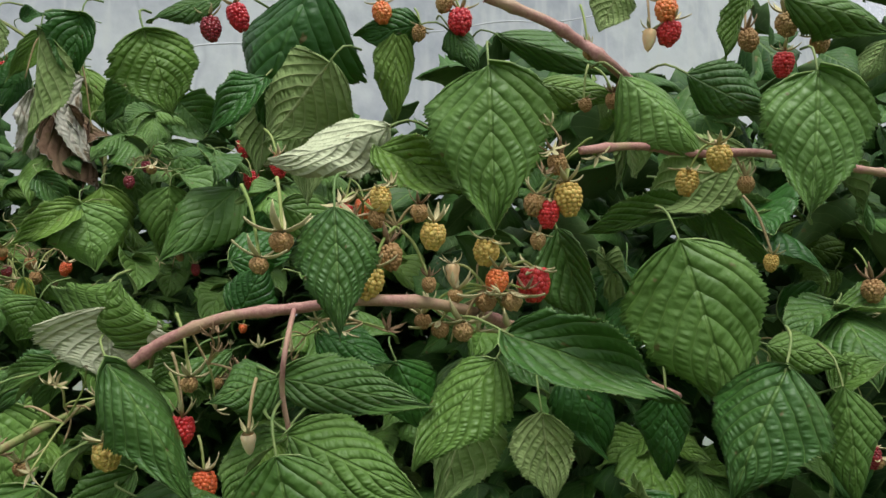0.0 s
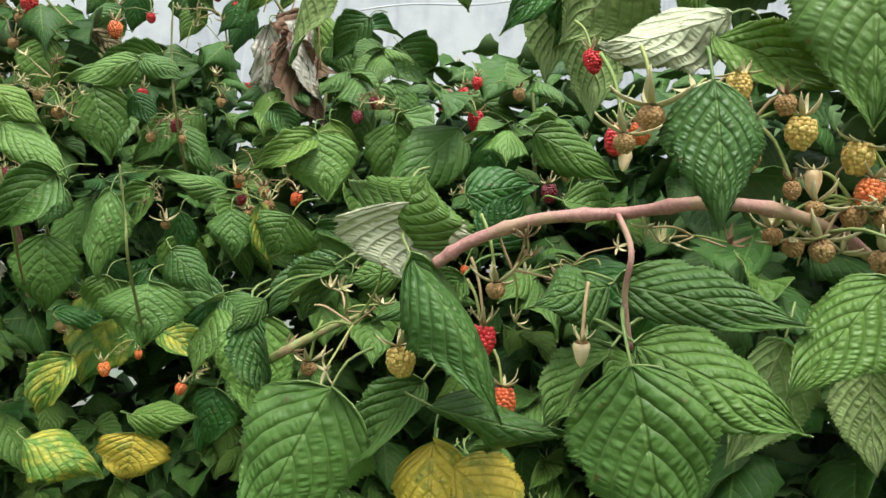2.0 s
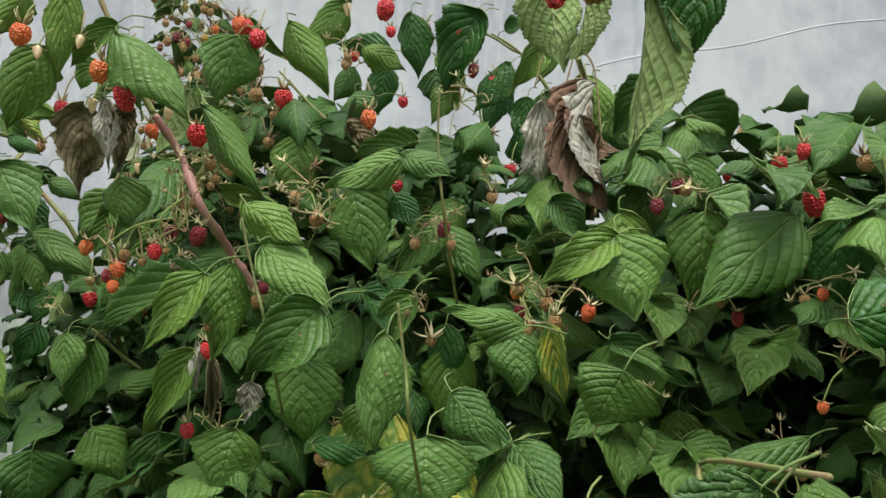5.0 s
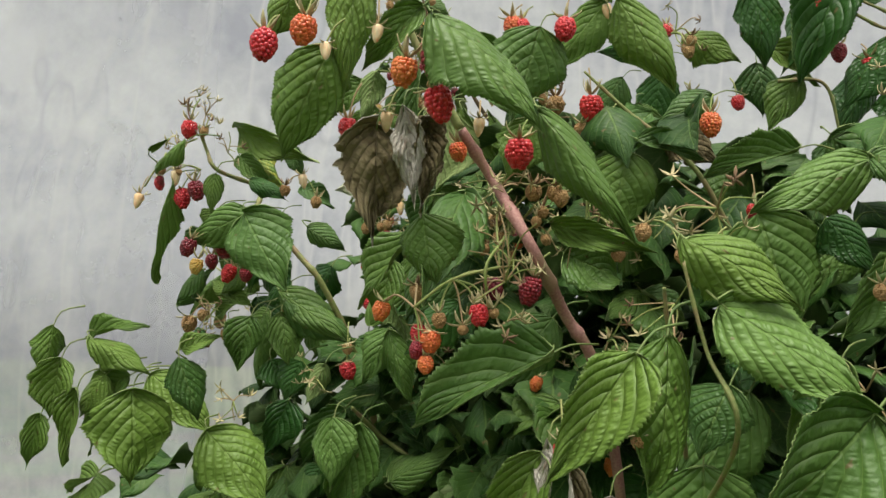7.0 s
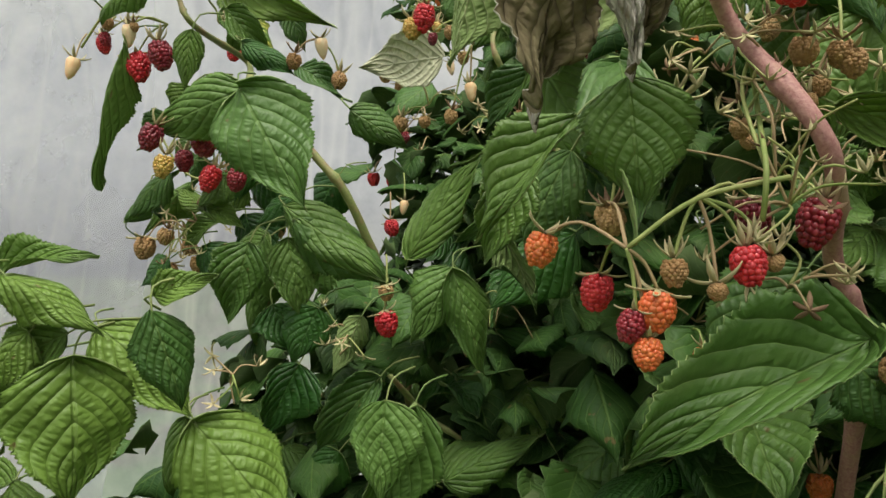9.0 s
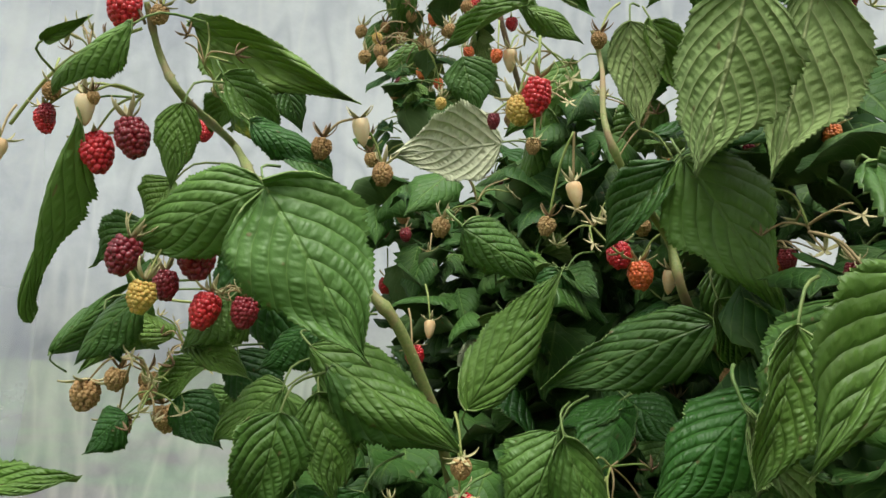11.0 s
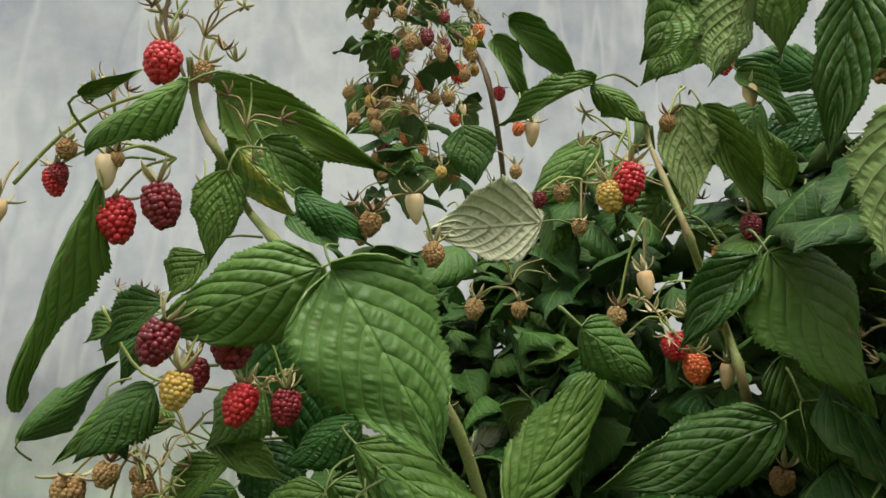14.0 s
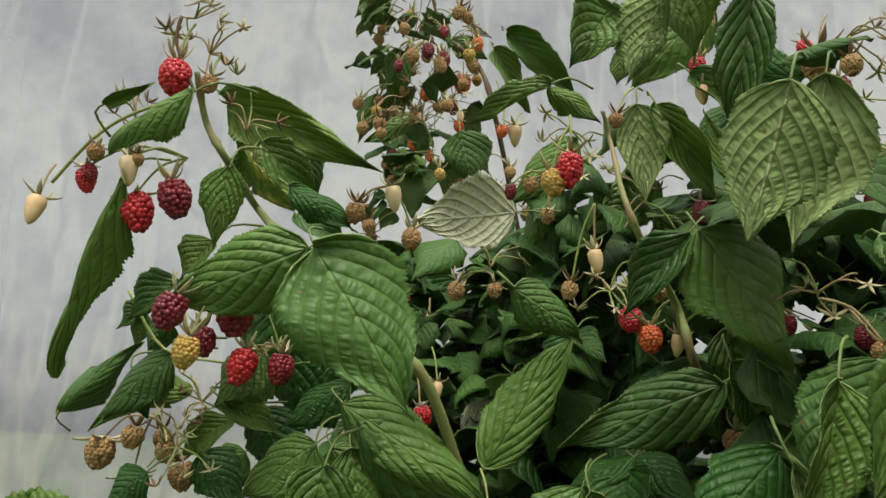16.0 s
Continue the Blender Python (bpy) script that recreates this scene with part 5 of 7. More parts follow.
leaf(cane_5, (-1.125, 0.872, 1.897), (-1.160, 0.862, 1.846), 0.042, (0.62, -0.74, -0.28), "f", 1)
leaf(cane_5, (-0.897, 1.330, 1.884), (-0.956, 1.306, 1.853), 0.048, (0.40, -0.92, -0.05), "g", 1)
leaf(cane_5, (-0.987, 1.102, 1.599), (-1.040, 1.086, 1.529), 0.062, (0.22, -0.97, 0.06), "g", 0)
leaf(cane_5, (-0.967, 1.118, 1.549), (-0.933, 1.139, 1.507), 0.054, (0.70, -0.68, 0.21), "g", 1)
leaf(cane_5, (-0.953, 1.022, 1.476), (-1.008, 1.010, 1.373), 0.045, (0.33, -0.94, -0.06), "f", 4)
leaf(cane_5, (-0.923, 1.098, 1.436), (-0.929, 1.101, 1.386), 0.033, (0.66, -0.74, -0.13), "a", 4)
leaf(cane_5, (-0.942, 1.013, 1.486), (-0.945, 1.018, 1.434), 0.025, (0.43, -0.89, -0.12), "a", 10)
leaf(cane_5, (-0.922, 1.016, 1.468), (-0.935, 1.039, 1.410), 0.019, (0.71, -0.58, -0.40), "d", 11)
leaf(cane_5, (-1.055, 1.319, 1.825), (-1.055, 1.325, 1.780), 0.048, (0.71, -0.70, -0.09), "k", 0)
leaf(cane_5, (-0.947, 1.312, 1.844), (-0.899, 1.340, 1.804), 0.056, (0.42, -0.90, -0.12), "d", 1)
leaf(cane_5, (-1.109, 1.029, 1.682), (-1.160, 1.003, 1.607), 0.038, (-0.08, -0.93, 0.37), "g", 4)
leaf(cane_5, (-1.063, 0.982, 1.689), (-1.056, 0.991, 1.624), 0.060, (0.38, -0.92, -0.08), "g", 0)
leaf(cane_5, (-1.184, 1.078, 1.622), (-1.160, 1.096, 1.571), 0.026, (-0.26, 0.94, 0.21), "g", 10)
leaf(cane_5, (-0.950, 1.032, 1.561), (-1.040, 0.958, 1.503), 0.048, (0.23, -0.76, 0.60), "g", 2)
leaf(cane_5, (-1.040, 1.323, 1.747), (-0.973, 1.365, 1.720), 0.035, (0.54, -0.84, 0.02), "f", 1)
leaf(cane_5, (-1.122, 1.471, 1.428), (-1.054, 1.514, 1.397), 0.076, (0.58, -0.79, 0.18), "k", 0)
leaf(cane_5, (-1.046, 1.513, 1.488), (-0.983, 1.554, 1.444), 0.082, (0.56, -0.83, 0.02), "k", 1)
leaf(cane_5, (-1.207, 1.250, 1.690), (-1.184, 1.268, 1.631), 0.037, (0.44, -0.89, -0.10), "g", 4)
leaf(cane_5, (-1.226, 1.222, 1.781), (-1.166, 1.240, 1.688), 0.076, (0.22, -0.90, 0.38), "l", 0)
leaf(cane_5, (-1.147, 1.133, 1.852), (-1.169, 1.147, 1.748), 0.051, (0.30, 0.95, 0.07), "g", 4)
leaf(cane_5, (-1.105, 1.324, 1.648), (-1.129, 1.329, 1.584), 0.045, (-0.14, -0.99, -0.03), "g", 1)
leaf(cane_5, (-1.096, 1.564, 1.787), (-1.050, 1.591, 1.722), 0.071, (0.08, -0.94, -0.33), "k", 0)
leaf(cane_5, (-1.224, 1.117, 1.942), (-1.226, 1.135, 1.874), 0.049, (-0.47, -0.86, -0.22), "f", 0)
leaf(cane_5, (-1.187, 1.118, 1.905), (-1.202, 1.137, 1.817), 0.033, (-0.05, -0.98, -0.21), "g", 4)
leaf(cane_5, (-1.178, 1.020, 1.798), (-1.199, 1.032, 1.725), 0.053, (0.16, 0.98, 0.11), "g", 4)
leaf(cane_5, (-1.136, 1.089, 1.673), (-1.174, 1.095, 1.600), 0.059, (-0.30, -0.95, 0.08), "g", 0)
leaf(cane_5, (-0.975, 1.247, 1.693), (-0.947, 1.272, 1.672), 0.061, (0.67, -0.74, 0.03), "g", 5)
leaf(cane_5, (-1.006, 1.275, 1.823), (-1.023, 1.269, 1.733), 0.077, (0.55, -0.83, -0.05), "g", 0)
leaf(cane_5, (-0.973, 1.066, 1.688), (-0.892, 1.109, 1.662), 0.028, (0.39, -0.89, -0.23), "f", 2)
leaf(cane_5, (-1.006, 1.159, 1.673), (-0.958, 1.201, 1.648), 0.057, (0.64, -0.76, -0.02), "g", 2)
leaf(cane_5, (-1.054, 1.170, 1.831), (-1.078, 1.157, 1.768), 0.061, (0.60, -0.80, -0.05), "f", 1)
leaf(cane_5, (-1.162, 1.060, 1.661), (-1.177, 1.053, 1.595), 0.038, (0.57, -0.82, -0.05), "g", 4)
leaf(cane_5, (-1.180, 1.215, 1.629), (-1.235, 1.177, 1.569), 0.057, (0.32, -0.90, 0.30), "k", 1)
leaf(cane_5, (-0.906, 1.147, 1.569), (-0.945, 1.118, 1.534), 0.051, (0.44, -0.87, 0.22), "g", 1)
leaf(cane_5, (-1.092, 1.287, 1.640), (-1.061, 1.316, 1.592), 0.057, (0.69, -0.73, -0.00), "k", 0)
berry(cane_5, (-1.009, 0.923, 1.786), 0.0260, "r", (-1.020, 0.935, 1.816))
berry(cane_5, (-1.034, 0.912, 1.814), 0.0248, "o", (-1.043, 0.924, 1.844))
berry(cane_5, (-1.005, 0.919, 1.826), 0.0273, "k", (-1.004, 0.931, 1.853))
berry(cane_5, (-0.991, 1.036, 1.766), 0.0285, "r", (-0.987, 1.048, 1.791))
berry(cane_5, (-1.013, 1.169, 1.945), 0.0259, "r", (-1.013, 1.181, 1.984))
berry(cane_5, (-1.017, 1.244, 1.880), 0.0291, "r", (-1.026, 1.256, 1.920))
berry(cane_5, (-0.931, 1.019, 1.486), 0.0207, "r", (-0.940, 1.031, 1.522))
berry(cane_5, (-0.976, 1.044, 1.382), 0.0185, "r", (-0.985, 1.056, 1.422))
berry(cane_5, (-0.973, 1.037, 1.632), 0.0219, "k", (-0.963, 1.049, 1.656))
berry(cane_5, (-1.045, 1.008, 1.763), 0.0180, "o", (-1.047, 1.020, 1.785))
berry(cane_5, (-1.116, 0.928, 1.775), 0.0188, "r", (-1.112, 0.940, 1.814))
berry(cane_5, (-1.103, 0.854, 1.846), 0.0243, "o", (-1.101, 0.866, 1.876))
berry(cane_5, (-1.138, 0.839, 1.834), 0.0257, "r", (-1.137, 0.851, 1.854))
berry(cane_5, (-1.088, 0.865, 1.821), 0.0172, "w", (-1.078, 0.877, 1.847))
berry(cane_5, (-1.081, 0.944, 1.781), 0.0204, "w", (-1.072, 0.956, 1.811))
berry(cane_5, (-1.024, 1.015, 1.786), 0.0191, "w", (-1.032, 1.027, 1.809))
berry(cane_5, (-1.010, 1.437, 2.009), 0.0168, "r", (-1.013, 1.449, 2.029))
berry(cane_5, (-1.055, 1.225, 1.877), 0.0236, "n", (-1.062, 1.237, 1.901))
berry(cane_5, (-1.006, 1.256, 1.834), 0.0200, "n", (-0.994, 1.268, 1.873))
berry(cane_5, (-1.037, 1.245, 1.803), 0.0182, "n", (-1.046, 1.257, 1.838))
berry(cane_5, (-1.029, 1.243, 1.846), 0.0182, "n", (-1.027, 1.255, 1.878))
berry(cane_5, (-0.971, 1.069, 1.725), 0.0152, "n", (-0.974, 1.081, 1.754))
berry(cane_5, (-1.071, 0.989, 1.621), 0.0161, "n", (-1.069, 1.001, 1.659))
berry(cane_5, (-1.055, 0.896, 1.842), 0.0175, "w", (-1.067, 0.908, 1.879))
berry(cane_5, (-0.940, 1.376, 1.910), 0.0248, "w", (-0.952, 1.388, 1.930))
berry(cane_5, (-1.038, 0.969, 1.578), 0.0190, "o", (-1.053, 0.963, 1.598))
berry(cane_5, (-1.084, 1.013, 1.587), 0.0194, "r", (-1.053, 0.963, 1.598))
berry(cane_5, (-1.102, 0.976, 1.606), 0.0178, "o", (-1.053, 0.963, 1.598))
berry(cane_5, (-1.073, 0.991, 1.624), 0.0166, "n", (-1.053, 0.963, 1.598))
berry(cane_5, (-1.003, 0.990, 1.602), 0.0179, "r", (-1.024, 0.980, 1.625))
berry(cane_5, (-1.032, 0.971, 1.594), 0.0138, "n", (-1.024, 0.980, 1.625))
berry(cane_5, (-1.047, 0.964, 1.568), 0.0144, "k", (-1.053, 0.963, 1.598))
berry(cane_5, (-1.042, 0.968, 1.555), 0.0150, "o", (-1.053, 0.963, 1.598))
berry(cane_5, (-1.007, 1.017, 1.630), 0.0186, "k", (-1.024, 0.980, 1.625))
berry(cane_5, (-0.988, 1.061, 1.726), 0.0174, "n", (-0.969, 1.076, 1.731))
berry(cane_5, (-0.966, 1.074, 1.720), 0.0161, "n", (-0.969, 1.076, 1.731))
berry(cane_5, (-1.018, 1.046, 1.679), 0.0134, "n", (-0.969, 1.076, 1.731))
berry(cane_5, (-0.981, 1.067, 1.704), 0.0120, "n", (-0.969, 1.076, 1.731))
berry(cane_5, (-0.986, 1.064, 1.694), 0.0114, "n", (-0.969, 1.076, 1.731))
berry(cane_5, (-0.992, 1.256, 1.454), 0.0197, "o", (-1.004, 1.268, 1.488))
berry(cane_5, (-1.014, 0.984, 1.583), 0.0107, "c", (-1.024, 0.980, 1.625))
berry(cane_5, (-0.991, 0.997, 1.599), 0.0107, "c", (-1.024, 0.980, 1.625))
berry(cane_5, (-1.128, 1.312, 1.955), 0.0269, "n", (-1.118, 1.324, 1.995))
berry(cane_5, (-1.053, 1.556, 1.906), 0.0239, "k", (-1.052, 1.568, 1.941))
berry(cane_5, (-1.171, 1.306, 2.040), 0.0278, "o", (-1.161, 1.318, 2.063))
berry(cane_5, (-1.157, 1.310, 2.035), 0.0232, "r", (-1.146, 1.322, 2.058))
stem(cane_5, "cane", [(-1.102, 0.935, 1.945), (-1.072, 0.965, 1.862), (-1.041, 1.006, 1.776)], .0024, .0048, CANE_GREEN)
stem(cane_5, "cane", [(-1.040, 1.007, 1.775), (-1.023, 1.042, 1.728), (-0.972, 1.032, 1.658), (-0.974, 1.099, 1.605), (-0.960, 1.136, 1.558), (-0.973, 1.226, 1.447), (-1.004, 1.330, 1.261)], .0050, .0062, CANE_RED)
stem(cane_5, "cane", [(-1.022, 1.236, 1.908), (-0.979, 1.263, 1.859), (-0.905, 1.299, 1.781), (-0.866, 1.374, 1.657)], .0015, .004, CANE_GREEN)
stem(cane_5, "stalk", [(-0.985, 0.998, 1.637), (-1.023, 0.976, 1.624), (-1.051, 0.959, 1.598)], .0014, .0012, STALK)
stem(cane_5, "stalk", [(-1.015, 1.045, 1.718), (-1.010, 1.050, 1.682), (-0.995, 0.991, 1.640), (-0.996, 0.993, 1.615)], .0016, .0014, STALK)
stem(cane_5, "stalk", [(-1.012, 1.042, 1.717), (-1.017, 1.040, 1.691), (-0.998, 1.017, 1.642)], .0012, .0012, STALK)
spray(cane_5, (-0.997, 1.022, 1.637), 10, .05, 7)
spray(cane_5, (-1.071, 1.221, 1.839), 8, .045, 8)
spray(cane_5, (-0.985, 0.994, 1.578), 7, .04, 10)
spray(cane_5, (-0.948, 1.058, 1.369), 8, .04, 11)
spray(cane_5, (-0.987, 0.998, 1.619), 10, .045, 12)
spray(cane_5, (-1.003, 1.054, 1.689), 9, .045, 13)
spray(cane_5, (-1.022, 1.040, 1.719), 7, .04, 14)

cane_6 = plant_at(-1.35, 1.50, "raspberry cane deep in the row, many leaves in shade-darkened green")
leaf(cane_6, (-1.339, 1.283, 1.394), (-1.265, 1.314, 1.422), 0.056, (0.19, -0.86, 0.47), "g", 0)
leaf(cane_6, (-1.201, 1.235, 1.334), (-1.211, 1.243, 1.232), 0.098, (0.85, -0.52, -0.13), "g", 0)
leaf(cane_6, (-1.311, 1.188, 1.473), (-1.347, 1.187, 1.351), 0.063, (0.77, -0.60, -0.22), "g", 4)
leaf(cane_6, (-1.275, 1.167, 1.340), (-1.231, 1.198, 1.262), 0.082, (0.84, -0.47, 0.28), "g", 1)
leaf(cane_6, (-1.270, 1.061, 1.316), (-1.279, 1.067, 1.232), 0.102, (0.81, -0.57, -0.14), "g", 0)
leaf(cane_6, (-1.472, 1.105, 1.749), (-1.404, 1.124, 1.646), 0.091, (0.49, -0.85, 0.17), "l", 0)
leaf(cane_6, (-1.469, 1.192, 1.636), (-1.380, 1.238, 1.584), 0.061, (0.58, -0.73, 0.36), "g", 1)
leaf(cane_6, (-1.474, 1.188, 1.617), (-1.454, 1.193, 1.545), 0.052, (0.75, -0.64, 0.16), "g", 5)
leaf(cane_6, (-1.312, 1.240, 1.598), (-1.334, 1.220, 1.529), 0.052, (0.66, -0.75, 0.01), "l", 1)
leaf(cane_6, (-1.305, 1.230, 1.593), (-1.276, 1.242, 1.509), 0.045, (0.47, -0.88, 0.04), "g", 3)
leaf(cane_6, (-1.402, 1.018, 1.462), (-1.331, 1.054, 1.387), 0.081, (0.70, -0.61, 0.37), "f", 0)
leaf(cane_6, (-1.300, 1.126, 1.482), (-1.298, 1.121, 1.399), 0.061, (0.31, -0.95, 0.06), "l", 0)
leaf(cane_6, (-1.320, 1.265, 1.391), (-1.244, 1.307, 1.443), 0.042, (0.15, -0.86, 0.48), "g", 0)
leaf(cane_6, (-1.384, 1.236, 1.486), (-1.435, 1.210, 1.412), 0.038, (0.33, -0.94, 0.10), "g", 2)
leaf(cane_6, (-1.174, 1.334, 1.439), (-1.234, 1.302, 1.377), 0.069, (-0.10, -0.84, 0.54), "g", 0)
leaf(cane_6, (-1.316, 1.347, 1.538), (-1.221, 1.404, 1.533), 0.040, (0.42, -0.64, 0.64), "k", 1)
leaf(cane_6, (-1.387, 1.321, 1.832), (-1.472, 1.297, 1.821), 0.065, (-0.28, 0.94, 0.19), "p", 5)
leaf(cane_6, (-1.456, 1.273, 1.398), (-1.486, 1.258, 1.348), 0.050, (0.30, -0.95, 0.10), "k", 1)
leaf(cane_6, (-1.361, 1.168, 1.547), (-1.381, 1.159, 1.494), 0.027, (-0.52, 0.85, 0.06), "g", 4)
leaf(cane_6, (-1.260, 1.444, 1.468), (-1.302, 1.421, 1.426), 0.060, (0.16, -0.92, 0.35), "k", 0)
leaf(cane_6, (-1.477, 1.435, 1.401), (-1.451, 1.456, 1.318), 0.059, (0.87, -0.48, 0.15), "k", 0)
leaf(cane_6, (-1.342, 1.377, 1.728), (-1.363, 1.367, 1.688), 0.040, (0.47, -0.88, -0.03), "k", 1)
leaf(cane_6, (-1.484, 1.190, 1.650), (-1.381, 1.222, 1.585), 0.051, (0.45, -0.84, 0.29), "g", 0)
leaf(cane_6, (-1.402, 1.301, 1.607), (-1.334, 1.320, 1.720), 0.051, (0.20, -0.98, 0.05), "g", 0)
leaf(cane_6, (-1.214, 1.310, 1.679), (-1.331, 1.286, 1.629), 0.055, (0.17, -0.98, 0.09), "g", 0)
leaf(cane_6, (-1.232, 1.229, 1.781), (-1.280, 1.227, 1.722), 0.033, (-0.01, -1.00, 0.05), "g", 4)
leaf(cane_6, (-1.396, 1.468, 1.825), (-1.399, 1.489, 1.712), 0.062, (0.07, -0.98, -0.19), "g", 5)
leaf(cane_6, (-1.350, 1.439, 1.945), (-1.419, 1.431, 1.882), 0.055, (0.06, -1.00, 0.06), "g", 1)
leaf(cane_6, (-1.380, 1.439, 1.900), (-1.403, 1.448, 1.820), 0.046, (-0.12, -0.99, -0.07), "g", 3)
leaf(cane_6, (-1.276, 1.312, 1.924), (-1.272, 1.329, 1.841), 0.043, (-0.20, 0.96, 0.19), "g", 0)
leaf(cane_6, (-1.260, 1.317, 1.924), (-1.210, 1.348, 1.838), 0.031, (0.05, -0.95, -0.32), "f", 2)
leaf(cane_6, (-1.334, 1.219, 1.906), (-1.396, 1.207, 1.877), 0.023, (0.09, -0.97, 0.22), "f", 2)
leaf(cane_6, (-1.336, 1.219, 1.903), (-1.299, 1.235, 1.880), 0.021, (0.35, -0.93, -0.07), "f", 1)
leaf(cane_6, (-1.525, 1.566, 2.023), (-1.511, 1.583, 1.958), 0.066, (0.39, -0.91, -0.15), "g", 0)
leaf(cane_6, (-1.162, 1.359, 1.939), (-1.211, 1.354, 1.888), 0.048, (0.05, -1.00, 0.03), "k", 0)
leaf(cane_6, (-1.231, 1.334, 1.959), (-1.185, 1.357, 1.916), 0.031, (0.45, -0.89, 0.03), "g", 2)
leaf(cane_6, (-1.285, 1.315, 1.978), (-1.295, 1.317, 1.951), 0.029, (-0.21, -0.98, -0.02), "f", 1)
leaf(cane_6, (-1.416, 1.426, 1.577), (-1.253, 1.474, 1.578), 0.061, (0.22, -0.76, 0.61), "g", 1)
leaf(cane_6, (-1.198, 1.483, 1.617), (-1.163, 1.504, 1.560), 0.060, (-0.08, 0.95, 0.31), "g", 0)
leaf(cane_6, (-1.156, 1.392, 1.671), (-1.149, 1.409, 1.598), 0.058, (0.11, -0.97, -0.21), "g", 1)
leaf(cane_6, (-1.208, 1.328, 1.727), (-1.188, 1.349, 1.649), 0.046, (-0.11, -0.95, -0.29), "g", 4)
leaf(cane_6, (-1.473, 1.461, 1.637), (-1.441, 1.463, 1.673), 0.035, (-0.11, 0.99, 0.03), "p", 4)
leaf(cane_6, (-1.329, 1.551, 1.776), (-1.387, 1.541, 1.739), 0.050, (0.07, -0.99, 0.16), "g", 2)
leaf(cane_6, (-1.480, 1.675, 1.725), (-1.549, 1.666, 1.667), 0.052, (0.17, -0.98, -0.05), "k", 1)
leaf(cane_6, (-1.341, 1.611, 1.721), (-1.379, 1.610, 1.670), 0.060, (0.09, -0.99, -0.04), "k", 0)
leaf(cane_6, (-1.272, 1.488, 1.909), (-1.333, 1.478, 1.868), 0.059, (0.27, -0.95, -0.17), "g", 0)
leaf(cane_6, (-1.210, 1.700, 2.238), (-1.315, 1.699, 2.128), 0.086, (0.11, -0.99, -0.08), "f", 0)
leaf(cane_6, (-1.095, 1.715, 2.119), (-1.210, 1.677, 2.129), 0.056, (0.24, -0.83, -0.50), "k", 0)
leaf(cane_6, (-1.227, 1.692, 2.250), (-1.191, 1.696, 2.273), 0.047, (0.21, -0.97, -0.12), "f", 1)
leaf(cane_6, (-1.500, 1.699, 2.235), (-1.406, 1.753, 2.148), 0.045, (0.22, -0.92, -0.32), "g", 4)
leaf(cane_6, (-1.196, 1.351, 1.862), (-1.219, 1.328, 1.916), 0.025, (0.19, -0.93, -0.30), "f", 4)
leaf(cane_6, (-1.238, 1.102, 1.905), (-1.263, 1.107, 1.850), 0.033, (-0.41, 0.87, 0.28), "g", 4)
leaf(cane_6, (-1.240, 1.634, 1.856), (-1.194, 1.672, 1.773), 0.073, (-0.04, -0.90, -0.43), "k", 0)
leaf(cane_6, (-1.107, 1.721, 2.086), (-1.136, 1.738, 1.989), 0.081, (0.03, -0.98, -0.19), "k", 0)
leaf(cane_6, (-1.174, 1.700, 2.083), (-1.230, 1.701, 2.019), 0.067, (0.04, -1.00, -0.05), "g", 1)
leaf(cane_6, (-1.116, 1.648, 1.948), (-1.179, 1.646, 1.884), 0.073, (-0.21, -0.95, 0.23), "k", 2)
leaf(cane_6, (-1.360, 1.564, 1.783), (-1.334, 1.594, 1.704), 0.069, (0.36, -0.90, -0.22), "k", 0)
leaf(cane_6, (-1.451, 1.679, 1.851), (-1.480, 1.689, 1.782), 0.067, (0.16, -0.96, -0.21), "g", 2)
leaf(cane_6, (-1.101, 1.587, 1.987), (-1.093, 1.614, 1.900), 0.057, (0.12, -0.95, -0.28), "g", 0)
leaf(cane_6, (-1.391, 0.961, 1.547), (-1.373, 0.982, 1.481), 0.046, (0.88, -0.46, 0.10), "g", 1)
leaf(cane_6, (-1.405, 0.975, 1.556), (-1.373, 0.999, 1.573), 0.026, (0.48, -0.83, 0.29), "f", 2)
leaf(cane_6, (-1.442, 1.204, 1.550), (-1.461, 1.193, 1.494), 0.052, (0.52, -0.85, -0.02), "k", 0)
leaf(cane_6, (-1.274, 1.115, 1.905), (-1.295, 1.101, 1.863), 0.038, (0.47, -0.88, 0.04), "g", 2)
leaf(cane_6, (-1.328, 1.088, 1.714), (-1.294, 1.118, 1.690), 0.031, (0.65, -0.76, -0.03), "g", 1)
berry(cane_6, (-1.379, 1.229, 1.551), 0.0234, "r", (-1.386, 1.241, 1.584))
berry(cane_6, (-1.378, 1.228, 1.576), 0.0164, "n", (-1.389, 1.240, 1.607))
berry(cane_6, (-1.501, 1.403, 1.660), 0.0194, "r", (-1.512, 1.415, 1.697))
berry(cane_6, (-1.486, 1.410, 1.684), 0.0191, "w", (-1.498, 1.422, 1.722))
berry(cane_6, (-1.455, 1.194, 1.820), 0.0223, "w", (-1.459, 1.195, 1.821))
berry(cane_6, (-1.446, 1.218, 1.790), 0.0171, "n", (-1.459, 1.195, 1.821))
berry(cane_6, (-1.307, 1.158, 1.822), 0.0201, "r", (-1.310, 1.170, 1.856))
berry(cane_6, (-1.320, 1.157, 1.810), 0.0180, "y", (-1.309, 1.169, 1.849))
berry(cane_6, (-1.303, 1.237, 1.772), 0.0196, "w", (-1.302, 1.233, 1.809))
berry(cane_6, (-1.286, 1.315, 1.740), 0.0200, "r", (-1.296, 1.327, 1.761))
berry(cane_6, (-1.270, 1.323, 1.726), 0.0209, "o", (-1.250, 1.319, 1.750))
berry(cane_6, (-1.246, 1.324, 1.720), 0.0203, "w", (-1.250, 1.319, 1.750))
berry(cane_6, (-1.414, 1.420, 1.960), 0.0248, "w", (-1.410, 1.432, 1.980))
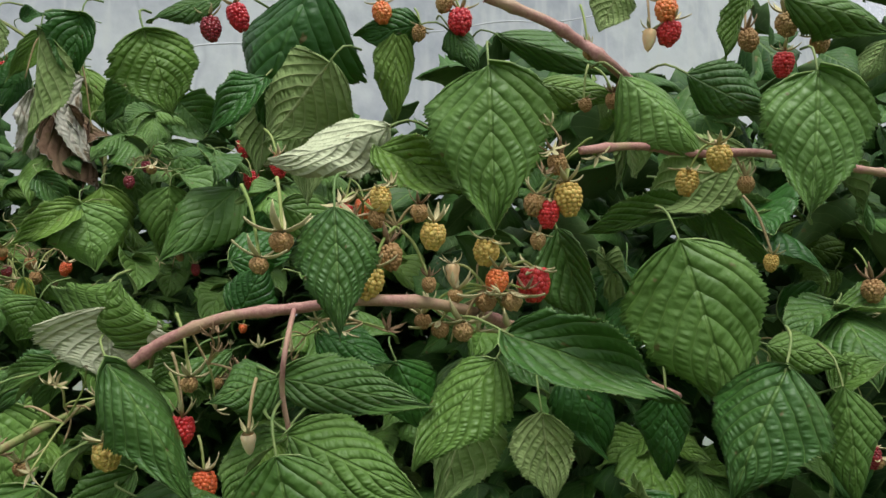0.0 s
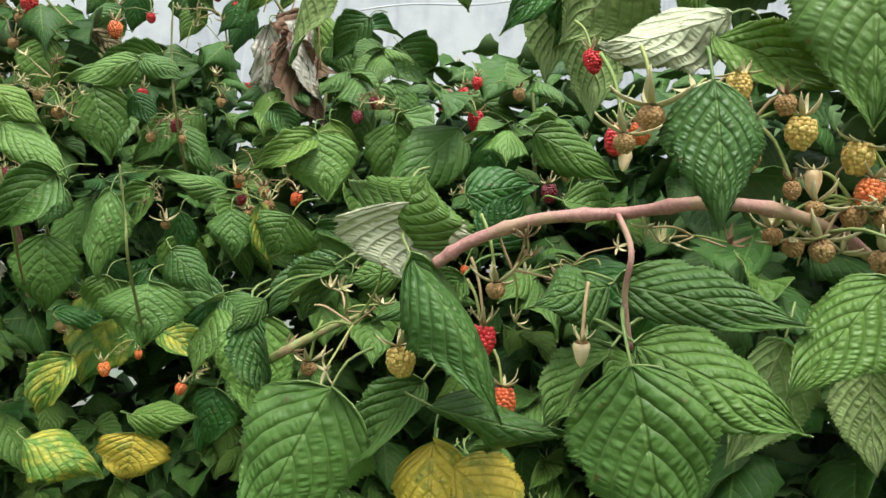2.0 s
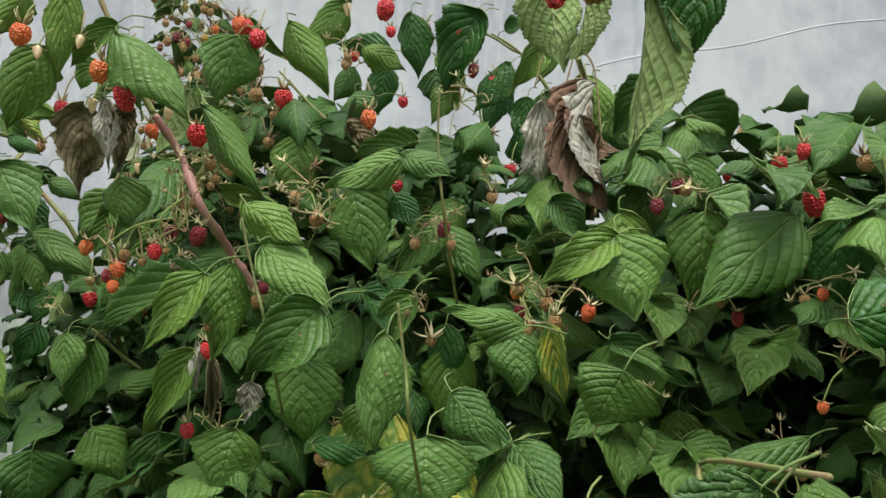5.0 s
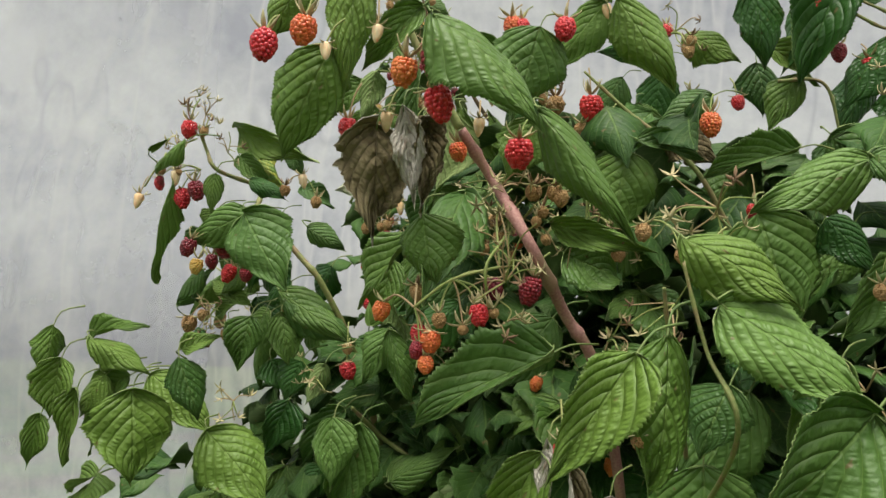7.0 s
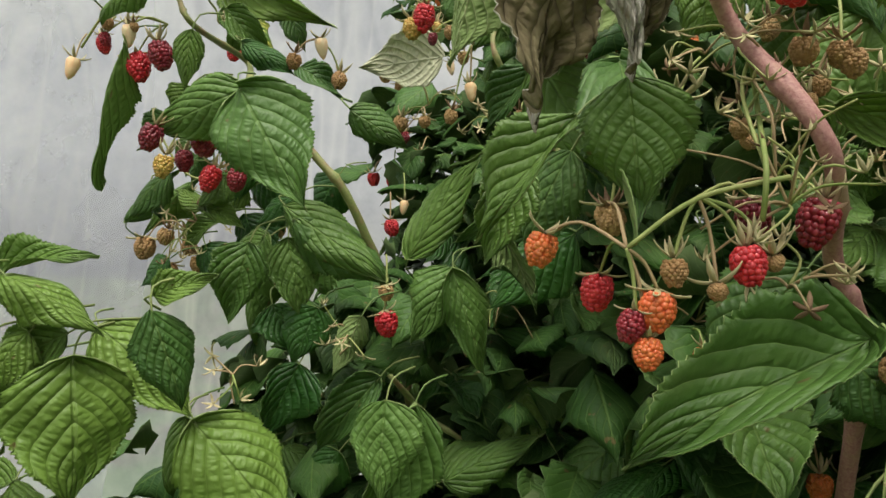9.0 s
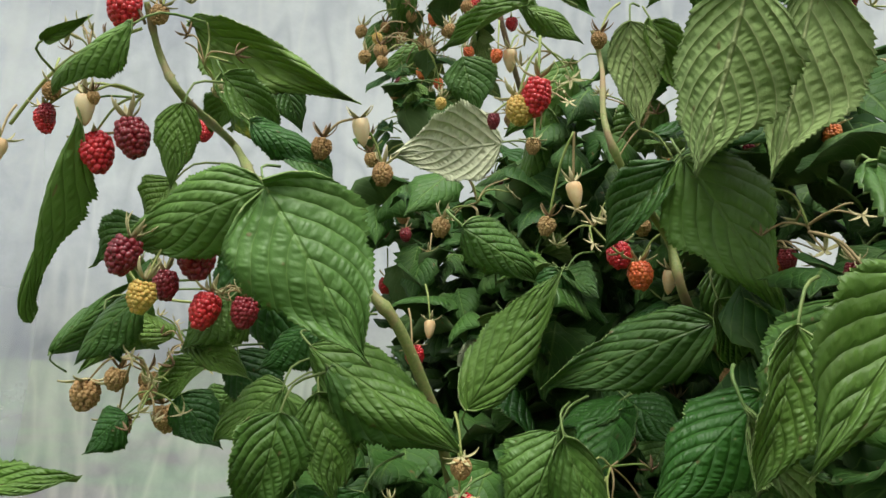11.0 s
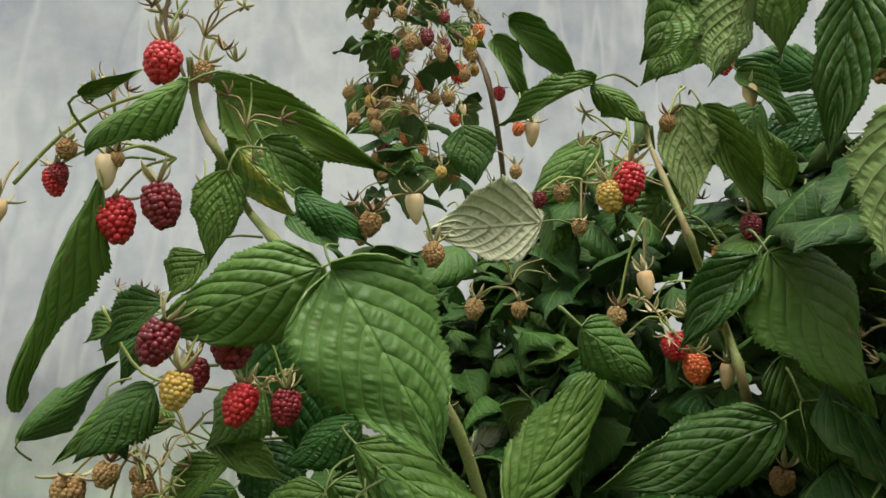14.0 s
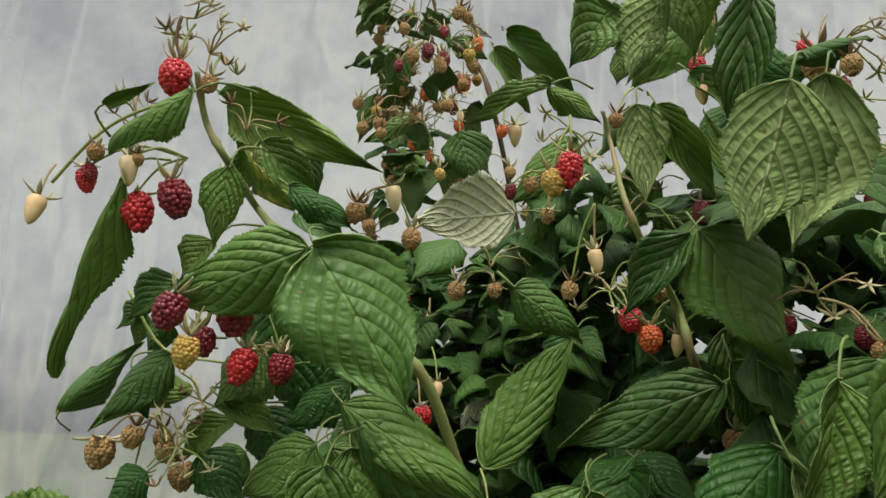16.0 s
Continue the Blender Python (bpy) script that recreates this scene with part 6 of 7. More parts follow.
berry(cane_6, (-1.425, 1.415, 1.959), 0.0129, "o", (-1.429, 1.427, 1.996))
berry(cane_6, (-1.320, 1.236, 1.748), 0.0139, "n", (-1.302, 1.233, 1.809))
berry(cane_6, (-1.225, 1.345, 1.840), 0.0172, "k", (-1.229, 1.357, 1.864))
berry(cane_6, (-1.201, 1.352, 1.839), 0.0105, "o", (-1.213, 1.364, 1.860))
berry(cane_6, (-1.184, 1.358, 1.838), 0.0162, "w", (-1.179, 1.370, 1.875))
berry(cane_6, (-1.285, 1.239, 1.884), 0.0126, "n", (-1.273, 1.251, 1.911))
berry(cane_6, (-1.504, 1.638, 1.888), 0.0224, "k", (-1.504, 1.650, 1.908))
berry(cane_6, (-1.262, 1.497, 1.618), 0.0222, "w", (-1.274, 1.509, 1.644))
berry(cane_6, (-1.204, 1.385, 1.646), 0.0208, "n", (-1.203, 1.397, 1.681))
berry(cane_6, (-1.222, 1.341, 1.947), 0.0207, "w", (-1.226, 1.353, 1.968))
berry(cane_6, (-1.225, 1.527, 2.071), 0.0203, "r", (-1.219, 1.539, 2.102))
berry(cane_6, (-1.094, 1.705, 2.166), 0.0224, "r", (-1.099, 1.717, 2.186))
berry(cane_6, (-1.211, 1.706, 2.234), 0.0311, "w", (-1.199, 1.718, 2.271))
berry(cane_6, (-1.087, 1.671, 1.906), 0.0202, "o", (-1.098, 1.683, 1.942))
berry(cane_6, (-1.164, 1.693, 1.936), 0.0171, "o", (-1.176, 1.705, 1.970))
berry(cane_6, (-1.204, 1.683, 1.930), 0.0213, "k", (-1.213, 1.695, 1.952))
stem(cane_6, "cane", [(-1.521, 1.165, 1.771), (-1.451, 1.196, 1.699), (-1.420, 1.216, 1.656), (-1.408, 1.291, 1.545), (-1.437, 1.402, 1.383)], .004, .0045, CANE_GREEN)
stem(cane_6, "cane", [(-1.305, 1.305, 1.917), (-1.299, 1.312, 1.886), (-1.280, 1.234, 1.814), (-1.266, 1.246, 1.777), (-1.248, 1.316, 1.745), (-1.233, 1.331, 1.691), (-1.198, 1.565, 1.629)], .0016, .004, CANE_GREEN)
stem(cane_6, "cane", [(-1.376, 1.241, 1.488), (-1.369, 1.310, 1.442), (-1.333, 1.333, 1.414), (-1.306, 1.425, 1.344)], .0026, .003, CANE_GREEN)
stem(cane_6, "cane", [(-1.412, 1.408, 1.519), (-1.395, 1.458, 1.434), (-1.379, 1.495, 1.380)], .0024, .0024, CANE_GREEN)
spray(cane_6, (-1.378, 1.159, 1.520), 7, .035, 16)
spray(cane_6, (-1.393, 1.035, 1.491), 6, .03, 17)
spray(cane_6, (-1.322, 1.230, 1.869), 5, .03, 21)
spray(cane_6, (-1.293, 1.245, 1.738), 5, .03, 22)

cane_7 = plant_at(-1.62, 1.40, "raspberry cane bending over with dark red ripe fruit")
leaf(cane_7, (-1.488, 1.128, 1.755), (-1.578, 1.099, 1.712), 0.059, (0.39, -0.90, -0.21), "l", 5)
leaf(cane_7, (-1.638, 1.105, 1.811), (-1.700, 1.122, 1.680), 0.034, (0.03, -0.99, -0.15), "g", 3)
leaf(cane_7, (-1.500, 1.182, 1.618), (-1.512, 1.182, 1.518), 0.040, (0.11, -0.99, -0.01), "g", 3)
leaf(cane_7, (-1.460, 0.952, 1.508), (-1.446, 0.955, 1.405), 0.098, (0.95, -0.29, 0.12), "f", 0)
leaf(cane_7, (-1.502, 0.918, 1.565), (-1.442, 0.956, 1.533), 0.037, (0.64, -0.54, 0.55), "f", 1)
leaf(cane_7, (-1.522, 0.929, 1.568), (-1.464, 0.962, 1.585), 0.024, (0.20, -0.69, 0.70), "f", 2)
leaf(cane_7, (-1.528, 1.022, 1.524), (-1.460, 1.067, 1.460), 0.065, (0.74, -0.54, 0.40), "f", 5)
leaf(cane_7, (-1.477, 0.959, 1.524), (-1.527, 0.931, 1.491), 0.040, (0.49, -0.87, -0.02), "f", 2)
leaf(cane_7, (-1.517, 0.960, 1.490), (-1.538, 0.952, 1.428), 0.029, (0.33, -0.94, 0.01), "f", 4)
leaf(cane_7, (-1.494, 1.095, 1.446), (-1.505, 1.092, 1.379), 0.043, (0.41, -0.91, -0.04), "g", 3)
leaf(cane_7, (-1.486, 1.185, 1.550), (-1.466, 1.201, 1.506), 0.047, (0.89, -0.36, 0.29), "k", 0)
leaf(cane_7, (-1.634, 1.211, 1.925), (-1.510, 1.259, 1.864), 0.048, (0.16, -0.90, -0.40), "f", 2)
leaf(cane_7, (-1.546, 1.055, 1.848), (-1.601, 1.045, 1.813), 0.034, (0.10, -0.99, 0.12), "l", 3)
leaf(cane_7, (-1.603, 1.038, 1.838), (-1.571, 1.044, 1.852), 0.009, (0.39, -0.69, -0.60), "f", 4)
leaf(cane_7, (-1.636, 1.248, 1.890), (-1.592, 1.271, 1.841), 0.040, (0.38, -0.92, -0.09), "y", 10)
leaf(cane_7, (-1.524, 1.262, 1.601), (-1.601, 1.243, 1.580), 0.050, (0.16, -0.95, 0.27), "g", 1)
leaf(cane_7, (-1.688, 1.249, 1.687), (-1.757, 1.240, 1.631), 0.041, (0.19, -0.98, -0.06), "g", 3)
leaf(cane_7, (-1.494, 1.223, 1.667), (-1.546, 1.213, 1.638), 0.038, (-0.05, -0.91, 0.40), "k", 1)
leaf(cane_7, (-1.560, 1.216, 1.671), (-1.592, 1.211, 1.646), 0.026, (0.06, -0.99, 0.10), "f", 1)
leaf(cane_7, (-1.561, 1.332, 1.617), (-1.518, 1.357, 1.556), 0.058, (0.41, -0.91, -0.08), "g", 0)
leaf(cane_7, (-1.627, 1.293, 1.610), (-1.668, 1.288, 1.572), 0.039, (0.17, -0.98, -0.06), "g", 0)
leaf(cane_7, (-1.545, 1.633, 1.841), (-1.587, 1.633, 1.777), 0.059, (0.34, -0.91, -0.22), "k", 0)
leaf(cane_7, (-1.812, 1.257, 1.639), (-1.748, 1.261, 1.696), 0.039, (0.20, -0.97, -0.15), "g", 3)
leaf(cane_7, (-1.787, 1.332, 1.751), (-1.820, 1.327, 1.732), 0.023, (-0.03, -0.95, 0.30), "g", 2)
leaf(cane_7, (-1.792, 1.331, 1.747), (-1.803, 1.337, 1.712), 0.023, (0.46, -0.84, -0.30), "g", 1)
leaf(cane_7, (-1.751, 1.314, 1.738), (-1.770, 1.320, 1.696), 0.033, (0.32, -0.91, -0.27), "g", 3)
leaf(cane_7, (-1.667, 1.254, 1.656), (-1.700, 1.238, 1.679), 0.032, (0.65, -0.60, 0.47), "f", 1)
leaf(cane_7, (-1.587, 1.403, 1.719), (-1.629, 1.407, 1.656), 0.067, (0.14, -0.98, -0.17), "k", 1)
leaf(cane_7, (-1.670, 1.352, 1.807), (-1.696, 1.356, 1.765), 0.044, (0.52, -0.76, -0.39), "k", 0)
leaf(cane_7, (-1.647, 1.377, 1.861), (-1.595, 1.403, 1.827), 0.040, (0.58, -0.75, 0.31), "g", 2)
leaf(cane_7, (-1.608, 1.310, 1.912), (-1.595, 1.327, 1.864), 0.032, (0.42, -0.88, -0.21), "g", 4)
leaf(cane_7, (-1.628, 1.268, 1.883), (-1.656, 1.269, 1.850), 0.030, (0.21, -0.96, -0.19), "g", 2)
leaf(cane_7, (-1.530, 0.900, 1.542), (-1.540, 0.899, 1.473), 0.047, (0.77, -0.63, -0.09), "f", 4)
leaf(cane_7, (-1.548, 0.892, 1.476), (-1.559, 0.888, 1.415), 0.029, (0.83, -0.54, -0.12), "f", 2)
leaf(cane_7, (-1.516, 0.915, 1.507), (-1.526, 0.915, 1.421), 0.029, (0.52, -0.85, -0.06), "f", 4)
leaf(cane_7, (-1.489, 0.935, 1.524), (-1.514, 0.919, 1.478), 0.040, (0.38, -0.92, 0.12), "f", 1)
leaf(cane_7, (-1.538, 0.890, 1.579), (-1.545, 0.890, 1.522), 0.039, (0.94, -0.32, -0.12), "f", 3)
leaf(cane_7, (-1.456, 1.198, 1.494), (-1.481, 1.183, 1.424), 0.052, (0.74, -0.67, -0.13), "k", 2)
leaf(cane_7, (-1.459, 1.120, 1.607), (-1.472, 1.115, 1.540), 0.049, (0.73, -0.67, -0.10), "g", 2)
berry(cane_7, (-1.639, 1.548, 1.747), 0.0197, "r", (-1.636, 1.560, 1.769))
berry(cane_7, (-1.613, 1.564, 1.747), 0.0197, "r", (-1.621, 1.576, 1.786))
berry(cane_7, (-1.594, 1.093, 1.895), 0.0253, "r", (-1.591, 1.105, 1.933))
berry(cane_7, (-1.606, 1.119, 1.810), 0.0259, "k", (-1.595, 1.120, 1.828))
berry(cane_7, (-1.640, 1.121, 1.802), 0.0256, "r", (-1.595, 1.120, 1.828))
berry(cane_7, (-1.637, 1.106, 1.827), 0.0244, "w", (-1.595, 1.120, 1.828))
berry(cane_7, (-1.570, 1.096, 1.717), 0.0235, "k", (-1.554, 1.140, 1.740))
berry(cane_7, (-1.554, 1.141, 1.726), 0.0285, "k", (-1.554, 1.140, 1.740))
berry(cane_7, (-1.562, 1.104, 1.689), 0.0200, "y", (-1.554, 1.140, 1.740))
berry(cane_7, (-1.577, 1.139, 1.700), 0.0193, "k", (-1.554, 1.140, 1.740))
berry(cane_7, (-1.545, 1.152, 1.685), 0.0224, "r", (-1.554, 1.140, 1.740))
berry(cane_7, (-1.520, 1.159, 1.683), 0.0200, "k", (-1.554, 1.140, 1.740))
berry(cane_7, (-1.703, 1.316, 1.876), 0.0202, "r", (-1.715, 1.328, 1.907))
berry(cane_7, (-1.677, 1.105, 1.821), 0.0160, "r", (-1.595, 1.120, 1.828))
berry(cane_7, (-1.482, 1.188, 1.806), 0.0166, "n", (-1.459, 1.195, 1.821))
berry(cane_7, (-1.591, 1.299, 1.644), 0.0197, "n", (-1.588, 1.311, 1.681))
berry(cane_7, (-1.726, 1.222, 1.617), 0.0269, "n", (-1.672, 1.215, 1.636))
berry(cane_7, (-1.698, 1.228, 1.628), 0.0213, "n", (-1.672, 1.215, 1.636))
berry(cane_7, (-1.673, 1.238, 1.615), 0.0185, "n", (-1.672, 1.215, 1.636))
berry(cane_7, (-1.661, 1.245, 1.599), 0.0241, "n", (-1.672, 1.215, 1.636))
berry(cane_7, (-1.701, 1.235, 1.588), 0.0232, "n", (-1.672, 1.215, 1.636))
berry(cane_7, (-1.689, 1.252, 1.626), 0.0182, "n", (-1.672, 1.215, 1.636))
berry(cane_7, (-1.568, 1.102, 1.884), 0.0138, "n", (-1.570, 1.114, 1.908))
berry(cane_7, (-1.630, 1.106, 1.829), 0.0102, "n", (-1.595, 1.120, 1.828))
berry(cane_7, (-1.713, 1.099, 1.797), 0.0255, "w", (-1.714, 1.111, 1.829))
berry(cane_7, (-1.665, 1.101, 1.837), 0.0141, "n", (-1.676, 1.113, 1.863))
berry(cane_7, (-1.673, 1.103, 1.823), 0.0133, "k", (-1.672, 1.115, 1.844))
stem(cane_7, "cane", [(-1.578, 1.097, 1.887), (-1.578, 1.116, 1.853), (-1.562, 1.126, 1.824), (-1.615, 1.253, 1.829), (-1.523, 1.168, 1.766)], .0022, .0038, CANE_GREEN)
stem(cane_7, "stalk", [(-1.715, 1.215, 1.746), (-1.687, 1.237, 1.697), (-1.637, 1.255, 1.687), (-1.606, 1.309, 1.685)], .0014, .0012, STALK)
stem(cane_7, "stalk", [(-1.700, 1.097, 1.808), (-1.667, 1.098, 1.842), (-1.628, 1.095, 1.858), (-1.583, 1.100, 1.869)], .0014, .0012, STALK)
stem(cane_7, "stalk", [(-1.587, 1.083, 1.927), (-1.591, 1.087, 1.906), (-1.580, 1.100, 1.872)], .0016, .0012, CANE_BROWN)
spray(cane_7, (-1.610, 1.158, 1.607), 9, .03, 15)
spray(cane_7, (-1.649, 1.237, 1.645), 9, .035, 18)
spray(cane_7, (-1.529, 1.154, 1.683), 6, .03, 19)
spray(cane_7, (-1.555, 1.124, 1.846), 7, .03, 20)
spray(cane_7, (-1.575, 1.094, 1.900), 8, .03, 25)
spray(cane_7, (-1.886, 1.456, 1.776), 8, .04, 26)

cane_8 = plant_at(-1.75, 2.20, "tall raspberry cane by the polythene sheet with many dried fruits")
leaf(cane_8, (-1.689, 1.843, 2.175), (-1.778, 1.824, 2.137), 0.058, (0.21, -0.98, -0.01), "g", 1)
leaf(cane_8, (-1.697, 1.754, 2.075), (-1.658, 1.778, 2.010), 0.053, (0.57, -0.82, 0.04), "g", 2)
leaf(cane_8, (-1.670, 1.688, 2.220), (-1.690, 1.707, 2.132), 0.041, (0.50, -0.82, -0.28), "g", 2)
leaf(cane_8, (-1.709, 1.695, 2.154), (-1.738, 1.705, 2.085), 0.039, (0.34, -0.90, -0.28), "g", 1)
leaf(cane_8, (-1.592, 1.708, 2.239), (-1.542, 1.730, 2.213), 0.038, (0.28, -0.92, -0.26), "g", 1)
leaf(cane_8, (-1.530, 1.731, 2.226), (-1.485, 1.768, 2.141), 0.043, (0.52, -0.85, -0.10), "g", 2)
leaf(cane_8, (-1.716, 1.653, 2.296), (-1.694, 1.671, 2.257), 0.035, (0.29, -0.92, -0.25), "g", 2)
leaf(cane_8, (-1.679, 1.764, 2.071), (-1.705, 1.770, 2.021), 0.053, (0.35, -0.89, -0.29), "g", 2)
leaf(cane_8, (-1.621, 1.673, 2.332), (-1.574, 1.695, 2.303), 0.043, (0.38, -0.92, -0.11), "g", 1)
leaf(cane_8, (-1.568, 1.707, 2.268), (-1.537, 1.722, 2.249), 0.026, (0.42, -0.91, -0.03), "a", 10)
leaf(cane_8, (-1.516, 1.715, 1.843), (-1.568, 1.724, 1.754), 0.078, (-0.10, -0.99, -0.03), "k", 1)
leaf(cane_8, (-1.661, 1.767, 1.883), (-1.694, 1.775, 1.819), 0.077, (0.34, -0.90, -0.28), "k", 1)
berry(cane_8, (-1.578, 1.729, 2.185), 0.0278, "r", (-1.582, 1.741, 2.216))
berry(cane_8, (-1.633, 1.715, 2.165), 0.0191, "o", (-1.627, 1.727, 2.204))
berry(cane_8, (-1.646, 1.721, 2.124), 0.0295, "w", (-1.645, 1.733, 2.164))
berry(cane_8, (-1.587, 1.739, 2.113), 0.0174, "o", (-1.590, 1.751, 2.141))
berry(cane_8, (-1.632, 1.735, 2.067), 0.0156, "o", (-1.620, 1.747, 2.107))
berry(cane_8, (-1.681, 1.707, 2.134), 0.0174, "n", (-1.690, 1.719, 2.154))
berry(cane_8, (-1.665, 1.706, 2.167), 0.0174, "n", (-1.661, 1.718, 2.203))
berry(cane_8, (-1.617, 1.715, 2.188), 0.0156, "n", (-1.624, 1.727, 2.223))
berry(cane_8, (-1.565, 1.727, 2.211), 0.0191, "n", (-1.570, 1.739, 2.245))
berry(cane_8, (-1.704, 1.697, 2.149), 0.0156, "n", (-1.698, 1.709, 2.174))
berry(cane_8, (-1.614, 1.726, 2.141), 0.0174, "n", (-1.606, 1.738, 2.168))
berry(cane_8, (-1.656, 1.732, 2.088), 0.0192, "o", (-1.661, 1.744, 2.110))
berry(cane_8, (-1.688, 1.727, 2.072), 0.0174, "k", (-1.676, 1.739, 2.098))
berry(cane_8, (-1.630, 1.718, 2.166), 0.0174, "o", (-1.620, 1.730, 2.206))
berry(cane_8, (-1.651, 1.722, 2.131), 0.0209, "n", (-1.642, 1.734, 2.166))
berry(cane_8, (-1.524, 1.754, 2.156), 0.0192, "r", (-1.535, 1.766, 2.190))
berry(cane_8, (-1.694, 1.673, 2.257), 0.0157, "n", (-1.705, 1.685, 2.296))
berry(cane_8, (-1.619, 1.728, 2.142), 0.0157, "n", (-1.631, 1.740, 2.174))
berry(cane_8, (-1.583, 1.700, 2.283), 0.0174, "n", (-1.576, 1.712, 2.323))
berry(cane_8, (-1.562, 1.729, 2.206), 0.0192, "n", (-1.570, 1.741, 2.242))
stem(cane_8, "cane", [(-1.624, 1.669, 2.340), (-1.607, 1.699, 2.254), (-1.554, 1.730, 2.201), (-1.529, 1.764, 2.107), (-1.578, 2.136, 2.015)], .002, .005, CANE_BROWN)
spray(cane_8, (-1.655, 1.689, 2.235), 12, .07, 23)
spray(cane_8, (-1.611, 1.731, 2.135), 12, .07, 24)
spray(cane_8, (-1.640, 1.640, 2.290), 9, .05, 31)
spray(cane_8, (-1.570, 1.620, 2.180), 9, .06, 32)
spray(cane_8, (-1.600, 1.610, 2.060), 9, .06, 33)
spray(cane_7, (-1.640, 1.100, 1.850), 7, .03, 34)
spray(cane_7, (-1.590, 1.090, 1.930), 6, .025, 35)

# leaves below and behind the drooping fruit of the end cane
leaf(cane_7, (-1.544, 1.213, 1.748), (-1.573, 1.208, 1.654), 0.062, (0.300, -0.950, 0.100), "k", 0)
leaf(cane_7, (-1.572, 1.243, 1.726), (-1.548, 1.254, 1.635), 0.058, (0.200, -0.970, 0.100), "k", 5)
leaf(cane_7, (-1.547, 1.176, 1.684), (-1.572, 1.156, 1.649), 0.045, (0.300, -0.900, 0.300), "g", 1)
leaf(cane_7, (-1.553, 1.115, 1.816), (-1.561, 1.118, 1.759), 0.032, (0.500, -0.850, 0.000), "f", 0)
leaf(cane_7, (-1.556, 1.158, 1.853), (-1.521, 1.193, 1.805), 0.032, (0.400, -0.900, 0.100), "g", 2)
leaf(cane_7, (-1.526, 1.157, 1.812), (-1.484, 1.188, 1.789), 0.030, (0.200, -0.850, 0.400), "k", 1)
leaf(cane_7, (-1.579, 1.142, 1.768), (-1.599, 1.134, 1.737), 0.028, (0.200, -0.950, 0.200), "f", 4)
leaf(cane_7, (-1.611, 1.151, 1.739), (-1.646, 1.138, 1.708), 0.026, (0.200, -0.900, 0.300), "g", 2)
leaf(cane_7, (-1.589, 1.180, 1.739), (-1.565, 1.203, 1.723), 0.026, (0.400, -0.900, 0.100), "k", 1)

# leaves on the flank of the row between the canes
leaf(cane_4, (-0.815, 1.159, 1.534), (-0.875, 1.130, 1.417), 0.066, (0.300, -0.930, 0.150), "l", 0)
leaf(cane_4, (-0.745, 1.199, 1.564), (-0.785, 1.176, 1.480), 0.045, (0.300, -0.930, 0.150), "l", 2)
leaf(cane_4, (-0.686, 1.200, 1.493), (-0.683, 1.210, 1.378), 0.072, (0.400, -0.900, 0.100), "f", 0)
leaf(cane_4, (-0.825, 1.190, 1.458), (-0.793, 1.214, 1.365), 0.062, (0.400, -0.900, 0.100), "k", 5)
leaf(cane_3, (-0.575, 1.239, 1.541), (-0.505, 1.277, 1.507), 0.048, (0.400, -0.800, 0.400), "l", 1)
leaf(cane_3, (-0.594, 1.235, 1.491), (-0.519, 1.278, 1.448), 0.046, (0.400, -0.800, 0.400), "l", 0)
leaf(cane_4, (-0.634, 1.253, 1.516), (-0.611, 1.270, 1.433), 0.058, (0.400, -0.900, 0.100), "g", 1)
leaf(cane_4, (-0.649, 1.210, 1.574), (-0.610, 1.229, 1.538), 0.028, (0.300, -0.800, 0.500), "f", 4)
leaf(cane_4, (-0.792, 1.501, 2.076), (-0.843, 1.475, 1.968), 0.055, (0.300, -0.950, 0.000), "k", 1)
leaf(cane_4, (-0.759, 1.526, 2.052), (-0.719, 1.537, 2.068), 0.030, (0.300, -0.900, 0.200), "k", 2)
leaf(cane_4, (-0.836, 1.494, 1.955), (-0.867, 1.475, 1.880), 0.050, (0.400, -0.900, 0.000), "f", 0)
leaf(cane_4, (-0.757, 1.541, 1.970), (-0.786, 1.527, 1.873), 0.055, (0.400, -0.900, 0.000), "k", 3)
leaf(cane_4, (-0.722, 1.557, 1.938), (-0.730, 1.556, 1.840), 0.050, (0.400, -0.900, 0.000), "k", 0)
leaf(cane_4, (-0.643, 1.542, 2.042), (-0.689, 1.516, 1.951), 0.040, (0.400, -0.900, 0.000), "f", 4)
leaf(cane_4, (-0.868, 1.478, 1.996), (-0.814, 1.510, 1.944), 0.035, (0.400, -0.900, 0.100), "f", 2)
stem(cane_4, "cane", [(-0.652, 1.579, 2.064), (-0.720, 1.545, 2.012), (-0.772, 1.509, 2.034), (-0.830, 1.467, 2.064)], .0016, .0026, CANE_GREEN)
stem(cane_4, "cane", [(-0.788, 1.539, 1.799), (-0.793, 1.521, 1.885), (-0.807, 1.503, 1.940), (-0.855, 1.472, 1.941)], .0016, .0026, CANE_GREEN)

leaf(cane_4, (-0.696, 1.572, 1.949), (-0.689, 1.583, 1.834), 0.050, (0.400, -0.900, 0.100), "g", 0)
leaf(cane_4, (-0.729, 1.538, 1.879), (-0.709, 1.553, 1.793), 0.055, (0.400, -0.900, 0.100), "k", 3)
leaf(cane_4, (-0.790, 1.480, 1.856), (-0.810, 1.469, 1.777), 0.045, (0.400, -0.900, 0.100), "g", 1)
leaf(cane_4, (-0.628, 1.473, 1.798), (-0.601, 1.489, 1.729), 0.050, (0.400, -0.850, 0.200), "g", 0)
leaf(cane_4, (-0.753, 1.348, 1.716), (-0.789, 1.325, 1.646), 0.060, (0.400, -0.850, 0.200), "l", 1)
leaf(cane_4, (-0.655, 1.350, 1.713), (-0.630, 1.365, 1.650), 0.060, (0.400, -0.850, 0.200), "k", 0)
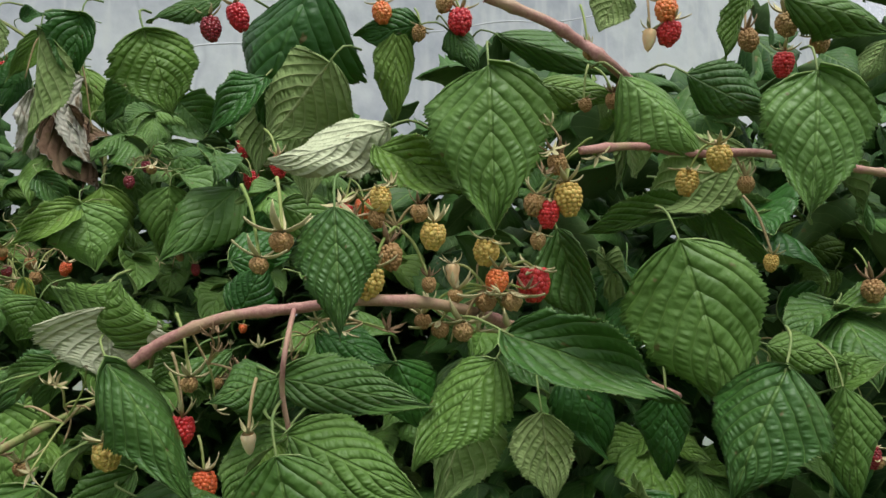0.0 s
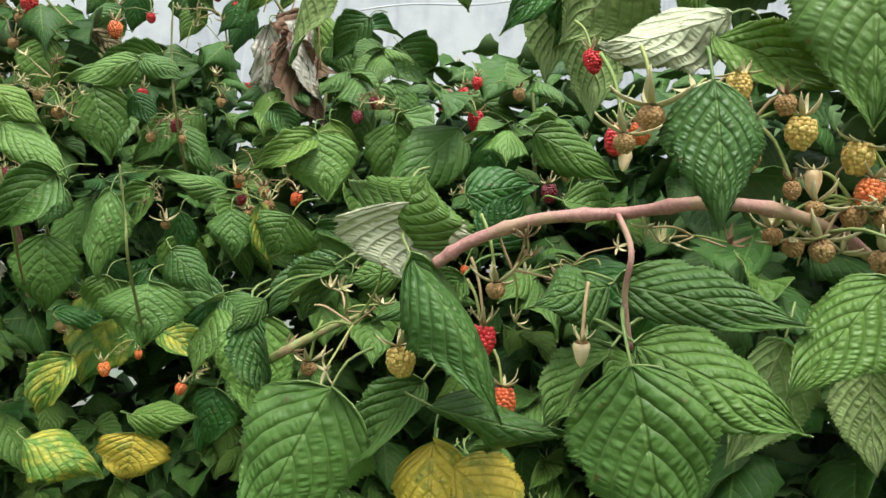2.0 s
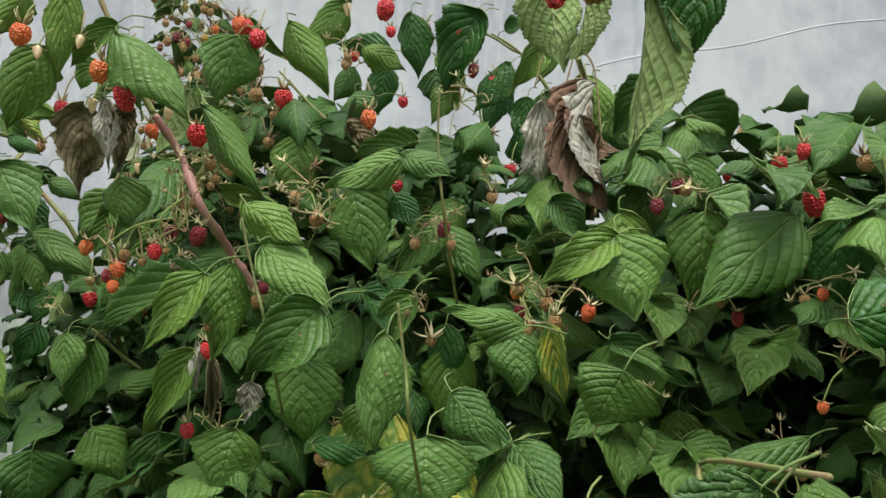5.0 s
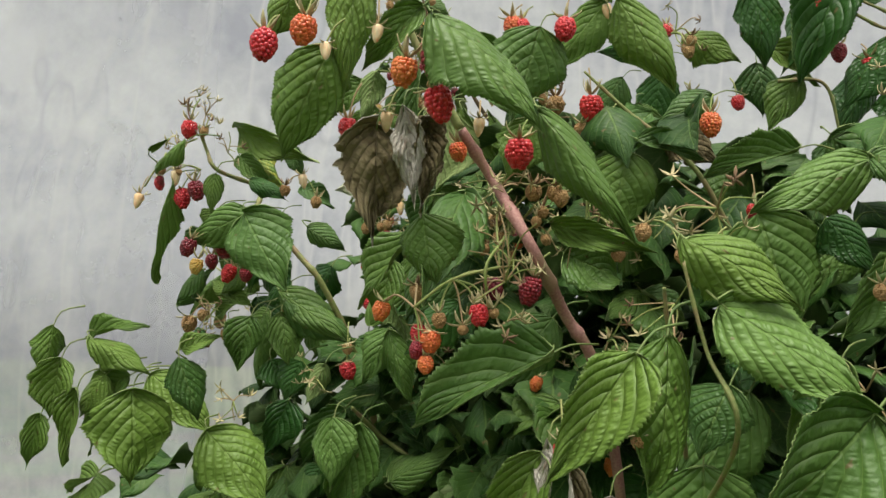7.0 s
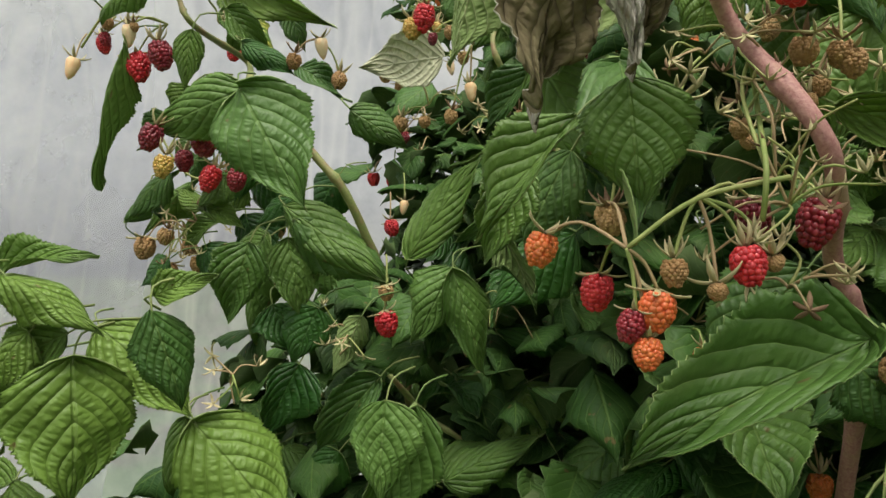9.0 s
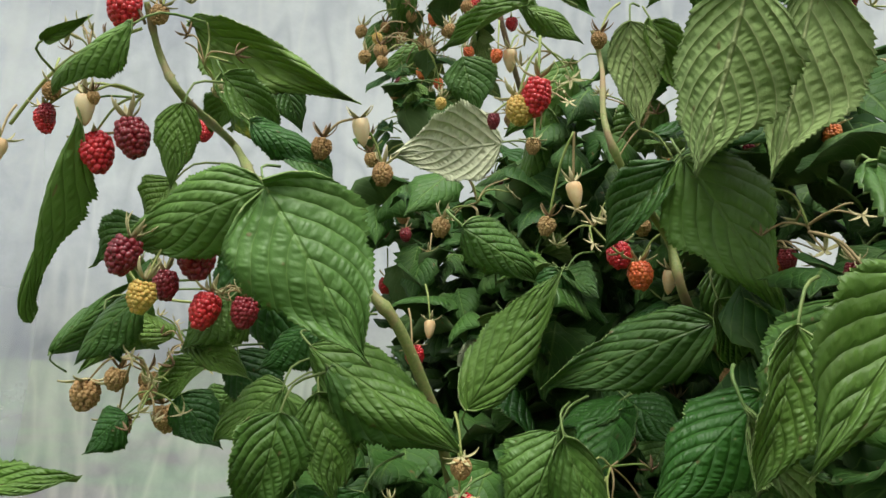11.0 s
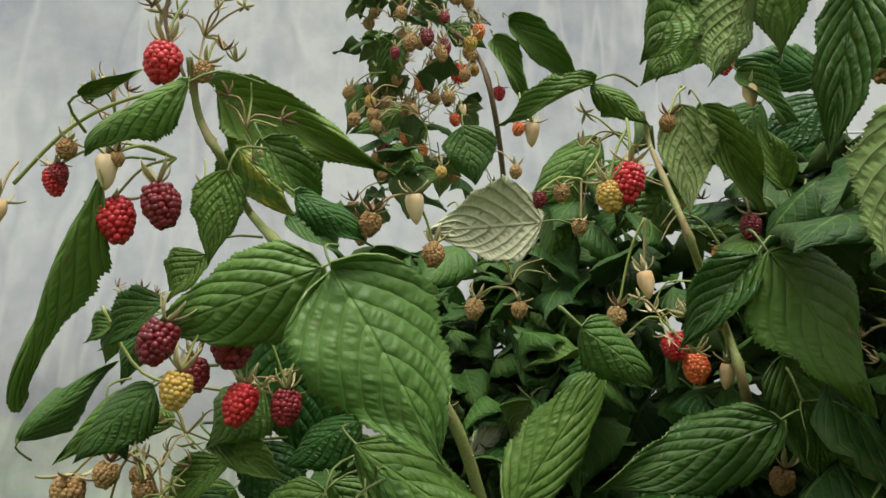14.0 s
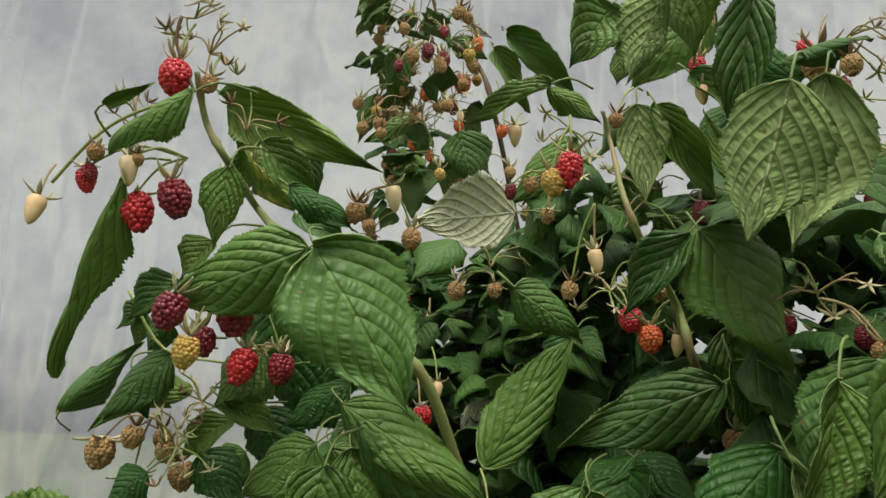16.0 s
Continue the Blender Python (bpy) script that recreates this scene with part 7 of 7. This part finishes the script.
# leaves round the dried fruit low on the end cane
leaf(cane_7, (-1.615, 1.155, 1.682), (-1.659, 1.140, 1.636), 0.040, (0.300, -0.900, 0.300), "g", 1)
leaf(cane_7, (-1.579, 1.172, 1.650), (-1.529, 1.181, 1.627), 0.028, (0.300, -0.800, 0.500), "f", 4)
leaf(cane_7, (-1.507, 1.199, 1.620), (-1.555, 1.182, 1.582), 0.048, (0.300, -0.850, 0.400), "g", 0)
leaf(cane_7, (-1.580, 1.195, 1.637), (-1.614, 1.180, 1.609), 0.028, (0.200, -0.900, 0.300), "f", 2)
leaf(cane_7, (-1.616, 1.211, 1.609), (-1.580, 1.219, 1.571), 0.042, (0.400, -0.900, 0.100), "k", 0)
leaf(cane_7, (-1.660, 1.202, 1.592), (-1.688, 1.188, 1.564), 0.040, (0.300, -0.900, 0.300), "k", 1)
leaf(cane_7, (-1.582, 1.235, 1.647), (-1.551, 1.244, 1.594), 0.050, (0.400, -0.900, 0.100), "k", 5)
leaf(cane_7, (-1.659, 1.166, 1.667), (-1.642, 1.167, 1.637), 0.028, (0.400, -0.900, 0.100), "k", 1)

# ---- hanging three-part leaves that make the leafy face of the row ----
hang = random.Random(5)
for plant, count, xs, ys, zs, skins in (
    (cane_3, 62, (-0.72, 0.0), (1.20, 1.38), (1.10, 1.80), "gglfll"),
    (cane_4, 46, (-1.0, -0.60), (1.16, 1.38), (1.05, 1.72), "gglflk"),
    (cane_4, 34, (-1.15, -0.70), (1.02, 1.16), (1.0, 1.34), "lggkg"),
    (cane_4, 14, (-0.85, -0.52), (1.00, 1.14), (1.26, 1.46), "lfg"),
    (cane_7, 15, (-1.66, -1.40), (0.92, 1.06), (1.12, 1.40), "ffl"),
    (cane_0, 20, (0.2, 0.75), (0.72, 0.92), (1.05, 1.72), "glkf"),
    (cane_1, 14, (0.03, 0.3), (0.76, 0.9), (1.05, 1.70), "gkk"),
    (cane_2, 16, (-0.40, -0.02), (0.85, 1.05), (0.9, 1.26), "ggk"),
    # from here mostly skin k, whose darker green stands for shade inside the row
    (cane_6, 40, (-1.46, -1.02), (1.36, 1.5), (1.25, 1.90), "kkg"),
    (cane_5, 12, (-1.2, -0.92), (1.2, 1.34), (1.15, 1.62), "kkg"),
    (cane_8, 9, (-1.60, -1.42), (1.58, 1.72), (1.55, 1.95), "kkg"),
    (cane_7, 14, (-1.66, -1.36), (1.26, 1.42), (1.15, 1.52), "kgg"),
):
    for _ in range(count):
        place = (hang.uniform(*xs), hang.uniform(*ys), hang.uniform(*zs))
        turn, size, skin = hang.gauss(25, 45), hang.uniform(0.065, 0.095), hang.choice(skins)
        if -0.92 < place[0] < -0.58 and place[1] < 1.32 and place[2] < 1.52:  # the yellowed shoot stands free here
            continue
        compound_leaf(plant, place, turn, size, hang, skin)

# thin bare stalks with dried calyces and small fruit that stand out of the leafy face
scatter = random.Random(19)
for plant, count, xs, ys, zs in (
    (cane_3, 11, (-0.62, -0.08), (1.14, 1.24), (1.35, 1.80)),
    (cane_4, 11, (-1.0, -0.60), (1.10, 1.22), (1.20, 1.82)),
    (cane_5, 7, (-1.2, -0.9), (1.14, 1.26), (1.55, 1.95)),
    (cane_6, 7, (-1.44, -1.1), (1.28, 1.38), (1.45, 1.92)),
    (cane_0, 5, (0.25, 0.5), (0.72, 0.8), (1.35, 1.6)),
):
    for k in range(count):
        at = (scatter.uniform(*xs), scatter.uniform(*ys), scatter.uniform(*zs))
        spray(plant, at, scatter.randint(4, 7), scatter.uniform(0.03, 0.05), 200 + k + int(1000 * abs(at[0])))
        for _ in range(scatter.randint(1, 3)):
            tip = (at[0] + scatter.uniform(-0.035, 0.035), at[1] - scatter.uniform(0.0, 0.03), at[2] - scatter.uniform(0.0, 0.04))
            berry(plant, tip, scatter.uniform(0.011, 0.018), scatter.choice("nnnncnko"), at)


for k in range(30):
    t = k / 30
    r, a = 0.12 * (1 - 0.5 * t), hang.uniform(0, 2 * math.pi)
    compound_leaf(cane_8, (-1.52 - 0.14 * t + r * math.cos(a), 1.68 + r * math.sin(a), 1.6 + 0.76 * t), math.degrees(a) + 90, hang.uniform(0.035, 0.055), hang, hang.choice("ggk"))


# ---- the mass of the row behind the leaves in front, its shade put into the leaf colour ----
FILL_MESHES = [leaf_mesh("fill", 40 + i, TOP_SHADED, UNDER_SHADED, nu=9, nv=2, teeth=0.06, **kw) for i, kw in enumerate(SHAPES[:5])]


def leaf_mass(name, label, count, seed, place_in):
    """Many leaflets joined into one mesh: place_in gives a place, a heading and a length."""
    rnd = random.Random(seed)
    parts = []
    for me in FILL_MESHES:
        v = np.zeros(len(me.vertices) * 3)
        me.vertices.foreach_get("co", v)
        f = [tuple(p.vertices) for p in me.polygons]
        s = [p.material_index for p in me.polygons]
        uv = np.zeros((len(me.vertices), 2))
        for lp, d in zip(me.loops, me.uv_layers[0].data):
            uv[lp.vertex_index] = d.uv
        parts.append((v.reshape(-1, 3), np.array(f), s, uv))
    V, F, S, U, k = [], [], [], [], 0
    for _ in range(count):
        p, heading, size = place_in(rnd)
        v, f, s, uv = parts[rnd.randrange(len(parts))]
        down = rnd.uniform(-1.1, 0.05)
        m = pose(p[0], p[1], p[2], 0, 0, heading) @ pose(0, 0, 0, math.degrees(down), rnd.uniform(-35, 35), 0)
        a = np.array(m)
        sc = v * np.array((size * rnd.uniform(0.68, 0.88), size, size * 0.8))
        V.append(sc @ a[:3, :3].T + a[:3, 3])
        F.append(f + k)
        S += s
        U.append(uv)
        k += len(v)
    ob = new(name, mesh_from(name, np.concatenate(V), np.concatenate(F), [TOP_SHADED, UNDER_SHADED], S, np.concatenate(U)))
    return tagged(ob, label, "foliage", kind="stuff")




def in_row(x0, x1, front, thick, z0, z1, size=(0.06, 0.1)):
    def pick(rnd):
        x = rnd.uniform(x0, x1)
        y = front(x) + thick * rnd.random() ** 1.2
        hi = z1(x) if callable(z1) else z1
        z = z0 + (hi - z0) * rnd.random() ** 1.15
        return (x, y, z), rnd.gauss(170, 65), rnd.uniform(*size)
    return pick



def front_line(x):
    """How far the leafy face of the row stands out, along the row."""
    if x > 0.03:
        return 0.84 + 0.05 * math.sin(x * 9)
    if x > -0.9:
        return 1.38 + 0.04 * math.sin(x * 11)
    if x > -1.2:
        return 1.24
    return 1.42 + 0.05 * math.sin(x * 13)


def top_line(x):
    if x > 0.03:
        return 1.80
    if x > -0.85:
        return 1.84
    return 1.89 if x > -1.08 else 1.96


leaf_mass("foliage", "dense raspberry leaves deep inside the row, green darkened for shade", 3700, 2, in_row(-1.43, 1.5, front_line, 0.5, 0.9, top_line, (0.06, 0.115)))
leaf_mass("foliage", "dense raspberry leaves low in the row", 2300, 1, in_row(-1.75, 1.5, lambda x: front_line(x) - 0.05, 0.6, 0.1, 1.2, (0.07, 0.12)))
leaf_mass("foliage", "raspberry leaves at the back of the row, coloured dark for shade", 1500, 7, in_row(-1.36, 1.5, lambda x: front_line(x) + 0.45, 0.25, 0.7, lambda x: top_line(x) - 0.03, (0.10, 0.15)))
leaf_mass("foliage", "raspberry leaves where the row bends back, coloured dark for shade", 900, 11, in_row(-0.5, 0.45, lambda x: 1.55, 0.4, 0.8, 1.74, (0.09, 0.14)))
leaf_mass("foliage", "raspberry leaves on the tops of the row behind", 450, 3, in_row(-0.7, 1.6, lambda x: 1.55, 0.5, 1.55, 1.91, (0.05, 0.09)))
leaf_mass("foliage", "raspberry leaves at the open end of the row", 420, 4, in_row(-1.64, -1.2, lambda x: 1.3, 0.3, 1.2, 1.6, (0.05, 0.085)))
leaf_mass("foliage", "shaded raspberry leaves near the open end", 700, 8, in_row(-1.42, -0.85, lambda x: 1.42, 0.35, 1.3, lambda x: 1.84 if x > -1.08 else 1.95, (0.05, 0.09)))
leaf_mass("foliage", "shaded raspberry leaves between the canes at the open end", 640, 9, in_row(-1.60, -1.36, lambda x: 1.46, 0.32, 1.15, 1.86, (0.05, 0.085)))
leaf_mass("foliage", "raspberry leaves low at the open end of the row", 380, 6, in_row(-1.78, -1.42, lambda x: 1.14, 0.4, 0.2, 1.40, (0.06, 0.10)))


def in_column(rnd):
    """A slim leafy cane that narrows to its tip."""
    t = rnd.random()
    z = 1.35 + 1.0 * t
    r = 0.17 * (1 - 0.55 * t)
    a, q = rnd.uniform(0, 2 * math.pi), r * math.sqrt(rnd.random())
    return (-1.52 - 0.14 * t + q * math.cos(a), 1.68 + q * math.sin(a), z), rnd.uniform(0, 360), rnd.uniform(0.035, 0.07)


leaf_mass("foliage", "small leaves on the tall cane by the sheet", 70, 5, in_column)


fruit_rnd = random.Random(77)
for _ in range(78):
    t = fruit_rnd.random()
    r, a = 0.16 * (1 - 0.5 * t), fruit_rnd.uniform(0, 2 * math.pi)
    at = (-1.52 - 0.14 * t + r * math.cos(a), 1.68 + r * math.sin(a), 1.75 + 0.6 * t)
    berry(cane_8, at, fruit_rnd.uniform(0.014, 0.021), fruit_rnd.choice("nnnonwnky"), (at[0] * 0.6 - 0.4 * 1.6, at[1] * 0.6 + 0.4 * 1.68, at[2] + 0.03))


WELD = plain_material("film_weld", (0.40, 0.41, 0.44), (0.52, 0.53, 0.56), 9.0, 0.5)


def lap_seam(a, b):
    """The welded lap where two lengths of film meet, a narrow raised band across the sheet."""
    a, b = Vector(a), Vector(b)
    verts, faces, n = [], [], 40
    for i in range(n + 1):
        p = a.lerp(b, i / n) + Vector((0, 0, 0.012 * math.sin(i * 0.5)))
        for dz, out in ((-0.004, 0.0), (-0.003, 0.004), (0.003, 0.004), (0.004, 0.0)):
            q = p - AXIS * out
            verts.append((q.x, q.y, q.z + dz))
    for i in range(n):
        for k in range(4):
            q = (k + 1) % 4
            faces.append((i * 4 + k, i * 4 + q, (i + 1) * 4 + q, (i + 1) * 4 + k))
    return mesh_from("trim", verts, faces, [WELD])


tagged(new("trim", lap_seam((-1.053, 3.303, 2.611), (1.051, 4.277, 3.134))), "welded lap seam across the polythene sheet", "trim", kind="structure")
